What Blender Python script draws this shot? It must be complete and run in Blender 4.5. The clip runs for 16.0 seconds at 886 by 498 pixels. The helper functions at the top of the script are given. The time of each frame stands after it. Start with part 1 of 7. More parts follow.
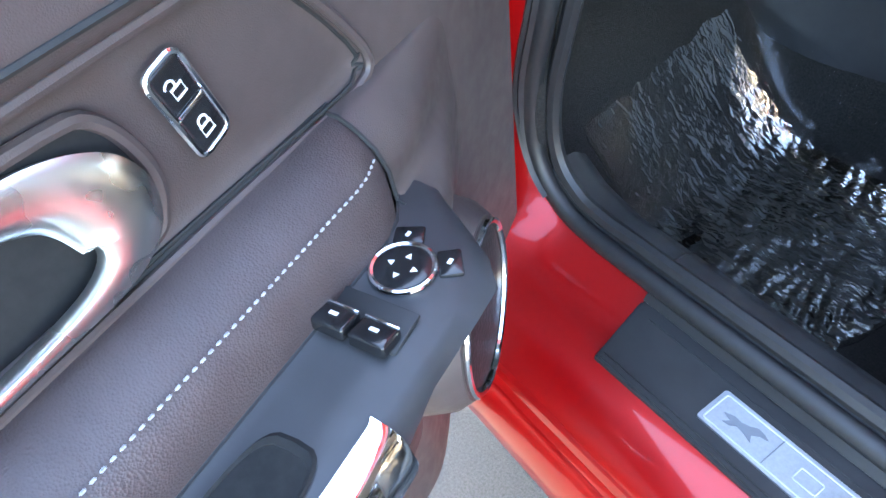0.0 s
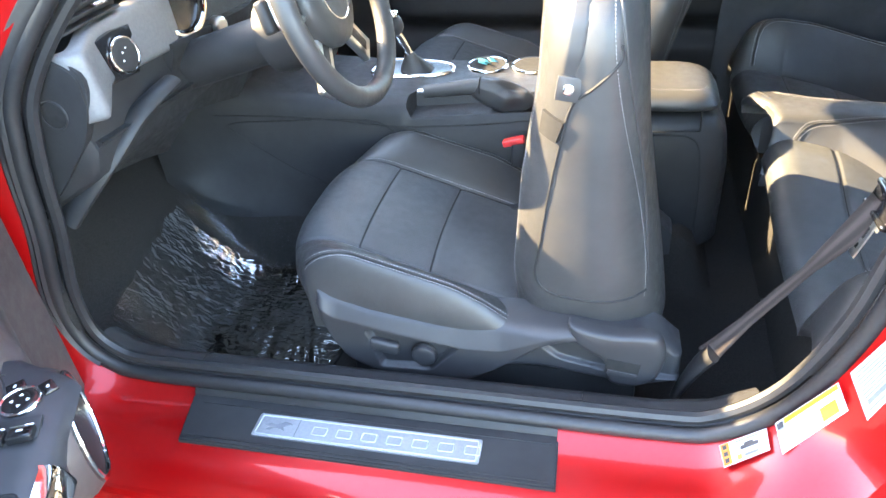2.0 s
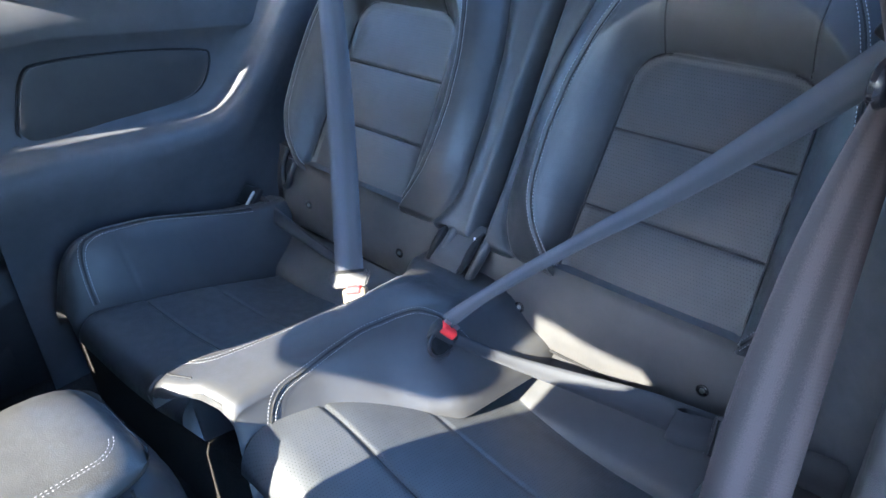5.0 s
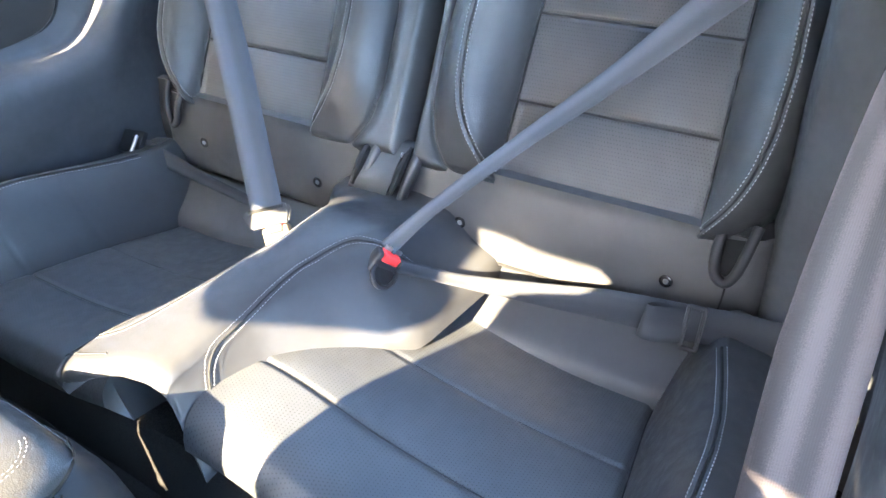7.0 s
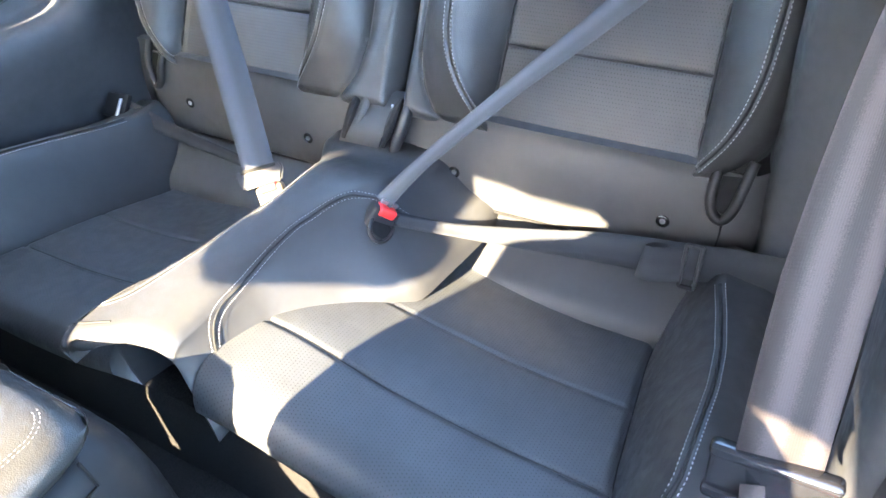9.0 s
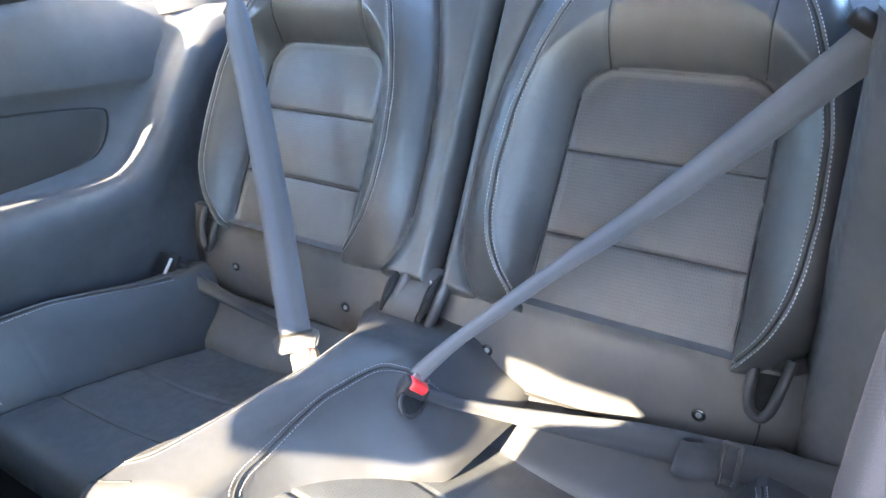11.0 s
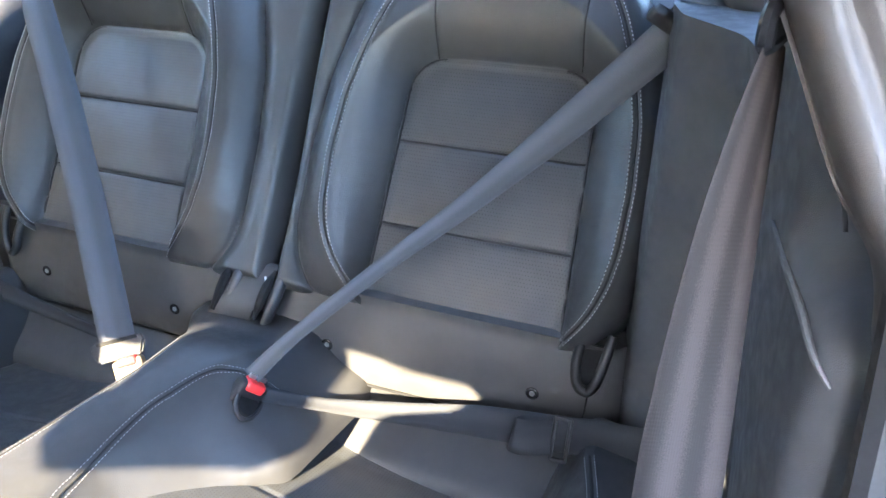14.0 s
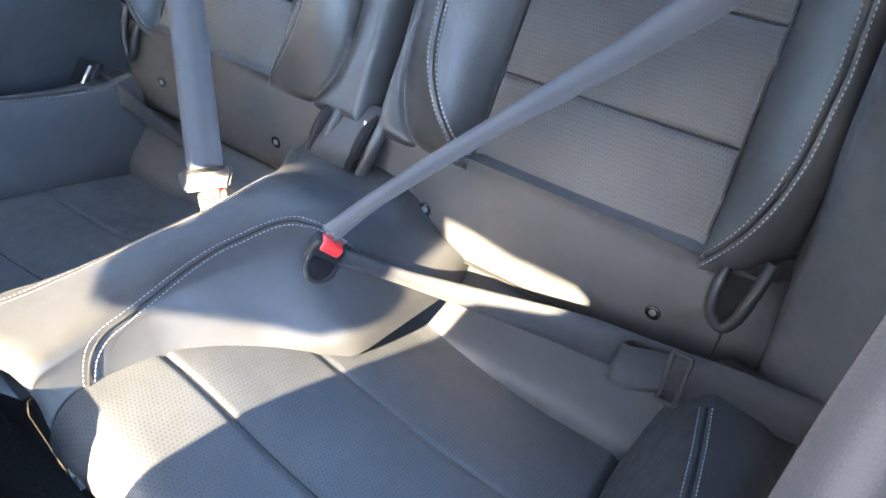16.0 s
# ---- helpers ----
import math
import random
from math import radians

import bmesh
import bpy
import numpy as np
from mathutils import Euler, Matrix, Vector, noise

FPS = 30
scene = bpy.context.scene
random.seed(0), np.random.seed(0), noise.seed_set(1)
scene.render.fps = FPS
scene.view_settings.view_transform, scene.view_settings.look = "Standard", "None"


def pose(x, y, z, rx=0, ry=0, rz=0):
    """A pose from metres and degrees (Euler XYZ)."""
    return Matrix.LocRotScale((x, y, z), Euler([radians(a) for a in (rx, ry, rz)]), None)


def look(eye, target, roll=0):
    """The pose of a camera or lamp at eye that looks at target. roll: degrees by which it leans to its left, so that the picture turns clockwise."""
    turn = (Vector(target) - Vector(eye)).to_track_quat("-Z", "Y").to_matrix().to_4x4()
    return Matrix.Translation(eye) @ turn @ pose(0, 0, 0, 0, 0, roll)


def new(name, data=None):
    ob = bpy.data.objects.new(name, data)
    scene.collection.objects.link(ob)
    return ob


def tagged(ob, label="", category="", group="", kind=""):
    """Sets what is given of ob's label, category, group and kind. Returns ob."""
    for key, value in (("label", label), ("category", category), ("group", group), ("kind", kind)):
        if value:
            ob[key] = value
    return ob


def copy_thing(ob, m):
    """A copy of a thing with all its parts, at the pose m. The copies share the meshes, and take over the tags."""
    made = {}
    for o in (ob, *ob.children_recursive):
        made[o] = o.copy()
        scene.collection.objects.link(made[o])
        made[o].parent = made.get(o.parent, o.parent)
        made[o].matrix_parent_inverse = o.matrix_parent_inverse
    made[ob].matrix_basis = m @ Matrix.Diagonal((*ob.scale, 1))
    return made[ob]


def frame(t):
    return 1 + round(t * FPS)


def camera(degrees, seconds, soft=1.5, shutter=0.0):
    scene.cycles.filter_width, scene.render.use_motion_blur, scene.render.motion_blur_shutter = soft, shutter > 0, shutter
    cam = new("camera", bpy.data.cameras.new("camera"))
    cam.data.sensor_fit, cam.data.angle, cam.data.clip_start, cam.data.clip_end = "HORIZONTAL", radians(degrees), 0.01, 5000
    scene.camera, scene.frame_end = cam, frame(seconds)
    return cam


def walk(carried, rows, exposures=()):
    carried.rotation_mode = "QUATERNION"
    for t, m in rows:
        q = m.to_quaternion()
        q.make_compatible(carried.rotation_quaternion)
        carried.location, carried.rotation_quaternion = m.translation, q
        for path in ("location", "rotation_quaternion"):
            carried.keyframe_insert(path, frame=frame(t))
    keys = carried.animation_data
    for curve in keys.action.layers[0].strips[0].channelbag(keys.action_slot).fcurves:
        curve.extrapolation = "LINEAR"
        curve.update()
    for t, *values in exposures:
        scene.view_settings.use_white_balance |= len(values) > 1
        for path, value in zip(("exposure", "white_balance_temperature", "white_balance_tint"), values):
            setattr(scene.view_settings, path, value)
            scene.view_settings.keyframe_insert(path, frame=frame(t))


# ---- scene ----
cam = camera(63.5, 16.0)
PATH = [
    (0, (-0.097, -1.156, 1.074), (-1.309, -0.463, -0.359), -8.4),
    (0.5, (0.048, -1.215, 1.127), (-1.021, -0.147, -0.182), -5.6),
    (1, (0.17, -1.312, 1.221), (-0.642, 0.071, 0.026), -4.1),
    (1.5, (0.196, -1.413, 1.267), (-0.365, 0.13, 0.124), -4.5),
    (2, (0.224, -1.451, 1.295), (-0.199, 0.133, 0.151), -4.9),
    (2.5, (0.238, -1.437, 1.295), (-0.065, 0.182, 0.16), -5.3),
    (3, (0.25, -1.335, 1.289), (0.098, 0.313, 0.165), -5.5),
    (3.5, (0.291, -1.117, 1.295), (0.423, 0.551, 0.199), -4.5),
    (4, (0.31, -0.949, 1.293), (0.881, 0.64, 0.221), -2.0),
    (4.5, (0.259, -0.785, 1.279), (1.252, 0.621, 0.261), -1.7),
    (4.7, (0.263, -0.737, 1.271), (1.387, 0.571, 0.259), -1.5),
    (6.8, (0.293, -0.597, 1.207), (1.652, 0.329, 0.067), -3.9),
    (7, (0.292, -0.595, 1.201), (1.594, 0.322, -0.009), -5.1),
    (7.5, (0.289, -0.588, 1.196), (1.433, 0.305, -0.18), -8.5),
    (8, (0.289, -0.587, 1.189), (1.312, 0.294, -0.287), -12.0),
    (8.5, (0.293, -0.587, 1.191), (1.362, 0.286, -0.257), -11.3),
    (9, (0.293, -0.59, 1.205), (1.518, 0.273, -0.12), -8.0),
    (9.5, (0.295, -0.592, 1.214), (1.664, 0.265, 0.034), -5.6),
    (10, (0.293, -0.589, 1.219), (1.751, 0.289, 0.168), -4.3),
    (12.5, (0.269, -0.58, 1.215), (1.65, 0.579, 0.35), -4.3),
    (13, (0.282, -0.59, 1.206), (1.772, 0.402, 0.314), -2.9),
    (13.5, (0.292, -0.595, 1.209), (1.876, 0.2, 0.282), -1.4),
    (14, (0.294, -0.594, 1.211), (1.92, 0.063, 0.251), -0.2),
    (14.5, (0.3, -0.596, 1.205), (1.901, 0.056, 0.2), 0.3),
    (15, (0.314, -0.599, 1.198), (1.828, 0.139, 0.12), 0.8),
    (15.5, (0.383, -0.576, 1.168), (1.747, 0.262, -0.03), 0.5),
    (16, (0.465, -0.58, 1.146), (1.647, 0.356, -0.168), -1.1),
]
LOOK = [(0.0, 4.75, 6750), (1.0, 4.95, 7000), (1.5, 4.95, 7100), (2.5, 4.9, 6800), (3.0, 4.6, 6400), (4.0, 4.3, 5300), (4.7, 4.45, 4850), (7.0, 5.75, 5950), (8.5, 5.72, 6000), (10.0, 5.85, 5900), (12.5, 5.3, 5800), (13.5, 5.82, 5750), (14.0, 5.27, 5850), (14.5, 5.22, 5850), (16.0, 5.5, 5950)]
walk(cam, [(t, look(eye, target, roll)) for t, eye, target, roll in PATH],
     exposures=[(t, stops, kelvin, 10) for t, stops, kelvin in LOOK])

# ---- light ----
SUN_DIR = Vector((1.0, -0.07, -0.60)).normalized()      # the way the sunlight travels
sun = new("sun", bpy.data.lights.new("sun", "SUN"))
sun.data.energy, sun.data.angle, sun.data.color = 4.0, radians(0.6), (1.0, 0.79, 0.52)
sun.matrix_world = look((0, 0, 6), Vector((0, 0, 6)) + SUN_DIR)
world = bpy.data.worlds.new("sky")
scene.world = world
world.use_nodes = True
wn = world.node_tree
sky = wn.nodes.new("ShaderNodeTexSky")
sky.sky_type, sky.sun_disc = "NISHITA", False
sky.sun_elevation = math.asin(-SUN_DIR.z)
sky.sun_rotation = math.atan2(-SUN_DIR.x, -SUN_DIR.y)
wn.links.new(sky.outputs[0], wn.nodes["Background"].inputs[0])
wn.nodes["Background"].inputs[1].default_value = 0.15


# ---- materials ----
def nodes_of(name, rough=0.5, metal=0.0):
    m = bpy.data.materials.new(name)
    m.use_nodes = True
    nt = m.node_tree
    b = nt.nodes["Principled BSDF"]
    b.inputs["Roughness"].default_value, b.inputs["Metallic"].default_value = rough, metal
    return m, nt, b


def coords(nt, scale=(1, 1, 1), kind="Object"):
    tc, mp = nt.nodes.new("ShaderNodeTexCoord"), nt.nodes.new("ShaderNodeMapping")
    mp.inputs["Scale"].default_value = scale
    nt.links.new(tc.outputs[kind], mp.inputs[0])
    return mp.outputs[0]


def noise_tex(nt, vec, scale, detail=4.0, rough=0.6):
    n = nt.nodes.new("ShaderNodeTexNoise")
    n.inputs["Scale"].default_value, n.inputs["Detail"].default_value, n.inputs["Roughness"].default_value = scale, detail, rough
    nt.links.new(vec, n.inputs["Vector"])
    return n.outputs["Fac"]


def ramp(nt, fac, lo, hi, a=0.35, b=0.65):
    r = nt.nodes.new("ShaderNodeValToRGB")
    r.color_ramp.elements[0].position, r.color_ramp.elements[1].position = a, b
    r.color_ramp.elements[0].color = (*lo, 1) if isinstance(lo, tuple) else (lo, lo, lo, 1)
    r.color_ramp.elements[1].color = (*hi, 1) if isinstance(hi, tuple) else (hi, hi, hi, 1)
    nt.links.new(fac, r.inputs[0])
    return r.outputs[0]


def math_node(nt, op, a, b=None):
    n = nt.nodes.new("ShaderNodeMath")
    n.operation = op
    for k, v in enumerate((a, b)):
        if v is None:
            continue
        if isinstance(v, (int, float)):
            n.inputs[k].default_value = v
        else:
            nt.links.new(v, n.inputs[k])
    return n.outputs[0]


def bump(nt, b, height, strength=0.3, dist=0.001, base=None):
    n = nt.nodes.new("ShaderNodeBump")
    n.inputs["Strength"].default_value, n.inputs["Distance"].default_value = strength, dist
    nt.links.new(height, n.inputs["Height"])
    if base is not None:
        nt.links.new(base, n.inputs["Normal"])
    nt.links.new(n.outputs[0], b.inputs["Normal"])
    return n.outputs[0]


def grained(name, lo, hi, rough=(0.4, 0.55), grain=900.0, strength=0.25, dist=0.0006, patch=9.0, wrinkle=0.0, gloss=0.45):
    """Leather or moulded plastic: cell grain, slow colour and gloss variation, optional soft creases."""
    m, nt, b = nodes_of(name)
    b.inputs["Specular IOR Level"].default_value = gloss
    v = coords(nt)
    slow = noise_tex(nt, v, patch, 5)
    nt.links.new(ramp(nt, slow, lo, hi), b.inputs["Base Color"])
    fine = noise_tex(nt, v, 60, 3)
    nt.links.new(ramp(nt, fine, rough[0], rough[1]), b.inputs["Roughness"])
    vo = nt.nodes.new("ShaderNodeTexVoronoi")
    vo.inputs["Scale"].default_value = grain
    nt.links.new(v, vo.inputs["Vector"])
    first = bump(nt, b, vo.outputs["Distance"], strength, dist)
    if wrinkle:
        bump(nt, b, noise_tex(nt, v, 22, 2), wrinkle, 0.01, first)
    return m


def perforated(name, lo, hi, axes, pitch=0.0042):
    """Leather with rows of punched holes, laid out along two axes."""
    m = grained(name, lo, hi, (0.44, 0.56), 900, 0.2, 0.0005, 9, 0.12)
    nt = m.node_tree
    b = nt.nodes["Principled BSDF"]
    sep = nt.nodes.new("ShaderNodeSeparateXYZ")
    nt.links.new(coords(nt), sep.inputs[0])
    a, c = sep.outputs[axes[0]], sep.outputs[axes[1]]
    row = math_node(nt, "DIVIDE", c, pitch)
    odd = math_node(nt, "MULTIPLY", math_node(nt, "MODULO", math_node(nt, "FLOOR", row), 2.0), 0.5)
    fa = math_node(nt, "SUBTRACT", math_node(nt, "FRACT", math_node(nt, "ADD", math_node(nt, "DIVIDE", a, pitch), odd)), 0.5)
    fc = math_node(nt, "SUBTRACT", math_node(nt, "FRACT", row), 0.5)
    r2 = math_node(nt, "ADD", math_node(nt, "MULTIPLY", fa, fa), math_node(nt, "MULTIPLY", fc, fc))
    hole = math_node(nt, "LESS_THAN", r2, 0.025)
    mix = nt.nodes.new("ShaderNodeMix")
    mix.data_type = "RGBA"
    old = b.inputs["Base Color"].links[0].from_socket
    nt.links.new(hole, mix.inputs["Factor"])
    nt.links.new(old, mix.inputs[6])
    mix.inputs[7].default_value = (0.014, 0.014, 0.014, 1)
    nt.links.new(mix.outputs[2], b.inputs["Base Color"])
    return m


def plain(name, colour, rough=0.5, metal=0.0, spread=0.12, scale=40.0):
    """A smooth finish with slight uneven colour and gloss."""
    m, nt, b = nodes_of(name, rough, metal)
    v = coords(nt)
    n = noise_tex(nt, v, scale, 4)
    nt.links.new(ramp(nt, n, tuple(c * (1 - spread) for c in colour), tuple(min(1, c * (1 + spread)) for c in colour)), b.inputs["Base Color"])
    nt.links.new(ramp(nt, noise_tex(nt, v, scale * 2.3, 3), max(0.02, rough - 0.06), min(1, rough + 0.06)), b.inputs["Roughness"])
    return m


LEATHER = grained("black_leather", (0.031, 0.031, 0.031), (0.044, 0.044, 0.043), (0.36, 0.48), 700, 0.26, 0.0007, 7, 0.15, gloss=0.48)
LEATHER_FINE = grained("black_leather_fine", (0.028, 0.028, 0.029), (0.037, 0.037, 0.037), (0.40, 0.52), 1000, 0.22, 0.0005, 9, 0.1, gloss=0.48)
PERF_FLAT = perforated("perforated_leather_seat", (0.040, 0.042, 0.044), (0.053, 0.055, 0.057), (0, 1))
PERF_UP = perforated("perforated_leather_back", (0.037, 0.037, 0.037), (0.049, 0.048, 0.047), (1, 2))
PANEL_HIDE = grained("worn_black_panel_leather", (0.046, 0.045, 0.044), (0.060, 0.058, 0.056), (0.42, 0.55), 1000, 0.2, 0.0005, 9, 0.08)
DOOR_TRIM = grained("dark_brown_door_trim", (0.048, 0.0355, 0.034), (0.064, 0.048, 0.045), (0.42, 0.55), 900, 0.25, 0.0005, 8, 0.05)
DOOR_PAD = grained("dark_brown_padded_leather", (0.038, 0.027, 0.027), (0.053, 0.038, 0.037), (0.42, 0.55), 650, 0.4, 0.0008, 8, 0.1)
PLASTIC = grained("black_moulded_plastic", (0.019, 0.019, 0.020), (0.027, 0.027, 0.028), (0.42, 0.55), 1400, 0.25, 0.0004, 12, gloss=0.25)
SATIN_BLACK = grained("satin_black_seat_plastic", (0.022, 0.022, 0.024), (0.029, 0.029, 0.031), (0.40, 0.50), 1500, 0.15, 0.0003, 12, gloss=0.40)
PLASTIC_GREY = grained("charcoal_trim_plastic", (0.052, 0.054, 0.059), (0.071, 0.073, 0.079), (0.45, 0.6), 1200, 0.25, 0.0004, 10, gloss=0.35)
PILLAR_TRIM = grained("grey_pillar_trim", (0.054, 0.048, 0.045), (0.068, 0.061, 0.057), (0.6, 0.75), 1200, 0.2, 0.0004, 10)
HEADLINER = grained("light_grey_headliner", (0.58, 0.575, 0.56), (0.66, 0.65, 0.64), (0.85, 0.95), 1500, 0.3, 0.0006, 14)
CREAM_PLASTIC = plain("cream_buckle_plastic", (0.16, 0.125, 0.085), 0.55)
GLOSS_BLACK = plain("gloss_black_switch", (0.010, 0.010, 0.011), 0.18)
RUBBER = plain("black_rubber", (0.013, 0.013, 0.014), 0.5, 0, 0.2, 90)
CHROME = plain("chrome", (0.82, 0.82, 0.83), 0.08, 1.0, 0.03)
SATIN = plain("satin_silver", (0.62, 0.62, 0.60), 0.34, 1.0, 0.03, 30)
BRIGHT = plain("bright_silver", (0.62, 0.62, 0.59), 0.30, 1.0, 0.015, 4)
SILVER_PAINT = plain("silver_dash_trim", (0.115, 0.115, 0.118), 0.50, 0.25, 0.08, 160)
STEEL = plain("zinc_steel", (0.55, 0.55, 0.54), 0.35, 1.0, 0.1, 120)
THREAD = plain("pale_grey_thread", (0.30, 0.30, 0.31), 0.75, 0, 0.2, 400)
SEAM = plain("dark_seam", (0.009, 0.009, 0.009), 0.8)
RED_PLASTIC = plain("red_release_button", (0.62, 0.03, 0.03), 0.4)
WHITE_PLASTIC = plain("cream_buckle_housing", (0.40, 0.36, 0.30), 0.5)
PRINT_WHITE = plain("white_print", (0.75, 0.75, 0.75), 0.6)
PRINT_DARK = plain("dark_print", (0.03, 0.03, 0.035), 0.6)
PAPER = plain("white_sticker", (0.36, 0.38, 0.40), 0.4, 0, 0.04)
YELLOW = plain("yellow_print", (0.55, 0.41, 0.01), 0.4)
ORANGE = plain("orange_print", (0.55, 0.16, 0.02), 0.4)
GREY_PRINT = plain("grey_print", (0.13, 0.14, 0.16), 0.5)
TEAL_FILM = plain("teal_protective_film", (0.10, 0.38, 0.42), 0.2)
PLATE = plain("brushed_aluminium_plate", (0.30, 0.315, 0.335), 0.42, 0.75, 0.06, 220)
# Near-black for shade put into hollows and slots; also the cloth tag and plug.
SHADE_AND_TAG_BLACK = plain("shade_and_tag_black", (0.004, 0.004, 0.004), 0.9)


def red_paint():
    m, nt, b = nodes_of("red_metallic_paint", 0.34, 0.45)
    v = coords(nt)
    flakes = noise_tex(nt, v, 2600, 1)
    nt.links.new(ramp(nt, flakes, (0.30, 0.0012, 0.0018), (0.40, 0.0018, 0.0030)), b.inputs["Base Color"])
    b.inputs["Coat Weight"].default_value, b.inputs["Coat Roughness"].default_value = 0.6, 0.04
    bump(nt, b, noise_tex(nt, v, 180, 2), 0.02, 0.001)
    return m


def carpet():
    m, nt, b = nodes_of("black_carpet", 0.95)
    b.inputs["Specular IOR Level"].default_value = 0.1
    v = coords(nt)
    n = noise_tex(nt, v, 420, 6, 0.75)
    nt.links.new(ramp(nt, n, (0.014, 0.0132, 0.0125), (0.046, 0.043, 0.040)), b.inputs["Base Color"])
    bump(nt, b, n, 0.9, 0.004)
    return m


def webbing(name, lo, hi, stripes):
    """Seat belt: ribs across, bands along."""
    m, nt, b = nodes_of(name, 0.8)
    uv = coords(nt, (1, 1, 1), "UV")
    sep = nt.nodes.new("ShaderNodeSeparateXYZ")
    nt.links.new(uv, sep.inputs[0])
    band = math_node(nt, "SINE", math_node(nt, "MULTIPLY", sep.outputs[0], 6.2832 * stripes))
    grain = noise_tex(nt, coords(nt, (90, 90, 90)), 14, 4)
    f = math_node(nt, "ADD", math_node(nt, "MULTIPLY", band, 0.30), grain)
    nt.links.new(ramp(nt, f, lo, hi, 0.3, 0.75), b.inputs["Base Color"])
    rib = math_node(nt, "ADD", math_node(nt, "SINE", math_node(nt, "MULTIPLY", sep.outputs[1], 2600.0)),
                    math_node(nt, "SINE", math_node(nt, "MULTIPLY", sep.outputs[0], 210.0)))
    bump(nt, b, rib, 0.10, 0.0004)
    b.inputs["Specular IOR Level"].default_value = 0.3
    return m


def asphalt():
    m, nt, b = nodes_of("grey_asphalt", 0.9)
    v = coords(nt)
    grit = noise_tex(nt, v, 240, 6, 0.8)
    wear = noise_tex(nt, v, 1.7, 5)
    mix = nt.nodes.new("ShaderNodeMix")
    mix.data_type, mix.blend_type = "RGBA", "MULTIPLY"
    mix.inputs["Factor"].default_value = 1.0
    nt.links.new(ramp(nt, grit, 0.035, 0.10), mix.inputs[6])
    nt.links.new(ramp(nt, wear, 0.75, 1.0), mix.inputs[7])
    nt.links.new(mix.outputs[2], b.inputs["Base Color"])
    bump(nt, b, grit, 0.8, 0.006)
    return m


def film_material():
    m, nt, b = nodes_of("clear_plastic_film", 0.05)
    b.inputs["Base Color"].default_value = (0.02, 0.02, 0.02, 1)
    b.inputs["IOR"].default_value = 1.5
    fine = noise_tex(nt, coords(nt, (1, 1.8, 1)), 15, 3, 0.6)
    ridge = math_node(nt, "ABSOLUTE", math_node(nt, "SUBTRACT", fine, 0.5))
    first = bump(nt, b, ridge, 0.85, 0.009)
    clear = nt.nodes.new("ShaderNodeBsdfTransparent")
    clear.inputs[0].default_value = (0.93, 0.94, 0.95, 1)
    fr = nt.nodes.new("ShaderNodeFresnel")
    fr.inputs["IOR"].default_value = 1.38
    nt.links.new(first, fr.inputs["Normal"])
    gloss = nt.nodes.new("ShaderNodeBsdfGlossy")
    gloss.inputs["Roughness"].default_value = 0.035
    nt.links.new(first, gloss.inputs["Normal"])
    mix = nt.nodes.new("ShaderNodeMixShader")
    nt.links.new(fr.outputs[0], mix.inputs[0])
    nt.links.new(clear.outputs[0], mix.inputs[1])
    nt.links.new(gloss.outputs[0], mix.inputs[2])
    nt.links.new(mix.outputs[0], nt.nodes["Material Output"].inputs[0])
    return m


def glass(name, tint=(0.78, 0.84, 0.83)):
    m, nt, b = nodes_of(name, 0.0)
    b.inputs["Transmission Weight"].default_value, b.inputs["IOR"].default_value = 1.0, 1.45
    b.inputs["Base Color"].default_value = (*tint, 1)
    return m


def tinted_pane(name, tint):
    """Thin laminated glass: a tinted clear sheet with a faint mirror gloss."""
    m, nt, b = nodes_of(name, 0.0)
    clear = nt.nodes.new("ShaderNodeBsdfTransparent")
    clear.inputs[0].default_value = (*tint, 1)
    gloss = nt.nodes.new("ShaderNodeBsdfGlossy")
    gloss.inputs["Roughness"].default_value = 0.02
    fr = nt.nodes.new("ShaderNodeFresnel")
    fr.inputs["IOR"].default_value = 1.3
    mix = nt.nodes.new("ShaderNodeMixShader")
    nt.links.new(fr.outputs[0], mix.inputs[0])
    nt.links.new(clear.outputs[0], mix.inputs[1])
    nt.links.new(gloss.outputs[0], mix.inputs[2])
    nt.links.new(mix.outputs[0], nt.nodes["Material Output"].inputs[0])
    return m


def mesh_grille():
    m, nt, b = nodes_of("black_speaker_mesh", 0.5)
    v = coords(nt, (260, 260, 260))
    vo = nt.nodes.new("ShaderNodeTexVoronoi")
    vo.inputs["Scale"].default_value = 1.0
    nt.links.new(v, vo.inputs["Vector"])
    nt.links.new(ramp(nt, vo.outputs["Distance"], (0.03, 0.03, 0.031), (0.005, 0.005, 0.005), 0.2, 0.5), b.inputs["Base Color"])
    bump(nt, b, vo.outputs["Distance"], 0.6, 0.001)
    return m


RED = red_paint()
CARPET = carpet()
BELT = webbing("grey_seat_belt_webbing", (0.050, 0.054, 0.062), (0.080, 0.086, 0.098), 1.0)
BELT_FRONT = webbing("warm_grey_seat_belt_webbing", (0.0135, 0.0102, 0.0094), (0.036, 0.028, 0.0255), 2.0)
# The same rear webbing, darkened in colour for the shade on the lap parts.
BELT_SHADED = webbing("shaded_grey_seat_belt_webbing", (0.020, 0.021, 0.024), (0.032, 0.034, 0.038), 1.0)
ASPHALT = asphalt()
FILM = film_material()
GLASS = glass("clear_car_glass")
SCREEN = tinted_pane("shaded_windscreen_glass", (0.86, 0.86, 0.845))
PRIVACY = tinted_pane("grey_tinted_glass", (0.92, 0.92, 0.91))
MESH = mesh_grille()
TAN_WALL = grained("tan_stucco", (0.42, 0.28, 0.17), (0.5, 0.34, 0.21), (0.85, 0.95), 40, 0.5, 0.01, 0.8)


# ---- building helpers ----
def lerp(a, b, t):
    return a + (b - a) * t


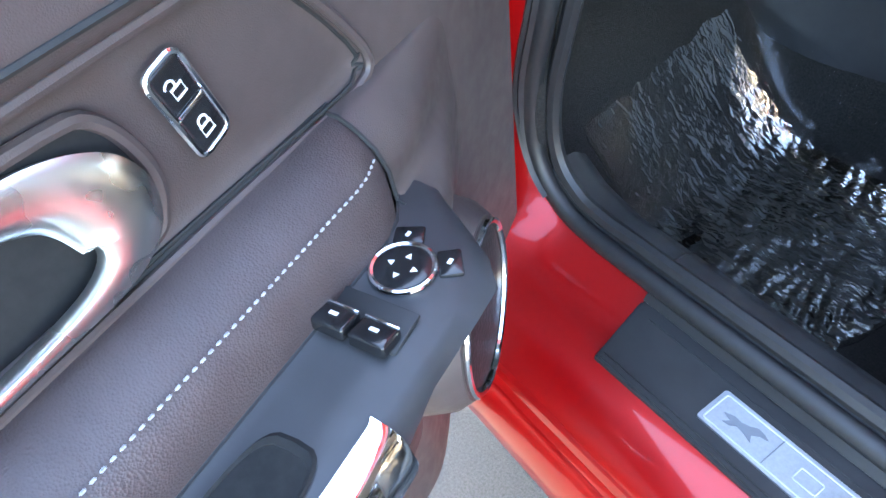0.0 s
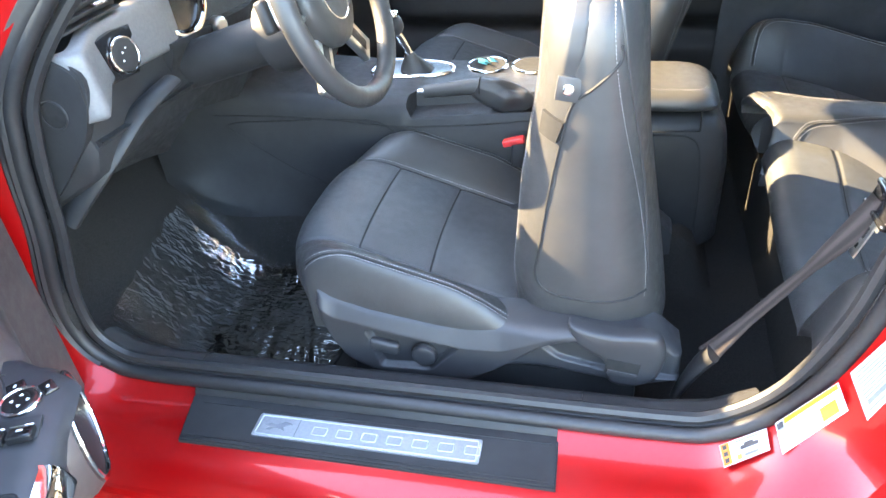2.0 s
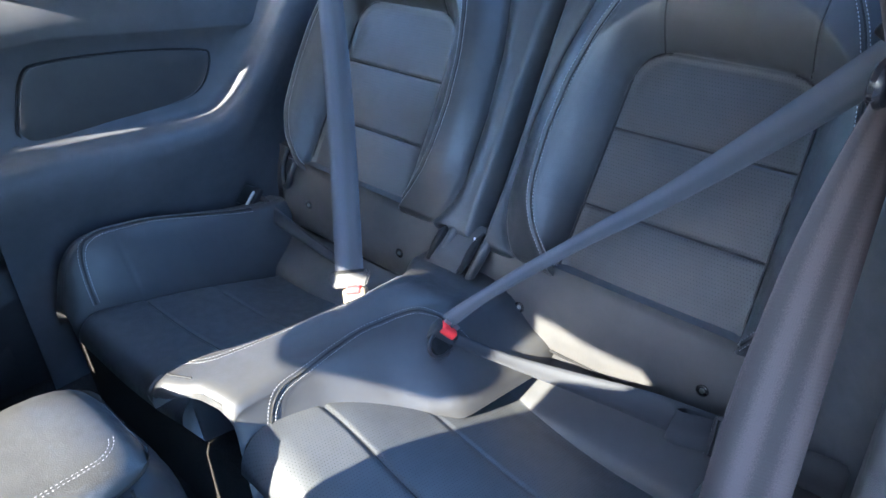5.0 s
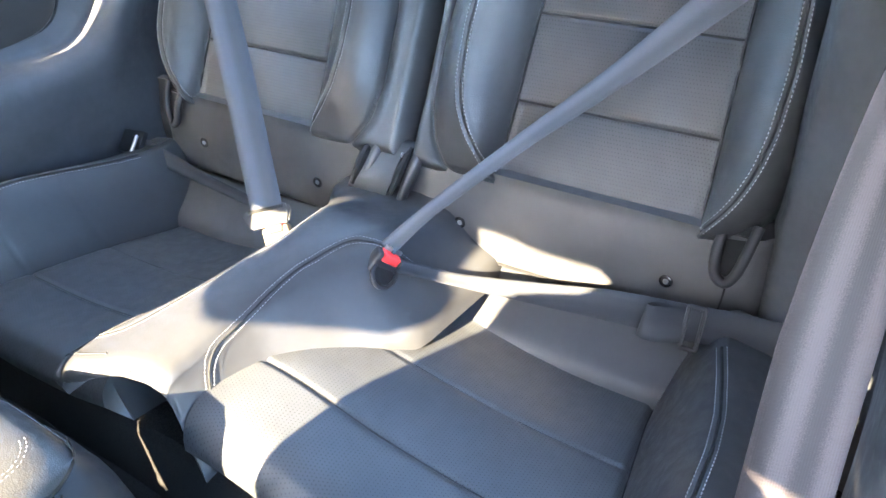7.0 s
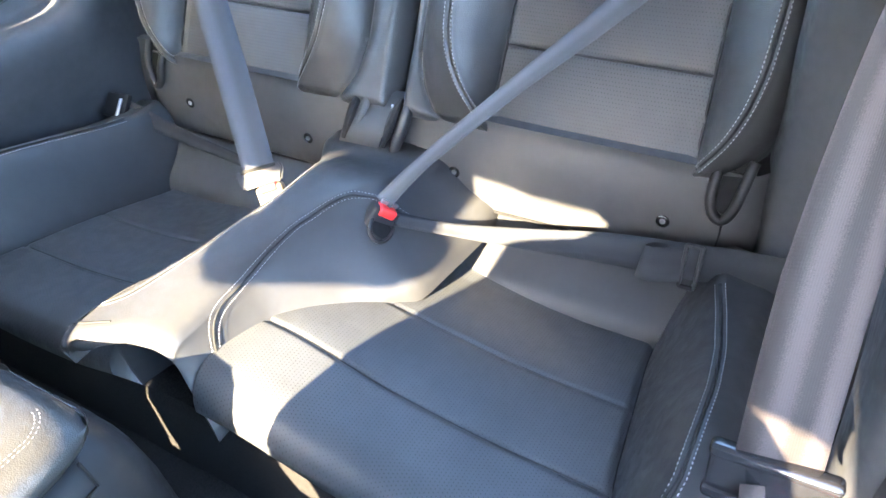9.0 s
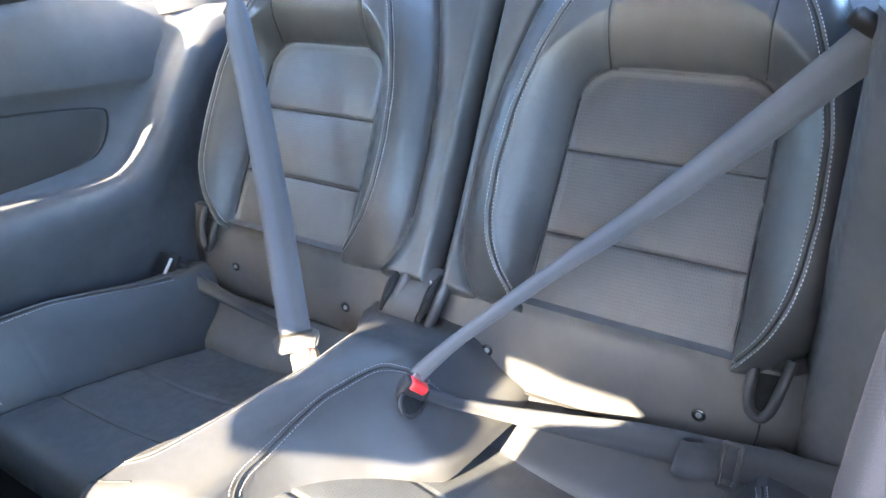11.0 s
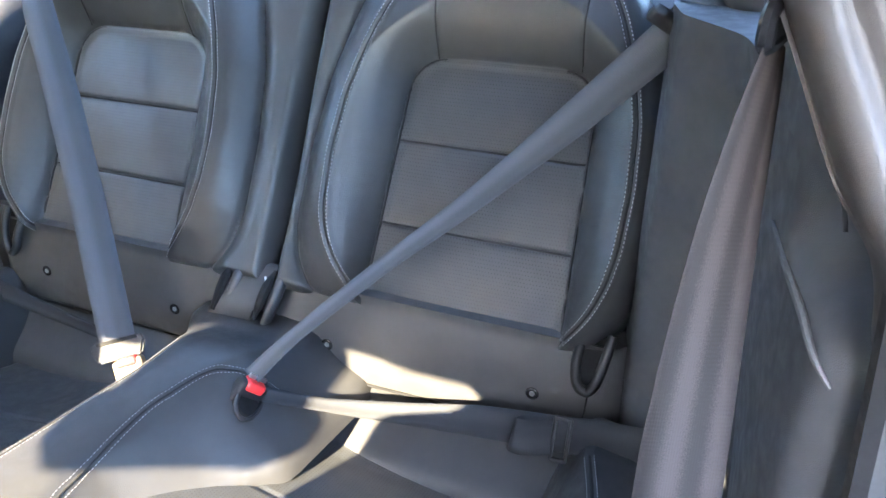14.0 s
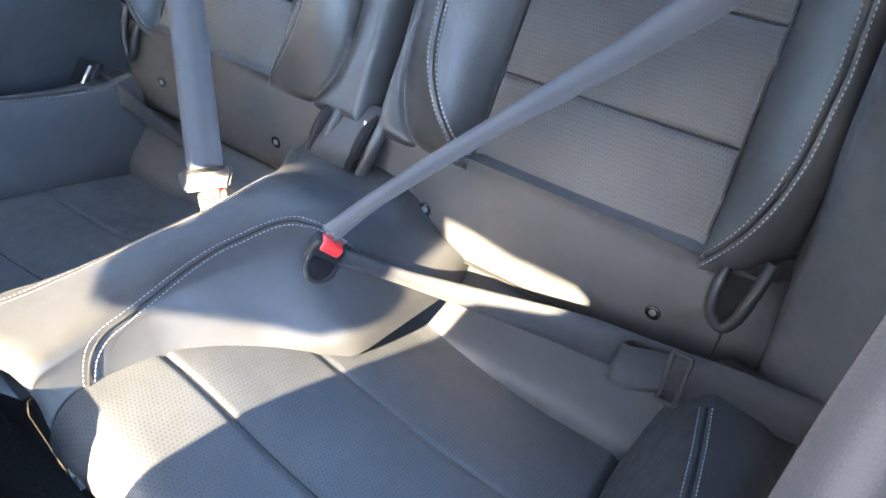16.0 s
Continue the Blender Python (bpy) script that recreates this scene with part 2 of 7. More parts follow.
def clamp(t, a=0.0, b=1.0):
    return max(a, min(b, t))


def ease(t):
    t = clamp(t)
    return t * t * (3 - 2 * t)


def table(x, rows):
    """Smooth interpolation in rows of (x, value)."""
    if x <= rows[0][0]:
        return rows[0][1]
    for (a, va), (b, vb) in zip(rows, rows[1:]):
        if x <= b:
            return lerp(va, vb, (x - a) / (b - a))
    return rows[-1][1]


def path(points, n=8, closed=False):
    """A smooth line through the points."""
    p = [Vector(q) for q in points]
    out, m = [], len(p)
    for i in range(m if closed else m - 1):
        if closed:
            a, b, c, d = p[i - 1], p[i], p[(i + 1) % m], p[(i + 2) % m]
        else:
            a, b, c, d = p[max(i - 1, 0)], p[i], p[i + 1], p[min(i + 2, m - 1)]
        for k in range(n):
            t = k / n
            out.append(0.5 * (2 * b + (c - a) * t + (2 * a - 5 * b + 4 * c - d) * t * t + (3 * b - a - 3 * c + d) * t ** 3))
    if not closed:
        out.append(p[-1])
    return out


def finish(bm, sharp=38):
    bmesh.ops.remove_doubles(bm, verts=bm.verts, dist=1e-6)
    bmesh.ops.recalc_face_normals(bm, faces=bm.faces)
    limit = radians(sharp)
    for f in bm.faces:
        f.smooth = True
    for e in bm.edges:
        if len(e.link_faces) == 2 and e.calc_face_angle(0) > limit:
            e.smooth = False


def part(name, bm, material, parent=None, label="", sharp=38, done=False):
    """One mesh object from a bmesh, under a thing or a part."""
    if not done:
        finish(bm, sharp)
    me = bpy.data.meshes.new(name)
    bm.to_mesh(me)
    bm.free()
    mats = material if isinstance(material, (list, tuple)) else [material]
    for mt in mats:
        me.materials.append(mt)
    ob = new(name, me)
    if parent is not None:
        ob.parent = parent
    if label:
        tagged(ob, label)
    return ob


def thing(name, label, category, group="", kind="", at=(0, 0, 0)):
    ob = new(name)
    ob.empty_display_size = 0.05
    ob.location = at
    return tagged(ob, label, category, group, kind)


def loft(bm, rings, closed=True, cap=True):
    vs = [[bm.verts.new(p) for p in r] for r in rings]
    n = len(vs[0])
    for a, b in zip(vs, vs[1:]):
        for i in range(n if closed else n - 1):
            j = (i + 1) % n
            bm.faces.new((a[i], a[j], b[j], b[i]))
    if cap and closed:
        bm.faces.new(vs[0][::-1])
        bm.faces.new(vs[-1])
    return bm


def frames(pts, closed=False):
    """Tangent, side and up along a line, turning as little as possible."""
    n, out, up = len(pts), [], None
    for i in range(n):
        a = pts[(i - 1) % n] if closed or i else pts[0]
        b = pts[(i + 1) % n] if closed or i < n - 1 else pts[-1]
        t = (b - a).normalized()
        if up is None:
            up = Vector((0, 0, 1)) if abs(t.z) < 0.9 else Vector((1, 0, 0))
        side = t.cross(up).normalized()
        up = side.cross(t).normalized()
        out.append((t, side, up))
    return out


def tube(bm, pts, r, seg=8, closed=False, flat=1.0):
    pts = [Vector(p) for p in pts]
    rings = []
    for k, (p, (t, s, u)) in enumerate(zip(pts, frames(pts, closed))):
        rr = r(k / max(1, len(pts) - 1)) if callable(r) else r
        rings.append([p + s * (rr * math.cos(2 * math.pi * i / seg)) + u * (rr * flat * math.sin(2 * math.pi * i / seg)) for i in range(seg)])
    if closed:
        rings.append(rings[0])
    return loft(bm, rings, True, not closed)


def rbox(bm, centre, size, r=0.004, turn=None, seg=2):
    """A box with rounded edges."""
    made = bmesh.ops.create_cube(bm, size=1.0)
    vs = made["verts"]
    for v in vs:
        v.co = Vector((v.co.x * size[0], v.co.y * size[1], v.co.z * size[2]))
    es = list({e for v in vs for e in v.link_edges})
    if r > 0:
        res = bmesh.ops.bevel(bm, geom=es, offset=min(r, min(size) * 0.49), segments=seg, profile=0.5, affect="EDGES")
        vs = list({v for f in res["faces"] for v in f.verts} | {v for v in vs if v.is_valid})
    m = Matrix.Translation(centre) @ (turn.to_4x4() if turn is not None else Matrix())
    for v in vs:
        v.co = m @ v.co
    return bm


def disc(bm, p, axis, r, depth, seg=24, round_=0.0):
    """A round knob: from p along axis by depth, with a softened rim."""
    axis = Vector(axis).normalized()
    s = axis.orthogonal().normalized()
    t = axis.cross(s)
    k = round_ or depth * 0.3
    rings = []
    for rr, d in ((r, 0), (r, depth - k), (r - k * 0.3, depth - k * 0.3), (r - k, depth), (r * 0.5, depth)):
        rings.append([Vector(p) + axis * d + (s * math.cos(2 * math.pi * i / seg) + t * math.sin(2 * math.pi * i / seg)) * rr for i in range(seg)])
    return loft(bm, rings)


def ring(bm, p, axis, r, wire, seg=32, oval=(1, 1), up=None):
    axis = Vector(axis).normalized()
    s = (Vector(up).cross(axis) if up else axis.orthogonal()).normalized()
    t = axis.cross(s)
    return tube(bm, [Vector(p) + (s * math.cos(2 * math.pi * i / seg) * oval[0] + t * math.sin(2 * math.pi * i / seg) * oval[1]) * r for i in range(seg)], wire, 8, True)


def prism(bm, poly, put, a, b):
    """A polygon in two numbers, put(u, v, depth) into space, between two depths."""
    return loft(bm, [[put(u, v, a) for u, v in poly], [put(u, v, b) for u, v in poly]])


def round_poly(w, h, r, n=5):
    out = []
    for cx, cy, a in ((w - r, h - r, 0), (-w + r, h - r, 90), (-w + r, -h + r, 180), (w - r, -h + r, 270)):
        for k in range(n + 1):
            q = radians(a + 90 * k / n)
            out.append((cx + r * math.cos(q), cy + r * math.sin(q)))
    return out


def shell(bm, nu, nv, f, g, mat=None):
    """A closed body between two surfaces with a common outline; mat(u, v) picks the material of a face of the first."""
    top = [[bm.verts.new(f(i / (nu - 1), j / (nv - 1))) for j in range(nv)] for i in range(nu)]
    low = [[bm.verts.new(g(i / (nu - 1), j / (nv - 1))) for j in range(nv)] for i in range(nu)]
    for i in range(nu - 1):
        for j in range(nv - 1):
            fa = bm.faces.new((top[i][j], top[i + 1][j], top[i + 1][j + 1], top[i][j + 1]))
            if mat:
                fa.material_index = mat((i + 0.5) / (nu - 1), (j + 0.5) / (nv - 1))
            bm.faces.new((low[i][j], low[i][j + 1], low[i + 1][j + 1], low[i + 1][j]))
    for i in range(nu - 1):
        for j in (0, nv - 1):
            bm.faces.new((top[i][j], top[i + 1][j], low[i + 1][j], low[i][j]))
    for j in range(nv - 1):
        for i in (0, nu - 1):
            bm.faces.new((top[i][j], top[i][j + 1], low[i][j + 1], low[i][j]))
    return bm


def dashes(bm, pts, normal, length=0.0042, gap=0.0022, r=0.0007, side=0.0, lift=0.0006):
    """A row of stitches along a line on a surface; normal(i) is the surface's direction at point i."""
    pts = [Vector(p) for p in pts]
    dist, marks = 0.0, []
    pos = 0.0
    for i in range(len(pts) - 1):
        seg = pts[i + 1] - pts[i]
        ln = seg.length
        if ln < 1e-6:
            continue
        t = seg / ln
        nn = Vector(normal(i)).normalized()
        s = t.cross(nn).normalized()
        while pos < dist + ln:
            c = pts[i] + t * (pos - dist) + s * side + nn * lift
            marks.append((c, t, s, nn))
            pos += length + gap
        dist += ln
    for c, t, s, nn in marks:
        h = length / 2
        ends = [bm.verts.new(c - t * h - nn * r), bm.verts.new(c + t * h - nn * r)]
        mid = [bm.verts.new(c + t * (k * h * 0.55) + o) for k in (-1, 1) for o in (s * r, nn * r, -s * r)]
        a, b = ends
        bm.faces.new((a, mid[0], mid[1]))
        bm.faces.new((a, mid[1], mid[2]))
        bm.faces.new((b, mid[4], mid[3]))
        bm.faces.new((b, mid[5], mid[4]))
        bm.faces.new((mid[0], mid[3], mid[4], mid[1]))
        bm.faces.new((mid[1], mid[4], mid[5], mid[2]))
    return bm


def ribbon(name, pts, sides, width, material, parent=None, label="", thick=0.0013):
    """Webbing along a line; sides gives the direction across at each point."""
    pts = [Vector(p) for p in pts]
    bm = bmesh.new()
    uv = bm.loops.layers.uv.new("UVMap")
    n, rows, dist = 5, [], 0.0
    for i, p in enumerate(pts):
        t = (pts[min(i + 1, len(pts) - 1)] - pts[max(i - 1, 0)]).normalized()
        s = Vector(sides[i])
        s = (s - t * s.dot(t)).normalized()
        nn = s.cross(t)
        if i:
            dist += (p - pts[i - 1]).length
        w = width[i] if isinstance(width, (list, tuple)) else width
        rows.append([(p + s * (w * (k / (n - 1) - 0.5)) + nn * (thick * 0.5 * (1 - 1.4 * abs(k / (n - 1) - 0.5)) * sg), k / (n - 1), dist)
                     for sg in (1, -1) for k in (range(n) if sg > 0 else range(n - 1, -1, -1))])
    vs = [[bm.verts.new(q[0]) for q in r] for r in rows]
    m = len(rows[0])
    for a in range(len(rows) - 1):
        for i in range(m):
            j = (i + 1) % m
            f = bm.faces.new((vs[a][i], vs[a][j], vs[a + 1][j], vs[a + 1][i]))
            f.smooth = True
            for lp, (ra, ri) in zip(f.loops, ((a, i), (a, j), (a + 1, j), (a + 1, i))):
                lp[uv].uv = rows[ra][ri][1:]
    bm.faces.new(vs[0])
    bm.faces.new(vs[-1][::-1])
    return part(name, bm, material, parent, label, done=True)


def stitch_row(line, normal, parent, double=True, length=0.0036, gap=0.0016, r=0.0005, lift=0.0006, gauge=0.0032):
    """One seam's stitches as one part: two parallel rows, or a single one."""
    bs = bmesh.new()
    for off in ((-gauge, gauge) if double else (0.0,)):
        dashes(bs, line, normal, length, gap, r, off, lift)
    return part("stitching", bs, THREAD, parent, "pale grey stitching", done=True)


# ---- ground and body shell ----
bm = bmesh.new()
for x in (-300, 300):
    for y in ((-300, 300) if x < 0 else (300, -300)):
        bm.verts.new((x, y, 0))
bm.faces.new(bm.verts)
tagged(part("ground", bm, ASPHALT), "grey worn asphalt of a parking lot", "ground", kind="structure")

# The line of the door opening on the driver's side: x, y, z, seen from outside, front bottom to rear bottom over the top.
OPENING = [(-0.50, -0.70, 0.46), (-0.575, -0.70, 0.478), (-0.615, -0.70, 0.53), (-0.618, -0.70, 0.62), (-0.59, -0.70, 0.74),
           (-0.565, -0.70, 0.88), (-0.53, -0.69, 0.98), (-0.40, -0.665, 1.12), (-0.20, -0.64, 1.245), (0.03, -0.625, 1.315),
           (0.33, -0.625, 1.325), (0.55, -0.64, 1.285), (0.62, -0.665, 1.20), (0.615, -0.685, 1.06), (0.595, -0.695, 0.92), (0.57, -0.70, 0.80),
           (0.545, -0.70, 0.67), (0.49, -0.70, 0.545), (0.41, -0.70, 0.475), (0.32, -0.70, 0.46), (0.0, -0.70, 0.46), (-0.25, -0.70, 0.46)]


def opening(side=1):
    return [Vector((p.x, p.y * side, p.z)) for p in path(OPENING, 6, True)]


def outward(loop):
    """Directions away from the opening, in the plane of the car's side."""
    out = []
    for i in range(len(loop)):
        t = loop[(i + 1) % len(loop)] - loop[i - 1]
        out.append(Vector((-t.z, 0, t.x)).normalized())
    return out


def jamb(side, name, label):
    loop = opening(side)
    out = outward(loop)
    rings = []
    for k in range(7):
        r = []
        for p, o in zip(loop, out):
            low = ease((-o.z - 0.5) / 0.45)                    # 1 along the sill
            top = ease((p.z - 1.0) / 0.25)
            d = lerp((0.0, 0.012, 0.045, 0.085, 0.12, 0.135, 0.10)[k], (0.0, 0.026, 0.032, 0.035, 0.05, 0.085, 0.16)[k], low)
            y = lerp((0.0, 0.022, 0.035, 0.055, 0.105, 0.15, 0.10)[k], (0.0, 0.022, 0.085, 0.128, 0.165, 0.188, 0.165)[k], low)
            d, y = lerp(d, d * 0.55, top), lerp(y, y * 0.35, top)
            r.append(p + o * d + Vector((0, -side * y, 0)) * 1.0 if side > 0 else p + o * d + Vector((0, y, 0)))
        rings.append(r)
    b = bmesh.new()
    loft(b, rings, True, False)
    return tagged(part(name, b, RED, sharp=60), label, "car body", kind="structure")


jamb(1, "door_frame_1", "glossy red painted door frame and sill of the car")
jamb(-1, "door_frame_2", "glossy red painted door frame on the far side of the car")

# Lower rocker flange and the wings beyond the door opening.
b = bmesh.new()
prof = [(-0.86, 0.40), (-0.882, 0.385), (-0.892, 0.36), (-0.886, 0.345), (-0.90, 0.33), (-0.905, 0.27), (-0.88, 0.18), (-0.80, 0.16), (-0.78, 0.30)]
loft(b, [[(x, y, z) for y, z in prof] for x in (-1.0, -0.7, -0.3, 0.1, 0.5, 0.9, 1.2)])
tagged(part("rocker_panel", b, RED, sharp=40), "glossy red rocker panel under the door sill", "car body", kind="structure")
for side, nm in ((1, "near"), (-1, "far")):
    b = bmesh.new()
    loft(b, [[(x, -side * y, z) for y, z in ((0.83, 1.0), (0.90, 0.9), (0.925, 0.75), (0.92, 0.55), (0.90, 0.42), (0.86, 0.30))] for x in (0.70, 0.95, 1.4, 2.1)], False, False)
    tagged(part("rear_wing", b, RED), "red painted rear wing of the car body", "car body", kind="structure")
    b = bmesh.new()
    loft(b, [[(x, -side * y, z) for y, z in ((0.72, 0.96), (0.86, 0.93), (0.90, 0.82), (0.91, 0.6), (0.89, 0.40), (0.84, 0.25))] for x in (-1.7, -1.2, -0.74)], False, False)
    tagged(part("front_wing", b, RED), "red painted front wing of the car body", "car body", kind="structure")

# Weatherstrips: a round seal with a flatter inner trim lip.
for side, nm in ((1, "weatherstrip"), (-1, "weatherstrip")):
    w = thing("weatherstrip", "soft black rubber seal round the door opening", "weatherstrip", "door seals")
    loop = opening(side)
    out = outward(loop)
    b = bmesh.new()
    tube(b, [p + o * 0.004 + Vector((0, -side * 0.010, 0)) for p, o in zip(loop, out)], 0.012, 10, True)
    part("seal_bulb", b, RUBBER, w)
    b = bmesh.new()
    tube(b, [p - o * 0.014 + Vector((0, side * 0.006, 0)) for p, o in zip(loop, out)], 0.010, 8, True)
    part("seal_lip", b, RUBBER, w)
    b = bmesh.new()
    rows = []
    for p, o in list(zip(loop, out))[7:47]:
        wide = table(p.z, [(0.46, 0.004), (0.52, 0.012), (0.60, 0.030), (0.78, 0.026), (0.90, 0.034), (0.98, 0.050), (1.10, 0.030)])
        rows.append([p + o * (wide * k) + Vector((0, -side * (0.014 + d), 0)) for k, d in ((0.05, -0.008), (0.15, 0.006), (0.35, 0.012), (0.5, 0.010), (0.62, 0.013), (0.85, 0.010), (1.0, 0.002), (0.98, -0.02), (0.3, -0.02))])
    loft(b, rows)
    part("seal_flap", b, RUBBER, w, sharp=60)

# Floor: carpet pan with a toe board at the front and a step to the rear foot wells.
def floor_z(x, y):
    z = 0.30
    z += 0.30 * ease((-0.52 - x) / 0.42)
    tunnel = ease((0.20 - abs(y)) / 0.07) * (1 - ease((x - 0.40) / 0.07))
    z = max(z, lerp(z, 0.42, tunnel))
    z += 0.12 * ease((abs(y) - 0.60) / 0.07)
    return z + 0.004 * noise.noise(Vector((x * 9, y * 9, 0)))


b = bmesh.new()
nx, ny = 90, 60
g = [[b.verts.new((lerp(-1.15, 1.02, i / nx), lerp(-0.69, 0.69, j / ny), floor_z(lerp(-1.15, 1.02, i / nx), lerp(-0.69, 0.69, j / ny)))) for j in range(ny + 1)] for i in range(nx + 1)]
for i in range(nx):
    for j in range(ny):
        b.faces.new((g[i][j], g[i + 1][j], g[i + 1][j + 1], g[i][j + 1]))
tagged(part("floor", b, CARPET), "black loop-pile carpet on the car floor", "floor", kind="structure")

# Inner sill trims along both sides.
for side in (1, -1):
    t = thing("sill_trim", "black plastic inner sill trim strip", "trim", "sill trims", "structure")
    b = bmesh.new()
    prof = [(0.704, 0.440), (0.702, 0.462), (0.690, 0.473), (0.665, 0.471), (0.645, 0.457), (0.630, 0.42), (0.625, 0.36), (0.66, 0.34)]
    loft(b, [[(x, -side * y, z + dz) for y, z in prof] for x, dz in ((-0.60, 0.04), (-0.56, 0.015), (-0.50, 0), (0.33, 0), (0.40, 0.012), (0.46, 0.045))])
    part("cover", b, PLASTIC, t)
    if side > 0:
        b = bmesh.new()
        tube(b, [(0.215, -y, z + 0.001) for y, z in prof[:7]], 0.0012, 6)
        tube(b, [(-0.42, -y, z + 0.001) for y, z in prof[:7]], 0.0012, 6)
        part("joint", b, SEAM, t)

# Roof with headliner, screens and side glass.
def roof_point(u, v, lift):
    x = lerp(-0.14, 1.14, u)
    y = lerp(-0.632, 0.632, v)
    z = 1.307 + 0.06 * (1 - abs(2 * v - 1) ** 12) - 0.075 * (2 * u - 0.8) ** 2 - 0.033 * ease((0.25 - u) / 0.25) + lift
    return (x, y, z)


b = bmesh.new()
shell(b, 24, 20, lambda u, v: roof_point(u, v, 0.035), lambda u, v: roof_point(u, v, 0.012))
tagged(part("roof", b, RED), "red painted car roof panel", "roof", kind="structure")
b = bmesh.new()


def sun_block_dip(u, v):
    """Unseen bulges added under the headliner's front edge, beside the middle, to block sun."""
    y = lerp(-0.632, 0.632, v)
    return (0.050 if y > 0 else 0.009) * ease((abs(y + 0.01) - 0.11) / 0.06) * ease((0.52 - abs(y)) / 0.08) * ease((0.22 - u) / 0.15)


shell(b, 40, 60, lambda u, v: roof_point(u, v, 0.009), lambda u, v: roof_point(u, v, -sun_block_dip(u, v)))
tagged(part("ceiling", b, HEADLINER), "light grey fabric headliner under the roof", "ceiling", kind="structure")


def pane(name, corners, label, n=10, mat=GLASS):
    a, bq, c, d = [Vector(q) for q in corners]
    mid = (bq - a).cross(d - a).normalized()
    bmx = bmesh.new()

    def at(u, v, off):
        p = a.lerp(bq, u).lerp(d.lerp(c, u), v)
        return p + mid * (off + 0.03 * math.sin(math.pi * v) * math.sin(math.pi * u))
    shell(bmx, n, n, lambda u, v: at(u, v, 0.002), lambda u, v: at(u, v, -0.002))
    ob = tagged(part(name, bmx, mat), label, "window", kind="structure")
    ob.visible_shadow = mat is not GLASS
    return ob


pane("window_1", [(-1.12, -0.705, 0.945), (-1.12, 0.705, 0.945), (-0.12, 0.61, 1.275), (-0.12, -0.61, 1.275)], "raked and tinted windscreen glass", mat=SCREEN)
pane("window_2", [(1.15, -0.57, 1.255), (1.15, 0.57, 1.255), (1.95, 0.55, 1.05), (1.95, -0.55, 1.05)], "sloping grey-tinted rear screen glass", mat=PRIVACY)
pane("window_3", [(0.66, 0.70, 1.085), (1.16, 0.69, 1.075), (1.12, 0.62, 1.26), (0.68, 0.63, 1.28)], "small rear quarter window on the passenger side")
pane("window_4", [(0.82, -0.70, 1.085), (1.16, -0.69, 1.075), (1.12, -0.62, 1.26), (0.82, -0.63, 1.28)], "small grey-tinted rear quarter window on the driver side", mat=PRIVACY)
pane("window_5", [(-0.55, 0.705, 0.940), (0.60, 0.705, 0.945), (0.56, 0.63, 1.28), (-0.10, 0.62, 1.28)], "closed passenger door window")

# Pillars: windscreen posts and the posts behind the doors.
for side in (1, -1):
    b = bmesh.new()
    tube(b, path([(-1.12, -side * 0.70, 0.93), (-0.75, -side * 0.67, 1.06), (-0.38, -side * 0.648, 1.175), (-0.12, -side * 0.61, 1.275)], 6), 0.022, 10)
    tagged(part("windscreen_post", b, PILLAR_TRIM), "slim grey trimmed windscreen post", "car pillar", "windscreen posts", "structure")
    b = bmesh.new()
    prof = [((0.655, 0.30), 0.655, 0.10), ((0.66, 0.60), 0.672, 0.09), ((0.665, 0.85), 0.678, 0.09), ((0.655, 0.97), 0.690, 0.10), ((0.645, 1.05), 0.676, 0.08), ((0.665, 1.085), 0.653, 0.06), ((0.690, 1.13), 0.629, 0.05), ((0.705, 1.18), 0.604, 0.05), ((0.70, 1.31), 0.552, 0.08)]
    rings = []
    fine = path([(x, y, z) for (x, z), y, w in prof], 6)
    wide = path([(w, 0, z) for (x, z), y, w in prof], 6)
    for p, q in zip(fine, wide):
        x, y, z, w = p.x, p.y, p.z, q.x
        xs = x - 0.075 if z < 1.3 else x - 0.1
        if z < 0.65:
            xs -= 0.09 * (0.65 - z) / 0.35
        o = lerp(0.3, 1.0, ease((z - 0.72) / 0.2))
        curve = path([(xs + 0.012, y + 0.048 * o, z), (xs - 0.003, y + 0.042 * o, z), (xs - 0.008, y + 0.030 * o, z), (xs - 0.001, y + 0.021 * o, z), (xs - 0.005, y + 0.014 * o, z), (xs + 0.002, y + 0.005, z), (xs + 0.014, y - 0.001, z), (xs + 0.032, y - 0.006, z), (xs + w * 0.6, y - 0.008, z), (xs + w, y + 0.004, z)], 4)
        rings.append([(c.x, -side * c.y, z) for c in curve] + [(xs + q, -side * (y + e * o), z) for q, e in ((w, 0.050), (w * 0.85, 0.051), (0.086, 0.049), (0.070, 0.056), (0.062, 0.057), (0.052, 0.048), (0.044, 0.047), (0.030, 0.055), (0.020, 0.054))])
    loft(b, rings)
    tagged(part("door_post_trim", b, PILLAR_TRIM, sharp=50), "grey plastic trim on the post behind the door", "car pillar", "door posts", "structure")
    b = bmesh.new()
    tube(b, path([(0.628, -side * 0.668, 1.25), (0.634, -side * 0.684, 1.196), (0.642, -side * 0.700, 1.127), (0.634, -side * 0.718, 1.072), (0.640, -side * 0.727, 0.989), (0.646, -side * 0.732, 0.965)], 5), 0.010, 10)
    tagged(part("post_seal", b, RUBBER), "soft black rubber seal on the post behind the door", "weatherstrip", "post seals", "structure")

INSERT = [(0.603, 0.823), (0.606, 0.85), (0.635, 0.920), (0.675, 0.934), (0.813, 0.921), (0.958, 0.893), (0.982, 0.872), (0.955, 0.822), (0.897, 0.803), (0.754, 0.803), (0.634, 0.804)]

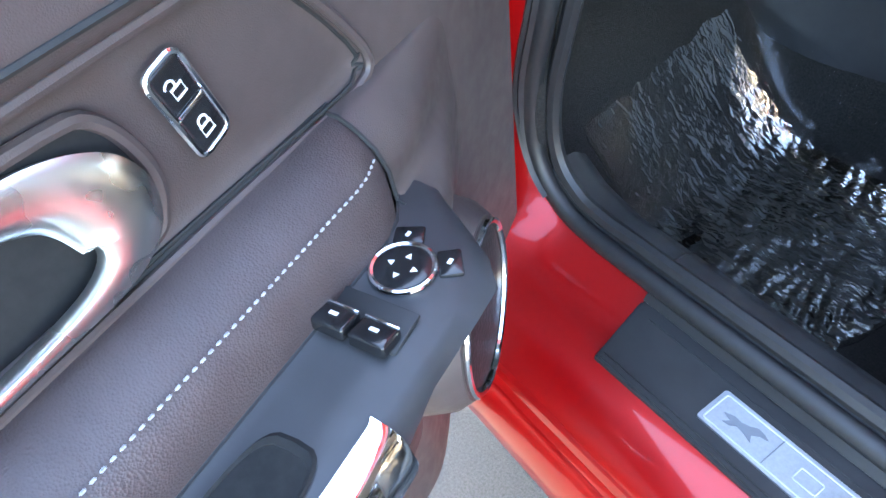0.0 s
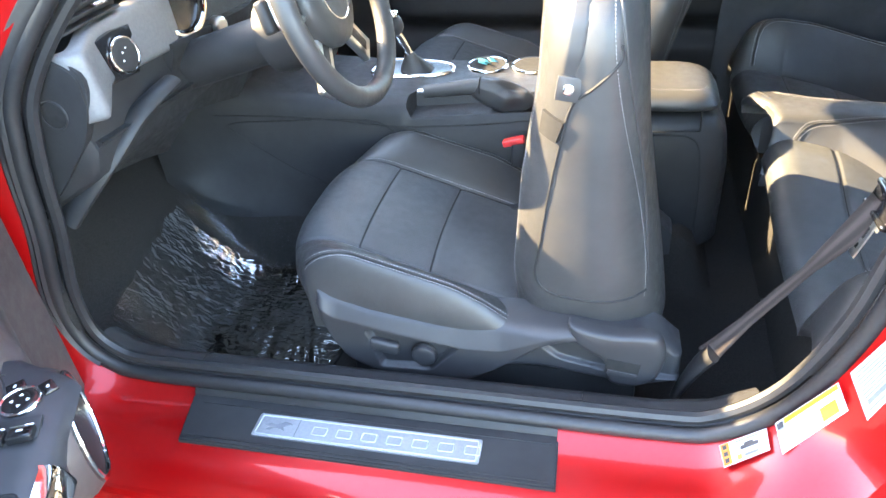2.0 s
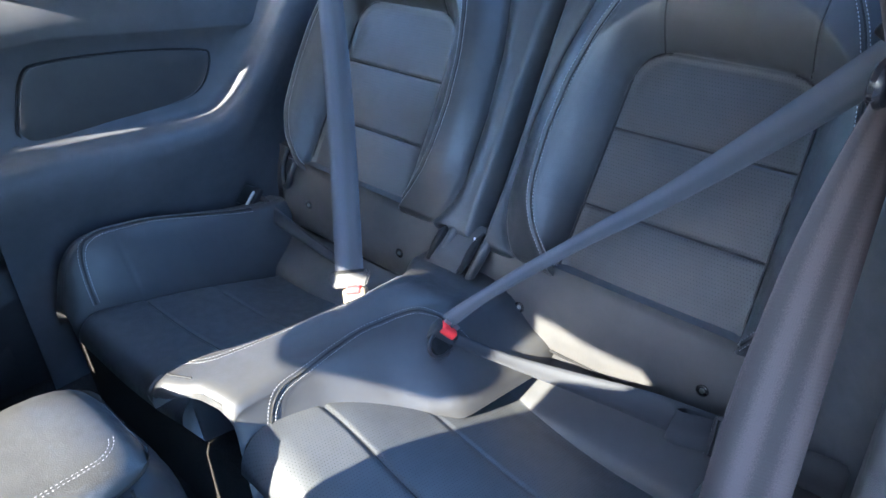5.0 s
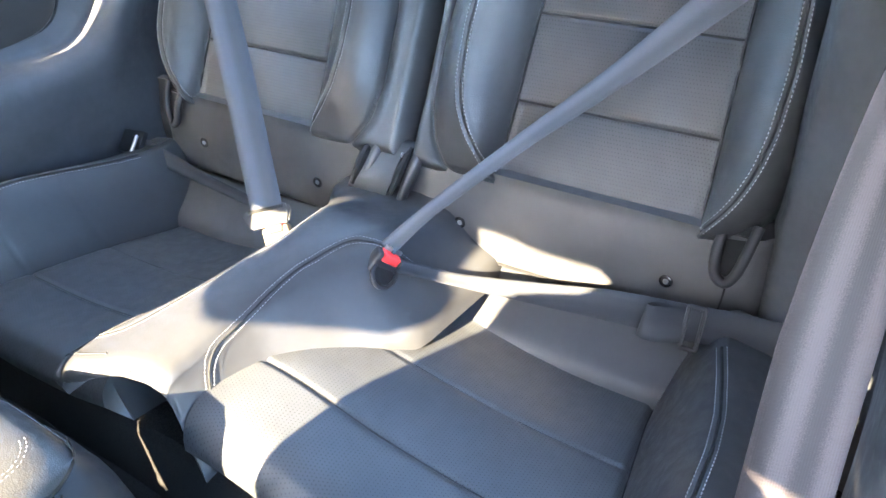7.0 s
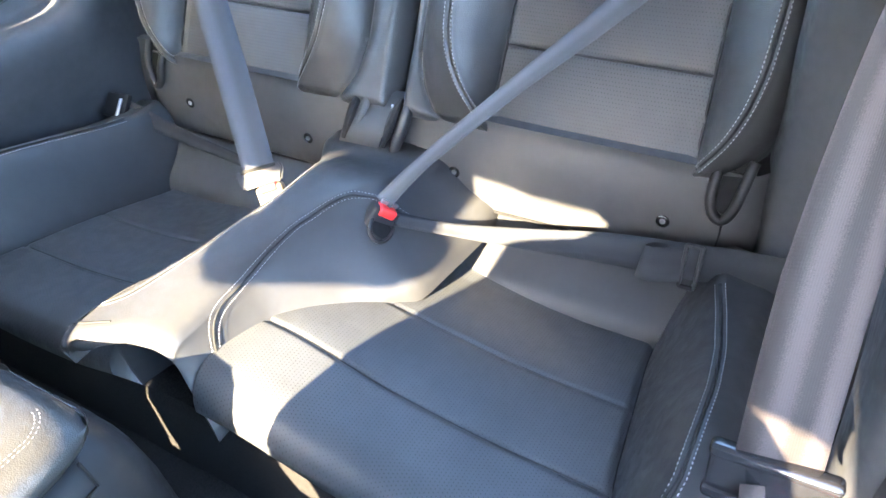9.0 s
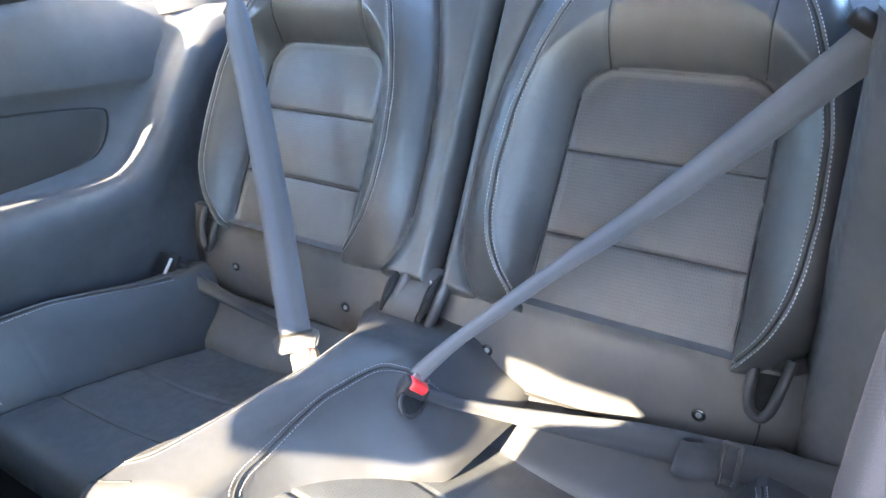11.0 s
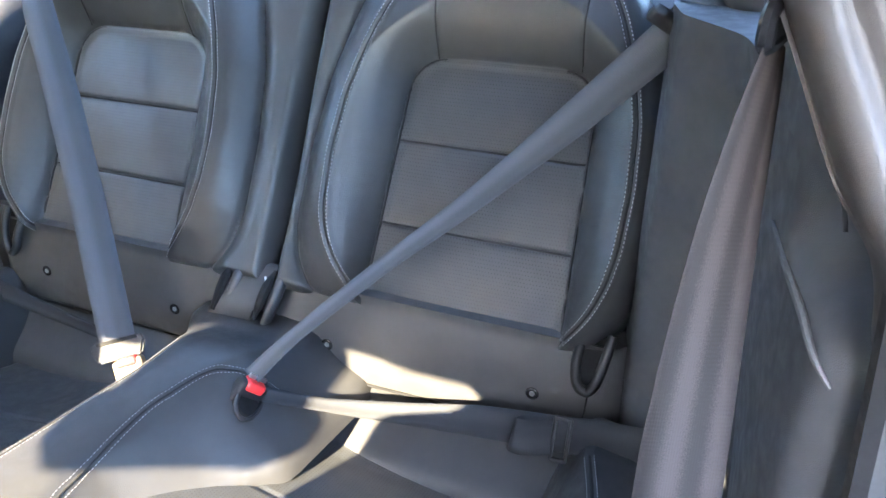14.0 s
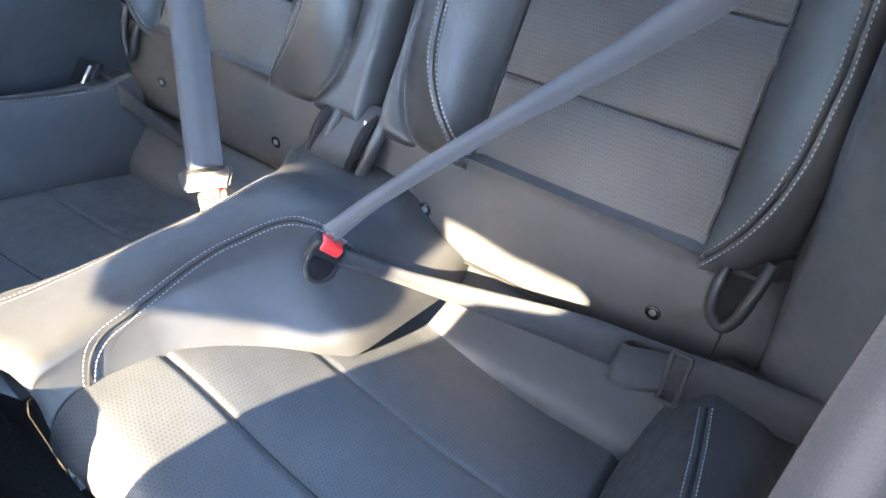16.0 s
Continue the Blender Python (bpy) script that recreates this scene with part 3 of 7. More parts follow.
# Rear quarter trims: upper panel, ledge, padded bulge that sweeps up behind the seat.
def quarter(side, name, label, x0):
    q = thing(name, label, "side trim", "rear side trims")

    def sec(x):
        up = ease((x - 0.93) / 0.32)
        led = lerp(0.798, 0.775, clamp((x - 0.6) / 0.3)) + 0.24 * up
        inn = lerp(0.565, 0.60, up)
        rz = lerp(0.970, 0.915, clamp((x - 0.69) / 0.4)) + 0.30 * max(0.0, x - 1.09)
        fade = 1 - ease((x - 1.02) / 0.12)
        pts = [(0.70, 1.09), (0.685, 1.078), (0.664, 1.058), (0.645, lerp(rz, 1.05, 0.45)), (0.638 + 0.006 * (1 - fade), rz + 0.004), (0.640 + 0.006 * (1 - fade), rz - 0.003), (0.6455 + 0.003 * fade, rz - 0.010), (0.648, max(led + 0.05, 0.87)), (0.640, led + 0.012), (0.628, led),
               (lerp(0.628, inn, 0.6), led - 0.004), (inn + 0.006, led - 0.016), (inn, led - 0.045), (inn + 0.004, led - 0.09), (inn + 0.018, led - 0.13), (inn + 0.03, led - 0.2 - 0.1 * up), (0.60, 0.52), (0.61, 0.34)]
        return pts
    xs = [x0 + (1.34 - x0) * i / 42 for i in range(43)]
    b = bmesh.new()
    loft(b, [[(x, -side * y, z) for y, z in sec(x)] for x in xs], False, False)
    part("panel", b, PLASTIC_GREY, q, sharp=75)
    if side < 0:
        # padded insert in the panel with a seam round it
        outline = [(p.x, p.y) for p in path([(x, z, 0) for x, z in INSERT], 5, True)]
        b = bmesh.new()
        tube(b, [(x, -side * 0.6435, z) for x, z in outline], 0.0022, 6, True)
        part("insert_seam", b, SEAM, q)
        b = bmesh.new()
        mx, mz = sum(x for x, z in outline) / len(outline), sum(z for x, z in outline) / len(outline)
        loft(b, [[(mx + (x - mx) * k, -side * d, mz + (z - mz) * k) for x, z in outline] for k, d in ((0.985, 0.652), (0.985, 0.6435), (0.965, 0.6405), (0.90, 0.6395), (0.5, 0.6390))])
        part("armrest_insert", b, LEATHER_FINE, q)
    # window surround
    b = bmesh.new()
    tube(b, [(x, -side * 0.697, z) for x, z in ((0.70, 1.09), (0.8, 1.09), (1.0, 1.085), (1.17, 1.075))], 0.012, 8)
    part("window_seal", b, RUBBER, q)
    # upper rear post over the seat back
    b = bmesh.new()
    rings = []
    for x, z, y, w in ((1.14, 1.02, 0.655, 0.24), (1.17, 1.12, 0.645, 0.25), (1.16, 1.20, 0.61, 0.28), (1.14, 1.30, 0.57, 0.34)):
        rings.append([(x, -side * (y + 0.05), z), (x, -side * (y + 0.005), z), (x + 0.02, -side * (y - 0.01), z), (x + w * 0.5, -side * (y - 0.02), z), (x + w, -side * (y - 0.04), z), (x + w, -side * (y + 0.05), z)])
    loft(b, rings)
    part("rear_post", b, PLASTIC_GREY, q, sharp=50)
    return q


quarter(-1, "rear_side_trim", "charcoal moulded rear side trim with padded armrest on the passenger side", 0.50)
qd = thing("rear_side_trim", "charcoal moulded rear side trim beside the driver-side rear seat", "side trim", "rear side trims")


def qd_y(x, z):
    """Plan of the trim: a face beside the belt, a rounded corner, then a face that turns in to the seat."""
    corner = 0.604 + 0.16 * (1.08 - z)
    rows = [(0.60, 0.664), (0.66, 0.652), (0.915, corner), (0.935, corner - 0.008), (1.00, 0.545), (1.06, 0.530), (1.40, 0.525)]
    y = (table(x - 0.010, rows) + 2 * table(x, rows) + table(x + 0.010, rows)) / 4
    y += 0.035 * ease((z - 0.99) / 0.05) * (1 - ease((x - 0.66) / 0.06))
    y += 0.04 * (1 - math.sqrt(max(0.0, 1 - (1 - clamp((x - 0.602) / 0.03)) ** 2)))
    return -min(y, 0.696)


b = bmesh.new()
shell(b, 90, 110, lambda u, v: (lerp(0.602, 1.36, u ** 1.2), qd_y(lerp(0.602, 1.36, u ** 1.2), lerp(0.33, 1.085, v)), lerp(0.33, 1.085, v)), lambda u, v: (lerp(0.602, 1.36, u ** 1.2), -0.70, lerp(0.33, 1.085, v)))
part("panel", b, PLASTIC_GREY, qd, sharp=60)
b = bmesh.new()
slot = path([(x, qd_y(x, z) + 0.0008, z) for x, z in ((0.762, 1.002), (0.735, 1.000), (0.70, 0.998), (0.66, 0.996), (0.630, 0.992), (0.616, 0.984))], 6)
tube(b, slot, lambda t: 0.0026 * math.sin(math.pi * clamp(t, 0.05, 0.95)) ** 0.4, 8)
part("belt_slot_lip", b, SILVER_PAINT, qd, "thin pale lip of the belt slot")
b = bmesh.new()
shell(b, 24, 30, lambda u, v: (lerp(0.602, 0.84, u), qd_y(max(lerp(0.602, 0.84, u), 0.602), 1.085) + 0.004 + 0.045 * ease(v) - 0.03 * (1 - ease(u / 0.5)) * ease((1 - v) * 3), lerp(1.07, 1.30, v)),
      lambda u, v: (lerp(0.602, 0.84, u), -0.70 + 0.062 * ease(v), lerp(1.07, 1.30, v)))
part("belt_tower", b, PLASTIC_GREY, qd, sharp=60)
b = bmesh.new()
rings = []
for x, z, y, w in ((1.14, 1.02, 0.655, 0.24), (1.17, 1.12, 0.645, 0.25), (1.16, 1.20, 0.61, 0.28), (1.14, 1.30, 0.57, 0.34)):
    rings.append([(x, -(y + 0.05), z), (x, -(y + 0.005), z), (x + 0.02, -(y - 0.01), z), (x + w * 0.5, -(y - 0.02), z), (x + w, -(y - 0.04), z), (x + w, -(y + 0.05), z)])
loft(b, rings)
part("rear_post", b, PLASTIC_GREY, qd, sharp=50)
b = bmesh.new()
rings = []
for z, k in ((1.078, 0.90), (1.084, 0.97), (1.095, 1.0), (1.16, 1.03), (1.25, 1.1)):
    rings.append([(1.16 + 0.13 * k * math.copysign(abs(math.cos(a)) ** 0.6, math.cos(a)), -0.632 + 0.06 * (z - 1.08) / 0.17 + 0.066 * k * math.copysign(abs(math.sin(a)) ** 0.6, math.sin(a)), z) for a in [2 * math.pi * i / 36 for i in range(36)]])
loft(b, rings)
part("upper_post", b, PILLAR_TRIM, qd, "brown-grey upper post trim", sharp=60)
b = bmesh.new()
tube(b, [(x, -0.697, z) for x, z in ((0.70, 1.09), (0.8, 1.09), (1.0, 1.085), (1.17, 1.075))], 0.012, 8)
part("window_seal", b, RUBBER, qd)

# Shelf and bulkheads that close the cabin.
b = bmesh.new()
rbox(b, (1.62, 0, 1.03), (0.62, 1.24, 0.03), 0.01)
tagged(part("parcel_shelf", b, PLASTIC_GREY), "dark grey shelf behind the rear seat", "shelf", kind="structure")
b = bmesh.new()
rbox(b, (1.42, 0, 0.68), (0.03, 1.3, 0.72), 0.005)
tagged(part("wall_rear", b, PLASTIC), "black bulkhead behind the rear seat", "wall", kind="structure")
b = bmesh.new()
rbox(b, (-1.17, 0, 0.6), (0.04, 1.42, 0.75), 0.005)
tagged(part("wall_front", b, CARPET), "black lined bulkhead at the front of the foot well", "wall", kind="structure")
for side in (1, -1):
    b = bmesh.new()
    rbox(b, (-0.89, -side * 0.70, 0.62), (0.56, 0.03, 0.66), 0.005)
    tagged(part("kick_panel", b, CARPET), "black carpeted foot well side", "wall", "foot well sides", "structure")

# Rear-view mirror at the top of the windscreen.
mirror = thing("rear_view_mirror", "black rear-view mirror at the top of the windscreen", "mirror")
b = bmesh.new()
loft(b, [[(x, k * u, 1.206 + k * v) for u, v in round_poly(0.106, 0.034, 0.030, 6)] for x, k in ((-0.228, 0.55), (-0.222, 0.85), (-0.208, 1.0), (-0.198, 1.0), (-0.194, 0.97))])
part("housing", b, PLASTIC, mirror)
b = bmesh.new()
loft(b, [[(x, u, 1.206 + v) for u, v in round_poly(0.100, 0.029, 0.026, 6)] for x in (-0.1945, -0.1925)])
part("mirror_glass", b, CHROME, mirror)
b = bmesh.new()
tube(b, [(-0.215, 0.0, 1.215), (-0.235, 0.0, 1.222), (-0.250, 0.0, 1.222)], 0.012, 10)
part("stalk", b, PLASTIC, mirror)
# Unseen cover, added to carry the mirror's shadow up towards the roof.
b = bmesh.new()
tilt = Vector((0.943, 0, 0.333))
loft(b, [[Vector((-0.175, v * k, 1.237)) + tilt * u * k + Vector((-0.333, 0, 0.943)) * d for u, v in round_poly(0.090, 0.088, 0.025, 5)] for d, k in ((-0.028, 0.90), (-0.022, 0.98), (0.0, 1.0), (0.010, 1.0))])
part("sensor_cover", b, PLASTIC, mirror)


# ---- rear seat ----
RC = -0.02        # middle of the rear bench
LEAN_BACK = math.atan(0.6)
rear_seat = thing("rear_bench", "black leather rear bench seat with perforated centres and pale double stitching", "car seat")


def back_plane(y, h, off, m):
    """Rear backrest: y from the seat's middle line, h up along it, off towards the front; m mirrors it."""
    return Vector((1.018 + h * math.sin(LEAN_BACK) - off * math.cos(LEAN_BACK), RC + m * y, 0.68 + h * math.cos(LEAN_BACK) + off * math.sin(LEAN_BACK)))


BH = 0.50
MID = 0.298       # middle of each centre panel, out from the bench's middle


def half_wide(h):
    return lerp(0.137, 0.126, clamp(h / 0.34))


def insert_sd(y, h):
    """Distance outside the rounded centre panel."""
    dy, dh = abs(y - MID) - (half_wide(h) - 0.050), h - (0.343 - 0.050)
    return math.hypot(max(dy, 0), max(dh, 0)) + min(max(dy, dh), 0) - 0.050


def stitch_in(h):
    return curve_at(h, [(-0.012, 0.172), (0.0, 0.163), (0.02, 0.148), (0.045, 0.128), (0.08, 0.110), (0.12, 0.101), (0.19, 0.098), (0.27, 0.105), (0.34, 0.122), (0.40, 0.144), (0.45, 0.172), (0.51, 0.21)])


def stitch_out(h):
    return curve_at(h, [(-0.012, 0.428), (0.0, 0.438), (0.02, 0.454), (0.045, 0.470), (0.08, 0.483), (0.12, 0.490), (0.19, 0.492), (0.27, 0.486), (0.34, 0.470), (0.40, 0.446), (0.45, 0.418), (0.51, 0.38)])


def curve_at(x, rows):
    """Like table, with rounded corners."""
    d = 0.012
    return (table(x - d, rows) + 2 * table(x, rows) + table(x + d, rows)) / 4


def crease_in(h):
    """Where the inner bolster's side meets the flat strip next to the split."""
    return curve_at(h, [(-0.012, 0.100), (0.005, 0.078), (0.04, 0.056), (0.09, 0.045), (0.19, 0.045), (0.30, 0.056), (0.40, 0.080), (0.51, 0.12)])


def ridge(h):
    """How far the bolsters stand out in front of the centre panel."""
    return curve_at(h, [(-0.012, 0.012), (0.01, 0.022), (0.05, 0.040), (0.10, 0.050), (0.36, 0.053), (0.44, 0.048), (0.51, 0.03)])


def groove(d, depth, wide):
    return -depth * math.exp(-(d / wide) ** 2)


def back_off(y, h, m=-1):
    sd = insert_sd(y, h)
    si, so, cr, rg = stitch_in(h), stitch_out(h), crease_in(h), ridge(h)
    base = -0.006
    if sd <= 0:                                            # centre panel: pillows between the cross seams
        off = base - 0.003 * ease(-sd / 0.012)
        puff = 1.0
        for hs in (0.110, 0.226):
            off += groove(h - hs, 0.0026, 0.0030)
        edges = [-0.012, 0.110, 0.226, 0.343]
        for a, bq in zip(edges, edges[1:]):
            if a <= h <= bq:
                puff = math.sin(math.pi * (h - a) / (bq - a))
        off += 0.0040 * puff ** 0.7 * math.cos(clamp((y - MID) / half_wide(h), -1, 1) * math.pi / 2) ** 0.5
    elif y < si:                                           # inner side of the inboard bolster, then the strip by the split
        if y > cr:
            f = (si - y) / max(si - cr, 0.005)
            off = lerp(0.010, rg, math.cos(math.pi / 2 * f) ** 0.85)
        else:
            off = 0.010 + 0.012 * math.sin(math.pi / 2 * clamp((cr - y) / 0.03))
        off += groove(y - cr, 0.004, 0.0035)
    elif y > so:
        f = clamp((y - so) / 0.046)
        off = lerp(-0.035, rg, math.sqrt(max(0.0, 1 - f * f)))
    else:                                                  # bolster and top roll, rounding up out of the centre panel
        side = (MID - half_wide(h) - si) if y < MID else (so - MID - half_wide(h))
        over = ease((h - 0.300) / 0.055) * ease(1.15 - abs(y - MID) / 0.16)
        wide = lerp(max(side, 0.010), 0.086, over)
        f = clamp(sd / wide)
        off = base + (rg - base) * (0.30 * f + 0.70 * math.sin(math.pi / 2 * f) ** 0.8)
        off += groove(sd, 0.0035, 0.0035)
        if h > 0.345:
            for ys in (0.205, 0.402):
                off += groove(y - ys, 0.0030, 0.0035)
    for q in (si, so):
        off += groove(y - q, 0.0030, 0.0022) + 0.0016 * math.exp(-((abs(y - q) - 0.0055) / 0.003) ** 2)
    # the pad rolls over at its edges
    edge = max(0.0, min((y - INNER[m]) / 0.020, (0.535 - y) / 0.030, (h + 0.014) / 0.022, (BH + 0.005 - h) / 0.075, 1.0))
    return off - 0.06 * (1 - math.sqrt(max(0.0, 1 - (1 - edge) ** 2)))


INNER = {-1: 0.022, 1: -0.014}       # the split lies a little to the driver's side


def back_at(y, h, lift=0.0, m=-1):
    return back_plane(y, h, back_off(y, h, m) + lift, m)


def back_normal(y, h, m):
    d = 0.004
    n = (back_at(y + d, h, 0, m) - back_at(y - d, h, 0, m)).cross(back_at(y, h + d, 0, m) - back_at(y, h - d, 0, m)).normalized()
    return n if n.x < 0 else -n


for m in (-1, 1):
    lo, hi = INNER[m], 0.535
    b = bmesh.new()
    shell(b, 260, 250, lambda u, v: back_at(lerp(lo, hi, u), lerp(-0.014, BH + 0.005, v), 0, m),
          lambda u, v: back_plane(lerp(lo + 0.002, hi - 0.002, u), lerp(-0.01, BH, v), -0.10, m),
          lambda u, v: 1 if insert_sd(lerp(lo, hi, u), lerp(-0.014, BH + 0.005, v)) < -0.002 else 0)
    rest = part("backrest", b, [LEATHER, PERF_UP], rear_seat, sharp=80)
    for fn in (stitch_in, stitch_out):
        hs = [lerp(0.002, 0.47, k / 70) for k in range(71)]
        for off in (-0.0052, 0.0052):
            row = [back_at(fn(h) + off, h, 0.0, m) for h in hs]
            nrm = [back_normal(fn(h) + off, h, m) for h in hs]
            stitch_row(row, lambda i: nrm[i], rest, False, r=0.00055, lift=0.0007)
        b = bmesh.new()
        tube(b, [back_at(fn(h), h, 0.0004, m) for h in hs], 0.0017, 6)
        part("seam", b, SEAM, rest)
    for hs in (0.110, 0.226):
        b = bmesh.new()
        w = half_wide(hs) - 0.001
        tube(b, [back_at(MID + w * k / 12, hs, 0.0007, m) for k in range(-12, 13)], 0.0015, 6)
        part("seam", b, SEAM, rest)
    outline = [(MID - half_wide(h), h) for h in [lerp(-0.004, 0.293, k / 24) for k in range(25)]]
    w = half_wide(0.293)
    outline += [(MID - w + 0.050 - 0.050 * math.cos(a), 0.293 + 0.050 * math.sin(a)) for a in [k * math.pi / 16 for k in range(1, 9)]]
    outline += [(2 * MID - y, h) for y, h in outline[::-1]]
    b = bmesh.new()
    tube(b, [back_at(y, h, 0.0012, m) for y, h in outline], 0.0019, 6)
    part("seam", b, SEAM, rest)
    for ys in (0.205, 0.402):
        b = bmesh.new()
        tube(b, [back_at(ys, h, 0.0003, m) for h in [lerp(0.340, 0.465, q / 14) for q in range(15)]], 0.0011, 6)
        part("seam", b, SEAM, rest)

# Lower panel between cushion and backrest, with screws and anchor loops.
def panel_x(y, z):
    """The padded panel under the backrests bows gently and dips beside the straps."""
    x = 0.998 + 0.018 * clamp((z - 0.55) / 0.13) ** 1.5 - 0.007 * math.sin(math.pi * clamp((z - 0.545) / 0.13)) ** 0.8
    x += 0.030 * ease((abs(y - RC) - 0.500) / 0.035)
    e = clamp((z - 0.543) / 0.012)
    x += 0.012 * (1 - math.sqrt(max(0.0, 1 - (1 - e) ** 2)))
    x += 0.0025 * (math.exp(-((abs(y - RC + 0.012) - 0.044) / 0.006) ** 2)) * -1
    return x


b = bmesh.new()
shell(b, 120, 26, lambda u, v: (panel_x(lerp(-0.585, 0.545, u), lerp(0.543, 0.690, v)), lerp(-0.585, 0.545, u), lerp(0.543, 0.690, v)),
      lambda u, v: (1.06, lerp(-0.585, 0.545, u), lerp(0.543, 0.690, v)))
part("lower_panel", b, PANEL_HIDE, rear_seat, sharp=70)
b = bmesh.new()
prof = [(p.x, p.y) for p in path([(1.010, 0.550, 0), (0.999, 0.546, 0), (0.990, 0.541, 0), (0.972, 0.530, 0), (0.946, 0.514, 0), (0.918, 0.495, 0), (0.905, 0.470, 0)], 4)] + [(0.93, 0.44), (1.0, 0.44)]
loft(b, [[(x, y, z) for x, z in prof] for y in [lerp(-0.60, 0.585, k / 40) for k in range(41)]])
part("foot_panel", b, LEATHER_FINE, rear_seat, sharp=60)
b = bmesh.new()
end_seam = [(panel_x(y, z) - 0.0006, y, z) for y, z in ((-0.500, 0.640), (-0.5, 0.61), (-0.497, 0.585), (-0.492, 0.556))]
tube(b, path(end_seam, 6), 0.0011, 6)
part("seam", b, SEAM, rear_seat)
for y, z in ((0.396, 0.613), (0.135, 0.602), (-0.133, 0.607), (-0.432, 0.611)):
    at = Vector((panel_x(y, z), y, z))
    b = bmesh.new()
    ring(b, at - Vector((0.0006, 0, 0)), (-1, 0, 0.08), 0.0072, 0.0016, 24)
    sc = part("screw", b, GLOSS_BLACK, rear_seat)
    b = bmesh.new()
    disc(b, at + Vector((0.001, 0, 0)), (-1, 0, 0.08), 0.0066, 0.0014, 20)
    part("screw_washer", b, RUBBER, sc)
    b = bmesh.new()
    disc(b, at, (-1, 0, 0.08), 0.0036, 0.0026, 12)
    part("screw_head", b, STEEL, sc)
for sk, y in ((-1, -0.498), (1, 0.458)):
    loop = path([(1.024, y - sk * 0.014, 0.700), (1.000, y - sk * 0.015, 0.672), (0.992, y - sk * 0.011, 0.648), (0.991, y + sk * 0.001, 0.638), (0.995, y + sk * 0.011, 0.650), (1.003, y + sk * 0.017, 0.676), (1.024, y + sk * 0.022, 0.704)], 6)
    b = bmesh.new()
    tube(b, loop, 0.0065, 10)
    part("anchor_loop", b, RUBBER, rear_seat, "black moulded loop over the child seat anchor")
    b = bmesh.new()
    loft(b, [[p.lerp(Vector((1.01, y + sk * 0.004, 0.678)), 0.12) + Vector((d, 0, 0)) for p in loop] for d in (0.010, 0.0045)])
    part("anchor_slot", b, SHADE_AND_TAG_BLACK, rear_seat)
for y0, y1 in ((-0.395, -0.075), (0.150, 0.505)):
    b = bmesh.new()
    tube(b, [(panel_x(y, 0.556) - 0.0005, y, lerp(0.5495, 0.557, clamp(-y / 0.36)) if y < 0 else 0.5500) for y in [lerp(y0, y1, k / 16) for k in range(17)]], lambda t: 0.0024 * math.sin(math.pi * clamp(t, 0.03, 0.97)) ** 0.4, 6)
    part("belt_slot", b, SHADE_AND_TAG_BLACK, rear_seat)
for sg, x, y, z in ((-1, 1.064, -0.536, 1.062), (1, 1.212, 0.515, 1.028)):
    b = bmesh.new()
    rbox(b, (x - 0.006, y, z), (0.014, 0.062, 0.020), 0.005, Euler((0, radians(-35), radians(8 * sg))).to_matrix() @ Euler((radians(-40 * sg), 0, 0)).to_matrix(), 3)
    part("belt_guide", b, PLASTIC, rear_seat, "black belt guide loop")
# Two padded folds with a slit between hump and backrests, round the release straps.
for y in (-0.058, 0.012):
    b = bmesh.new()
    tube(b, path([(1.030, y - 0.006, 0.702), (1.008, y - 0.004, 0.690), (0.993, y, 0.670), (0.982, y + 0.008, 0.645), (0.974, y + 0.016, 0.622)], 6), lambda t: 0.0065 + 0.002 * math.sin(math.pi * t), 12, False, 1.1)
    part("padded_fold", b, LEATHER_FINE, rear_seat)
    b = bmesh.new()
    tube(b, path([(1.016, y + 0.011, 0.697), (0.995, y + 0.013, 0.685), (0.980, y + 0.017, 0.666), (0.970, y + 0.025, 0.642)], 6), lambda t: 0.0070 * math.sin(math.pi * clamp(t, 0.1, 0.9)) ** 0.6, 8)
    part("strap_slit", b, SHADE_AND_TAG_BLACK, rear_seat)
b = bmesh.new()
shell(b, 14, 14, lambda u, v: (0.972 + 0.050 * v ** 1.5 - 0.010 * math.sin(math.pi * v), lerp(-0.020, 0.050, v * 0 + u) - 0.030 * v, lerp(0.628, 0.700, v)), lambda u, v: (1.03, lerp(-0.020, 0.050, u) - 0.030 * v, lerp(0.628, 0.700, v)))
part("release_strap", b, LEATHER_FINE, rear_seat, "broad leather release strap")
b = bmesh.new()
rbox(b, (1.000, -0.040, 0.692), (0.003, 0.003, 0.008), 0.001)
part("paper_tag", b, PRINT_WHITE, rear_seat)

# Cushions: one pan each side of the centre hump.
def bolster(x):
    """Where the side bolster begins and where its crest seam runs, at x."""
    return (curve_at(x, [(0.53, 0.500), (0.574, 0.493), (0.678, 0.469), (0.874, 0.443), (0.93, 0.440)]),
            curve_at(x, [(0.53, 0.530), (0.586, 0.535), (0.74, 0.534), (0.80, 0.528), (0.87, 0.514), (0.93, 0.499)]))


def cushion_y(u, x, m=-1):
    """Rows of the mesh follow the bolster's seams; the inner edge leaves the arch under the hump free."""
    yb, yc = bolster(x)
    inner_y = table(x, [(0.54, 0.026), (0.60, 0.020), (0.76, 0.02)] if m < 0 else [(0.54, 0.125), (0.60, 0.11), (0.70, 0.08), (0.80, 0.05)])
    return lerp(inner_y, yb, u / 0.7) if u < 0.7 else lerp(yb, yc, (u - 0.7) / 0.15) if u < 0.85 else lerp(yc, 0.585, (u - 0.85) / 0.15)


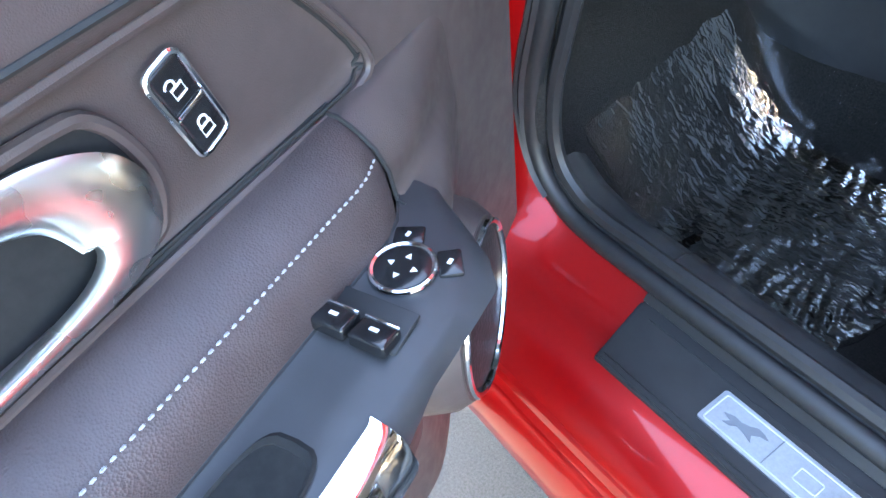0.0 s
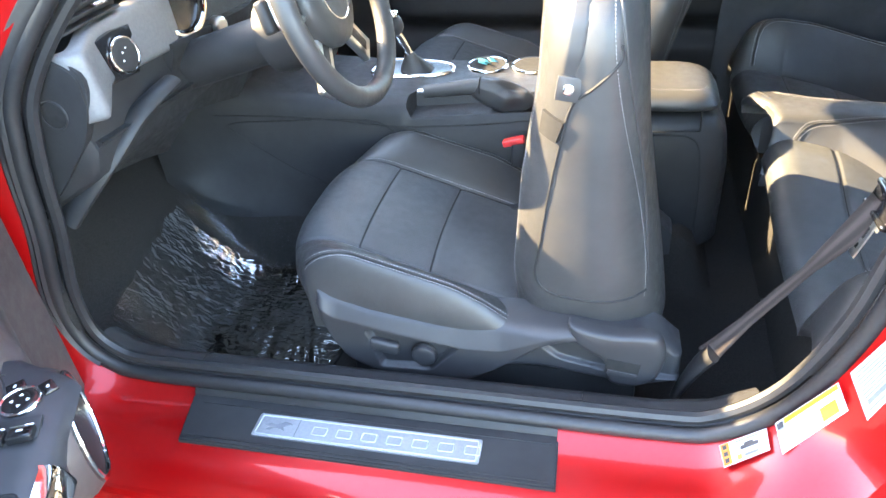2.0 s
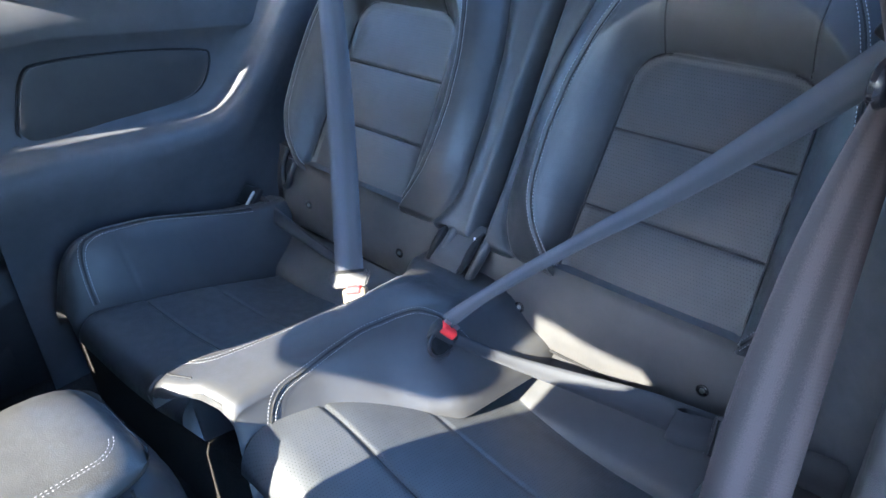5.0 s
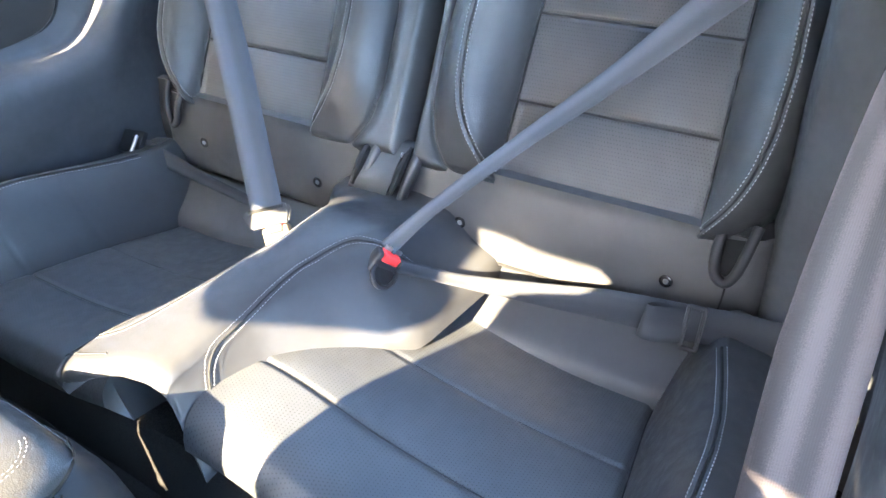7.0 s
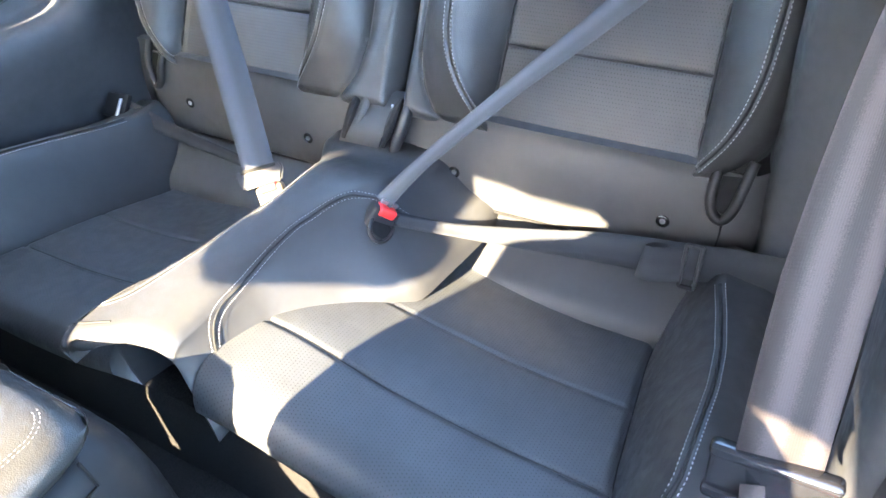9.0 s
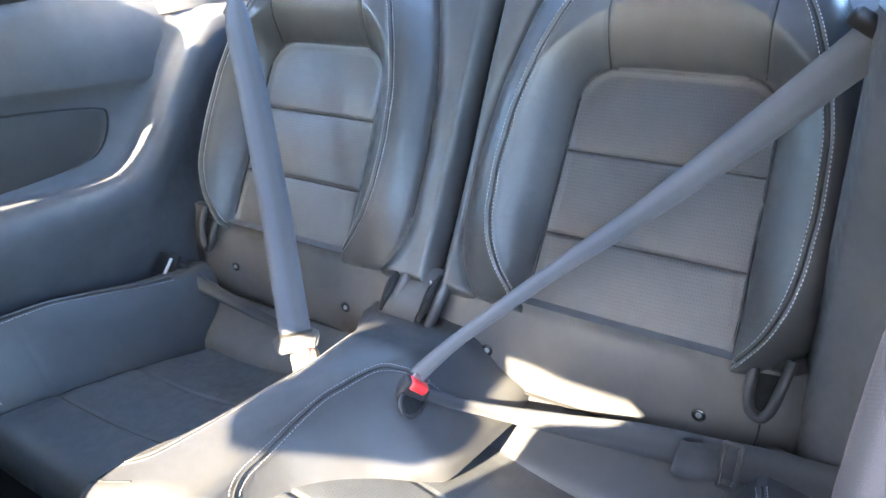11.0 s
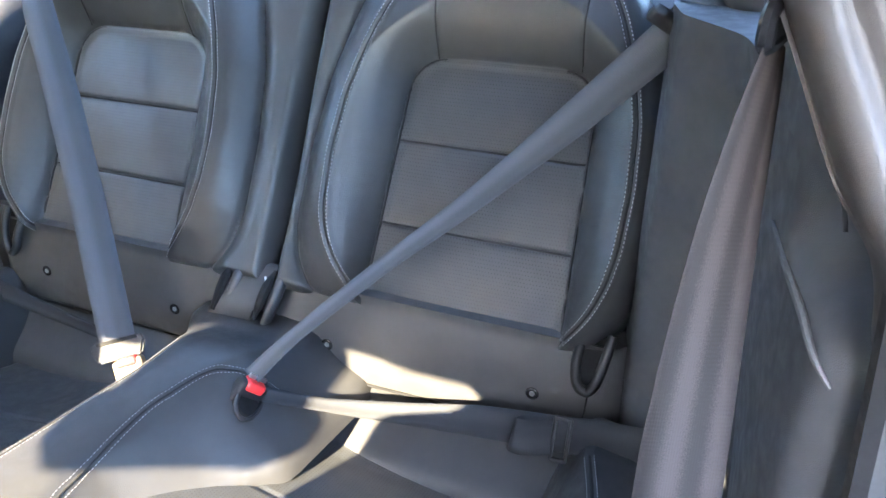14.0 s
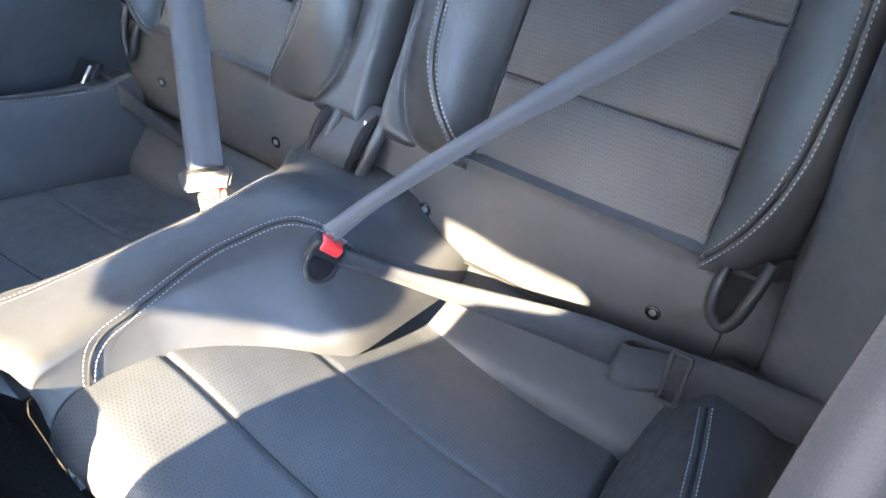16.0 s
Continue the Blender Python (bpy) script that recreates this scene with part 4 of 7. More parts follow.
def crest_z(x):
    return curve_at(x, [(0.538, 0.545), (0.552, 0.605), (0.570, 0.643), (0.60, 0.666), (0.64, 0.670), (0.72, 0.658), (0.82, 0.630), (0.88, 0.615), (0.95, 0.605)])


def cushion_top(y, x):
    """y: distance from the bench's middle, 0.06 to 0.55."""
    yb, yc = bolster(x)
    q = min(y, yb)
    z = lerp(0.590, 0.515, clamp((x - 0.56) / 0.36)) + 0.016 * ease((0.22 - q) / 0.16) * (1 - ease((x - 0.66) / 0.2))
    z += 0.010 * math.sin(math.pi * clamp((x - 0.54) / 0.36))
    z -= 0.036 * ease((q - 0.02) / 0.35)
    for xs, d in ((0.662, 0.0035), (0.784, 0.002)):
        z -= d * math.exp(-((x - xs + 0.02 * (q - 0.2)) / 0.0035) ** 2)
    e = clamp((x - 0.538) / 0.055)
    z -= 0.048 * (1 - math.sqrt(max(0, 1 - (1 - e) ** 2)))
    if y > yb:
        s = clamp((y - yb) / (yc - yb))
        z = lerp(z, crest_z(x), 0.40 * s + 0.60 * math.sin(math.pi / 2 * s))
        z -= 0.20 * max(0.0, y - yc)
    z -= 0.007 * math.exp(-((y - yb) / 0.004) ** 2)
    z -= 0.003 * math.exp(-((y - yc) / 0.0025) ** 2)
    e = clamp((0.585 - y) / 0.040)
    return z - 0.05 * (1 - math.sqrt(max(0, 1 - (1 - e) ** 2)))


for m in (-1, 1):
    b = bmesh.new()
    def cx(u, v):
        return lerp(0.538, 0.925 + 0.068 * ease((u - 0.68) / 0.12), v)
    shell(b, 161, 130, lambda u, v: (cx(u, v), RC + m * cushion_y(u, cx(u, v), m), cushion_top(cushion_y(u, cx(u, v), m), cx(u, v))),
          lambda u, v: (max(cx(u, v), 0.560), RC + m * cushion_y(u, cx(u, v), m), lerp(0.500, 0.462, clamp((cx(u, v) - 0.60) / 0.1))),
          lambda u, v: 1 if u < 0.70 else 0)
    cu = part("cushion", b, [LEATHER_FINE, PERF_FLAT], rear_seat, sharp=80)
    crest = [(x, bolster(x)[1]) for x in [lerp(0.918, 0.63, k / 30) for k in range(31)]]
    crest += [(p.x, p.y) for p in path([(0.63, 0.535, 0), (0.608, 0.531, 0), (0.593, 0.521, 0), (0.586, 0.506, 0), (0.584, 0.494, 0)], 6)][1:]
    for off in (-0.0052, 0.0052):
        row, nrm = [], []
        for k, (x, y) in enumerate(crest):
            p, q = crest[max(k - 1, 0)], crest[min(k + 1, len(crest) - 1)]
            t = Vector((q[0] - p[0], q[1] - p[1])).normalized()
            x, y = x - t.y * off, y + t.x * off
            row.append(Vector((x, RC + m * y, cushion_top(y, x))))
            nrm.append(Vector((-(cushion_top(y, x + 0.003) - cushion_top(y, x - 0.003)) / 0.006, -m * (cushion_top(y + 0.003, x) - cushion_top(y - 0.003, x)) / 0.006, 1)).normalized())
        stitch_row(row, lambda i: nrm[i], cu, False, r=0.0006, lift=0.0006)
    crest = [Vector((x, RC + m * y, cushion_top(y, x))) for x, y in crest]
    b = bmesh.new()
    tube(b, [p + Vector((0, 0, 0.0006)) for p in crest], 0.0022, 6)
    part("crest_seam", b, SEAM, cu)
    b = bmesh.new()
    for xs in (0.662, 0.784):
        tube(b, [(xs - 0.02 * (y - 0.2), RC + m * y, cushion_top(y, xs - 0.02 * (y - 0.2)) - (0.0004 if xs < 0.7 else 0.0012)) for y in [lerp(0.06, bolster(xs)[0] - 0.002, k / 30) for k in range(31)]], 0.0016, 6)
    tube(b, [(x, RC + m * bolster(x)[0], cushion_top(bolster(x)[0], x) - 0.0003) for x in [lerp(0.55, 0.91, k / 30) for k in range(31)]], 0.0018, 6)
    part("seam", b, SEAM, cu)

# Carpeted riser under the cushions.
b = bmesh.new()
prof = [(0.562, 0.30), (0.560, 0.47), (0.566, 0.490), (0.60, 0.492), (0.66, 0.454), (0.92, 0.454), (0.92, 0.30)]
loft(b, [[(x + 0.004 * noise.noise(Vector((y * 12, z * 9, 4))), y, z) for x, z in prof] for y in [lerp(-0.60, 0.58, k / 40) for k in range(41)]])
part("riser", b, CARPET, rear_seat, "dark carpeted riser under the cushions", sharp=60)

# Centre hump between the cushions, open at the front like an arch.
def hump_section(x):
    """Outline from the driver's side foot over the top to the far foot."""
    near_foot = table(x, [(0.512, -0.052), (0.60, -0.070), (0.66, -0.084), (0.75, -0.122), (0.81, -0.168), (0.97, -0.190)])
    near = table(x, [(0.512, -0.022), (0.56, -0.024), (0.65, -0.022), (0.71, -0.034), (0.79, -0.048), (0.85, -0.070), (0.97, -0.102)])
    far = table(x, [(0.512, 0.104), (0.56, 0.108), (0.60, 0.097), (0.65, 0.074), (0.69, 0.063), (0.74, 0.051), (0.80, 0.035), (0.87, 0.031), (0.91, 0.040), (0.94, 0.058), (0.97, 0.078)])
    top = 0.648 - 0.024 * (1 - math.sqrt(max(0, 1 - (1 - clamp((x - 0.510) / 0.024)) ** 2))) + 0.008 * ease((x - 0.6) / 0.25)
    top -= 0.024 * ease((x - 0.86) / 0.10)
    low = 0.535
    far_foot = far + 0.035
    toe = table(x, [(0.512, 0.607), (0.56, 0.603), (0.62, 0.575), (0.70, 0.535)])          # the far side starts as an overhanging lip
    pts = [(near_foot - 0.012, low), (near_foot, low + 0.025), (lerp(near_foot, near, 0.40), lerp(low, top, 0.50)), (lerp(near_foot, near, 0.78), lerp(low, top, 0.82)), (near - 0.004, top - 0.010),
           (near + 0.008, top - 0.001), (lerp(near, far, 0.3), top + 0.003), (lerp(near, far, 0.55), top + 0.004), (lerp(near, far, 0.8), top + 0.002), (far - 0.010, top - 0.002), (far + 0.002, top - 0.012),
           (lerp(far, far_foot, 0.25), lerp(toe, top, 0.72)), (lerp(far, far_foot, 0.45), lerp(toe, top, 0.45)), (lerp(far, far_foot, lerp(0.45, 1.0, (0.607 - toe) / 0.072)), lerp(toe, top, 0.2)), (lerp(far, far_foot, lerp(0.40, 1.2, (0.607 - toe) / 0.072)), toe)]
    return [(p.x, p.y) for p in path([(y, z, 0) for y, z in pts], 4)]


hump = bmesh.new()
hx = [0.511, 0.513, 0.517, 0.523, 0.531, 0.541] + [lerp(0.55, 1.003, k / 30) for k in range(31)]


def front_edge(y):
    """The hump's front runs further forward at its far tip."""
    return table(y, [(-0.07, 0.535), (-0.045, 0.545), (-0.03, 0.552), (0.0, 0.550), (0.034, 0.542), (0.055, 0.527), (0.086, 0.512), (0.13, 0.510)])


def push(x, y):
    f = front_edge(y)
    return f + (x - 0.511) * (0.97 - f) / (0.97 - 0.511)


outer = [[(push(x, y), y, z) for y, z in hump_section(x)] for x in hx]


def hollow(x, at):
    s = hump_section(at)
    mid = sum(y for y, z in s) / len(s)
    out = []
    for y, z in s:
        f = clamp((z - 0.535) / 0.113)
        foot = lerp(0.505, z - 0.004, ease((y - mid) / 0.05))
        out.append((push(x, y), mid + (y - mid) * 0.92, lerp(foot, z - 0.008 - 0.016 * ease((y - 0.03) / 0.05), f)))
    return out


inner = [hollow(x, 0.530) for x in (0.514, 0.522, 0.60, 0.68)]
loft(hump, outer, False, False)
loft(hump, inner, False, False)
for k in range(len(outer[0]) - 1):
    hump.faces.new([hump.verts.new(p) for p in (outer[0][k], outer[0][k + 1], inner[0][k + 1], inner[0][k])])
hump.faces.new([hump.verts.new(p) for p in inner[-1]])
hump_ob = part("centre_hump", hump, LEATHER_FINE, rear_seat, "black leather hump between the seat cushions", sharp=60)


def hump_on(x, y):
    """Height of the hump's skin over a point of the plan."""
    s = hump_section(x)
    best = 0.54
    for (y0, z0), (y1, z1) in zip(s, s[1:]):
        if (y0 - y) * (y1 - y) <= 0 and abs(y1 - y0) > 1e-6:
            best = max(best, lerp(z0, z1, (y - y0) / (y1 - y0)))
    return Vector((x, y, best))


far_line = [hump_on(p.x, p.y) for p in path([(0.566, 0.094, 0), (0.575, 0.082, 0), (0.592, 0.071, 0), (0.624, 0.062, 0), (0.684, 0.049, 0), (0.739, 0.038, 0), (0.801, 0.022, 0), (0.865, 0.017, 0), (0.893, 0.022, 0)], 10)]
near_line = [hump_on(p.x, p.y) for p in path([(0.583, -0.060, 0), (0.592, -0.046, 0), (0.612, -0.034, 0), (0.640, -0.029, 0), (0.682, -0.031, 0), (0.74, -0.034, 0), (0.78, -0.040, 0), (0.835, -0.058, 0), (0.862, -0.080, 0), (0.876, -0.108, 0), (0.886, -0.135, 0)], 10)]
b = bmesh.new()
tip = [(push(0.536, y) - 0.0006, y, z + 0.0004) for y, z in hump_section(0.536) if 0.055 < y and z > 0.63]
tube(b, path(tip[::2] + [tuple(hump_on(x, y) + Vector((0, 0, 0.0003))) for x, y in ((0.575, 0.098), (0.60, 0.088), (0.618, 0.078))], 4), 0.0011, 6)
part("edge_seam", b, SEAM, hump_ob)
for line in (far_line, near_line):
    for off in (-0.0038, 0.0038):
        row, nrm = [], []
        for k, p in enumerate(line):
            t = line[min(k + 1, len(line) - 1)] - line[max(k - 1, 0)]
            t = Vector((t.x, t.y, 0)).normalized()
            x, y = p.x - t.y * off, p.y + t.x * off
            row.append(hump_on(x, y))
            nrm.append(Vector((0, -(hump_on(x, y + 0.003).z - hump_on(x, y - 0.003).z) / 0.006, 1)).normalized())
        stitch_row(row, lambda i: nrm[i], hump_ob, False, 0.0031, 0.0016, 0.0004, 0.0008)
    b = bmesh.new()
    tube(b, [p + Vector((0, 0, -0.0004)) for p in line], 0.0013, 6)
    part("seam", b, SEAM, hump_ob)


# ---- front seats ----
def seat_ring(z, n=72):
    """Outline of the front backrest at a height, about x forward and the seat's own middle line."""
    xf = table(z, [(0.50, 0.085), (0.60, 0.080), (0.767, 0.095), (0.926, 0.122), (1.035, 0.130), (1.075, 0.145), (1.10, 0.165), (1.13, 0.20)])
    xb = table(z, [(0.50, 0.342), (0.56, 0.332), (0.80, 0.290), (1.03, 0.268), (1.075, 0.265), (1.10, 0.260), (1.13, 0.240)])
    w = table(z, [(0.50, 0.185), (0.60, 0.198), (0.75, 0.204), (0.90, 0.200), (0.98, 0.180), (1.04, 0.155), (1.08, 0.130), (1.10, 0.112), (1.118, 0.090), (1.13, 0.055)])
    cx, ax = (xf + xb) / 2, (xb - xf) / 2
    pts = []
    for i in range(n):
        a = 2 * math.pi * i / n
        c, s = math.cos(a), math.sin(a)
        e = 0.62
        px, py = math.copysign(abs(c) ** e, c), math.copysign(abs(s) ** 0.5, s)
        x = cx + ax * px
        y = w * py
        if px < 0:                                     # hollow between the front wings
            hollow = 0.050 * ease((0.72 - abs(y) / w) / 0.35) * ease((1.04 - z) / 0.10)
            x += hollow * ease(-px * 1.3)
        if py > 0:                                     # the inner wing is the wider one
            y *= table(z, [(0.50, 1.15), (0.76, 1.30), (0.85, 1.29), (0.91, 1.15), (0.965, 1.17), (0.990, 1.02), (1.012, 0.62), (1.06, 0.42), (1.10, 0.40)])
        if py < 0:                                     # the outer shoulder stays broad
            y *= table(z, [(0.75, 1.0), (0.90, 1.09), (0.98, 1.24), (1.02, 1.31), (1.047, 1.28), (1.08, 1.10), (1.10, 1.0)])
        if px < 0.4:                                   # the sides converge towards the front
            y *= 1 - 0.17 * ((0.4 - px) / 1.4) ** 1.4
        if px >= 0:                                    # the back panel narrows to the rear
            y *= 1 - 0.10 * px * px
        pts.append(Vector((x, y, z)))
    return pts


def seat_side(x, z, sg=-1):
    """Point on one side of the backrest at x, z (outboard is -1)."""
    pts, best = seat_ring(z, 144), None
    for p, q in zip(pts, pts[1:] + pts[:1]):
        if (p.x - x) * (q.x - x) <= 0 and p.y * sg > 0 and abs(p.x - q.x) > 1e-9:
            c = p.lerp(q, (x - p.x) / (q.x - p.x))
            if best is None or c.y * sg > best.y * sg:
                best = c
    return best if best is not None else min(pts, key=lambda p: abs(p.x - x) - p.y * sg)


def front_seat(label):
    seat = thing("front_seat", label, "car seat", "front seats")
    zs = [0.50, 0.51, 0.53] + [lerp(0.55, 1.05, k / 34) for k in range(35)] + [1.065, 1.08, 1.093, 1.105, 1.115, 1.122, 1.127, 1.129]
    b = bmesh.new()
    loft(b, [seat_ring(z) for z in zs])
    rest = part("backrest", b, LEATHER, seat, sharp=70)
    # seams of the back panel and the front edge
    edge = [(0.236, 0.992), (0.236, 0.972), (0.206, 0.94), (0.18, 0.912), (0.165, 0.85), (0.148, 0.75), (0.136, 0.66), (0.13, 0.615), (0.14, 0.592), (0.165, 0.583), (0.23, 0.585), (0.30, 0.59)]
    for sg in (1, -1):
        b = bmesh.new()
        line = []
        for p in path([(x, 0, z) for x, z in edge], 8):
            line.append(seat_side(p.x, p.z, -sg))
        tube(b, line, 0.0023, 6)
        part("panel_seam", b, SEAM, rest)
        back, fr = [], []
        for k in range(61):
            z = lerp(0.58, 1.06, k / 60)
            back.append(seat_side(lerp(0.298, 0.225, ease((z - 0.58) / 0.48)), z, -sg))
            z = lerp(0.56, 1.03, k / 60)
            q = seat_side(table(z, [(0.50, 0.085), (0.60, 0.080), (0.767, 0.095), (0.926, 0.122), (1.035, 0.130)]) + 0.014, z, -sg)
            fr.append(q)
        b = bmesh.new()
        tube(b, [seat_side(p.x, p.z, -sg) for p in path([(x, 0, z) for x, z in ((0.150, 1.055), (0.172, 1.082), (0.200, 1.100), (0.222, 1.095), (0.230, 1.055), (0.243, 0.98), (0.262, 0.88), (0.285, 0.75), (0.300, 0.62))], 6)], 0.0024, 6)
        part("welt", b, LEATHER_FINE, rest)
        stitch_row(back, lambda i: (0.3, -sg, 0), rest, False, 0.0034, 0.0018, 0.0004, 0.0004)
        stitch_row(fr, lambda i: (-0.5, -sg, 0), rest, True, 0.0036, 0.0020, 0.00045, 0.0005, 0.003)
    # cushion
    def top(x, y):
        a = abs(y)
        z = 0.553 - 0.35 * x
        z += 0.004 * math.sin(math.pi * clamp((x + 0.17) / 0.118)) * math.cos(clamp(a / 0.132) * math.pi / 2)
        lift = curve_at(x, [(-0.30, 0.0), (-0.26, 0.014), (-0.17, 0.034), (0.0, 0.040), (0.05, 0.030), (0.09, 0.014), (0.13, 0.0)])
        s = clamp((a - 0.132) / 0.058)
        z += lift * (0.35 * s + 0.65 * math.sin(math.pi / 2 * s))
        z -= 0.004 * math.exp(-((a - 0.132) / 0.004) ** 2)
        if a < 0.134:
            for xs in (-0.172, -0.052):
                z -= 0.0026 * math.exp(-((x - xs + 0.005 * (1 - (y / 0.13) ** 2)) / 0.0035) ** 2)
        z -= 0.003 * math.exp(-((a - 0.190) / 0.0025) ** 2)
        e = clamp((x - nose(a)) / 0.105)
        z -= 0.085 * (1 - math.sqrt(max(0, 1 - (1 - e) ** 2)))
        q = clamp((a - 0.190) / 0.024)
        return z - max(0.0, z - 0.496) * 0.92 * (1 - math.sqrt(max(0, 1 - q * q)))

    def nose(a):
        return -0.312 + 0.060 * (a / 0.2) ** 3

    def px(u, v):
        y = lerp(-0.214, 0.214, u)
        return lerp(nose(abs(y)), 0.14, v), y

    def wide(y):
        return y * (1.15 + 0.18 * ease((y - 0.13) / 0.06)) if y > 0 else y
    b = bmesh.new()
    shell(b, 130, 110, lambda u, v: (px(u, v)[0], wide(px(u, v)[1]), top(*px(u, v))), lambda u, v: (px(u, v)[0] + 0.03, wide(px(u, v)[1]) * 0.95, 0.49),
          lambda u, v: 1 if abs(px(u, v)[1]) < 0.131 else 0)
    cu = part("cushion", b, [LEATHER, PERF_FLAT], seat, sharp=80)
    along = [lerp(-0.245, 0.118, k / 60) for k in range(61)]

    def on_top(x, y):
        return Vector((x, wide(y), top(x, y)))

    def up_at(x, y):
        n = (on_top(x + 0.003, y) - on_top(x - 0.003, y)).cross(on_top(x, y + 0.002) - on_top(x, y - 0.002)).normalized()
        return n if n.z > 0 else -n
    for sg in (1, -1):
        for a, double in ((0.1855, True), (0.1945, True), (0.136, False)):
            row = [on_top(x, sg * a) for x in along]
            nrm = [up_at(x, sg * a) for x in along]
            stitch_row(row, lambda i: nrm[i], cu, False, r=0.00045, lift=0.0005)
        b = bmesh.new()
        tube(b, [on_top(x, sg * 0.190) + Vector((0, 0, 0.0002)) for x in along], 0.0017, 6)
        tube(b, [on_top(x, sg * 0.132) + Vector((0, 0, 0.0004)) for x in along[:-4]], 0.0016, 6)
        part("seam", b, SEAM, cu)
    for xs in (-0.172, -0.052):
        b = bmesh.new()
        tube(b, [on_top(xs - 0.005 * (1 - (y / 0.13) ** 2), y) + Vector((0, 0, 0.0007)) for y in [lerp(-0.13, 0.13, k / 40) for k in range(41)]], 0.0018, 6)
        part("seam", b, SEAM, cu)
    # map hooks on the back
    for z, y in ((1.083, -0.072), (1.036, -0.028)):
        b = bmesh.new()
        x = max(p.x for p in seat_ring(z))
        rbox(b, (x - 0.002, y, z), (0.008, 0.010, 0.030), 0.003)
        part("hook_slot", b, SHADE_AND_TAG_BLACK, seat)
    # headrest on two posts
    b = bmesh.new()
    rings = []

    def head_half(f):
        return 0.128 * math.sin(math.pi * clamp(f, 0.02, 0.98)) ** 0.42 * table(f, [(0, 0.55), (0.16, 0.64), (0.4, 0.98), (1, 0.92)])
    for k in range(17):
        f = k / 16
        s = math.sin(math.pi * clamp(f, 0.02, 0.98)) ** 0.42
        z = lerp(1.066, 1.285, f)
        x = 0.132 - 0.035 * (f - 0.2)
        rings.append([(x + 0.062 * s * math.copysign(abs(math.cos(a)) ** 0.7, math.cos(a)), head_half(f) * math.copysign(abs(math.sin(a)) ** 0.55, math.sin(a)), z + 0.01 * math.cos(a)) for a in [2 * math.pi * i / 40 for i in range(40)]])
    loft(b, rings)
    hr = part("headrest", b, LEATHER, seat, sharp=70)
    stitch_row([Vector((0.132 - 0.035 * (f - 0.2), -head_half(f), lerp(1.066, 1.285, f))) for f in [lerp(0.10, 0.90, k / 40) for k in range(41)]], lambda i: (0, -1, 0), hr, lift=0.001, gauge=0.003)
    for y in (-0.06, 0.06):
        b = bmesh.new()
        tube(b, [(0.135, y, 1.13), (0.165, y, 1.085), (0.185, y, 1.05)], 0.006, 10)
        part("post", b, CHROME, seat)
        b = bmesh.new()
        rbox(b, (0.172, y, 1.098), (0.034, 0.028, 0.014), 0.004)
        part("post_guide", b, PLASTIC, seat)
    # side shield
    for sg in (1, -1):
        b = bmesh.new()

        def low_edge(x):
            return 0.014 + curve_at(x, [(-0.228, 0.540), (-0.216, 0.490), (-0.188, 0.430), (-0.150, 0.408), (-0.11, 0.396), (-0.02, 0.385), (0.04, 0.411), (0.09, 0.436), (0.14, 0.441), (0.237, 0.427), (0.302, 0.419), (0.362, 0.436)])

        def high_edge(x):
            return 0.014 + curve_at(x, [(-0.228, 0.568), (-0.20, 0.560), (-0.14, 0.540), (-0.02, 0.520), (0.13, 0.524), (0.20, 0.534), (0.30, 0.526), (0.335, 0.510), (0.362, 0.480)])

        def crease(x):
            return 0.014 + curve_at(x, [(-0.228, 0.550), (-0.205, 0.524), (-0.096, 0.500), (0.017, 0.479), (0.081, 0.481), (0.136, 0.505), (0.187, 0.526), (0.362, 0.526)])

        def well(x, z):
            """Depth inside the switch recess, a slanted four-cornered field."""
            pts = ((-0.146, 0.517), (0.012, 0.492), (-0.040, 0.438), (-0.126, 0.434))
            best = 1.0
            for (x0, z0), (x1, z1) in zip(pts, pts[1:] + pts[:1]):
                dx, dz = x1 - x0, z1 - z0
                best = min(best, (dz * (x - x0) - dx * (z - z0)) / -math.hypot(dx, dz) * -1)
            return best

        def face(x, z):
            lo, hi = low_edge(x), high_edge(x)
            e = clamp(min(z - lo, hi - z, (x + 0.228) * 0.8, 0.362 - x) / 0.014)
            d = 0.016 * math.sqrt(max(0.0, 1 - (1 - e) ** 2))
            d += 0.012 - 0.55 * max(0.0, z - crease(x))
            d -= 0.013 * ease(well(x, z) / 0.005)
            step = 0.014 + curve_at(x, [(0.0, 0.395), (0.05, 0.425), (0.10, 0.462), (0.13, 0.488), (0.16, 0.508), (0.22, 0.522), (0.362, 0.53)])
            fin = 0.014 + curve_at(x, [(0.06, 0.43), (0.077, 0.447), (0.12, 0.484), (0.147, 0.494), (0.158, 0.474), (0.170, 0.466), (0.238, 0.450), (0.362, 0.440)])
            d -= 0.013 * ease((step - z) / 0.005) * ease((x - 0.01) / 0.05)
            d -= 0.010 * ease((z - fin) / 0.004) * ease((step - z) / 0.005) * ease((x - 0.08) / 0.03)
            return d
        shell(b, 150, 60, lambda u, v: (lerp(-0.228, 0.362, u), sg * (0.200 + face(lerp(-0.228, 0.362, u), lerp(low_edge(lerp(-0.228, 0.362, u)), high_edge(lerp(-0.228, 0.362, u)), v))), lerp(low_edge(lerp(-0.228, 0.362, u)), high_edge(lerp(-0.228, 0.362, u)), v)),
              lambda u, v: (lerp(-0.226, 0.360, u), sg * 0.140, lerp(low_edge(lerp(-0.228, 0.362, u)), high_edge(lerp(-0.228, 0.362, u)), v)))
        sh = part("side_shield", b, SATIN_BLACK, seat, "black plastic seat side cover", sharp=60)
        if sg < 0:
            yy = -0.221
            b = bmesh.new()
            rbox(b, (-0.117, yy, 0.478), (0.052, 0.016, 0.024), 0.006, Euler((0, radians(10), 0)).to_matrix(), 3)
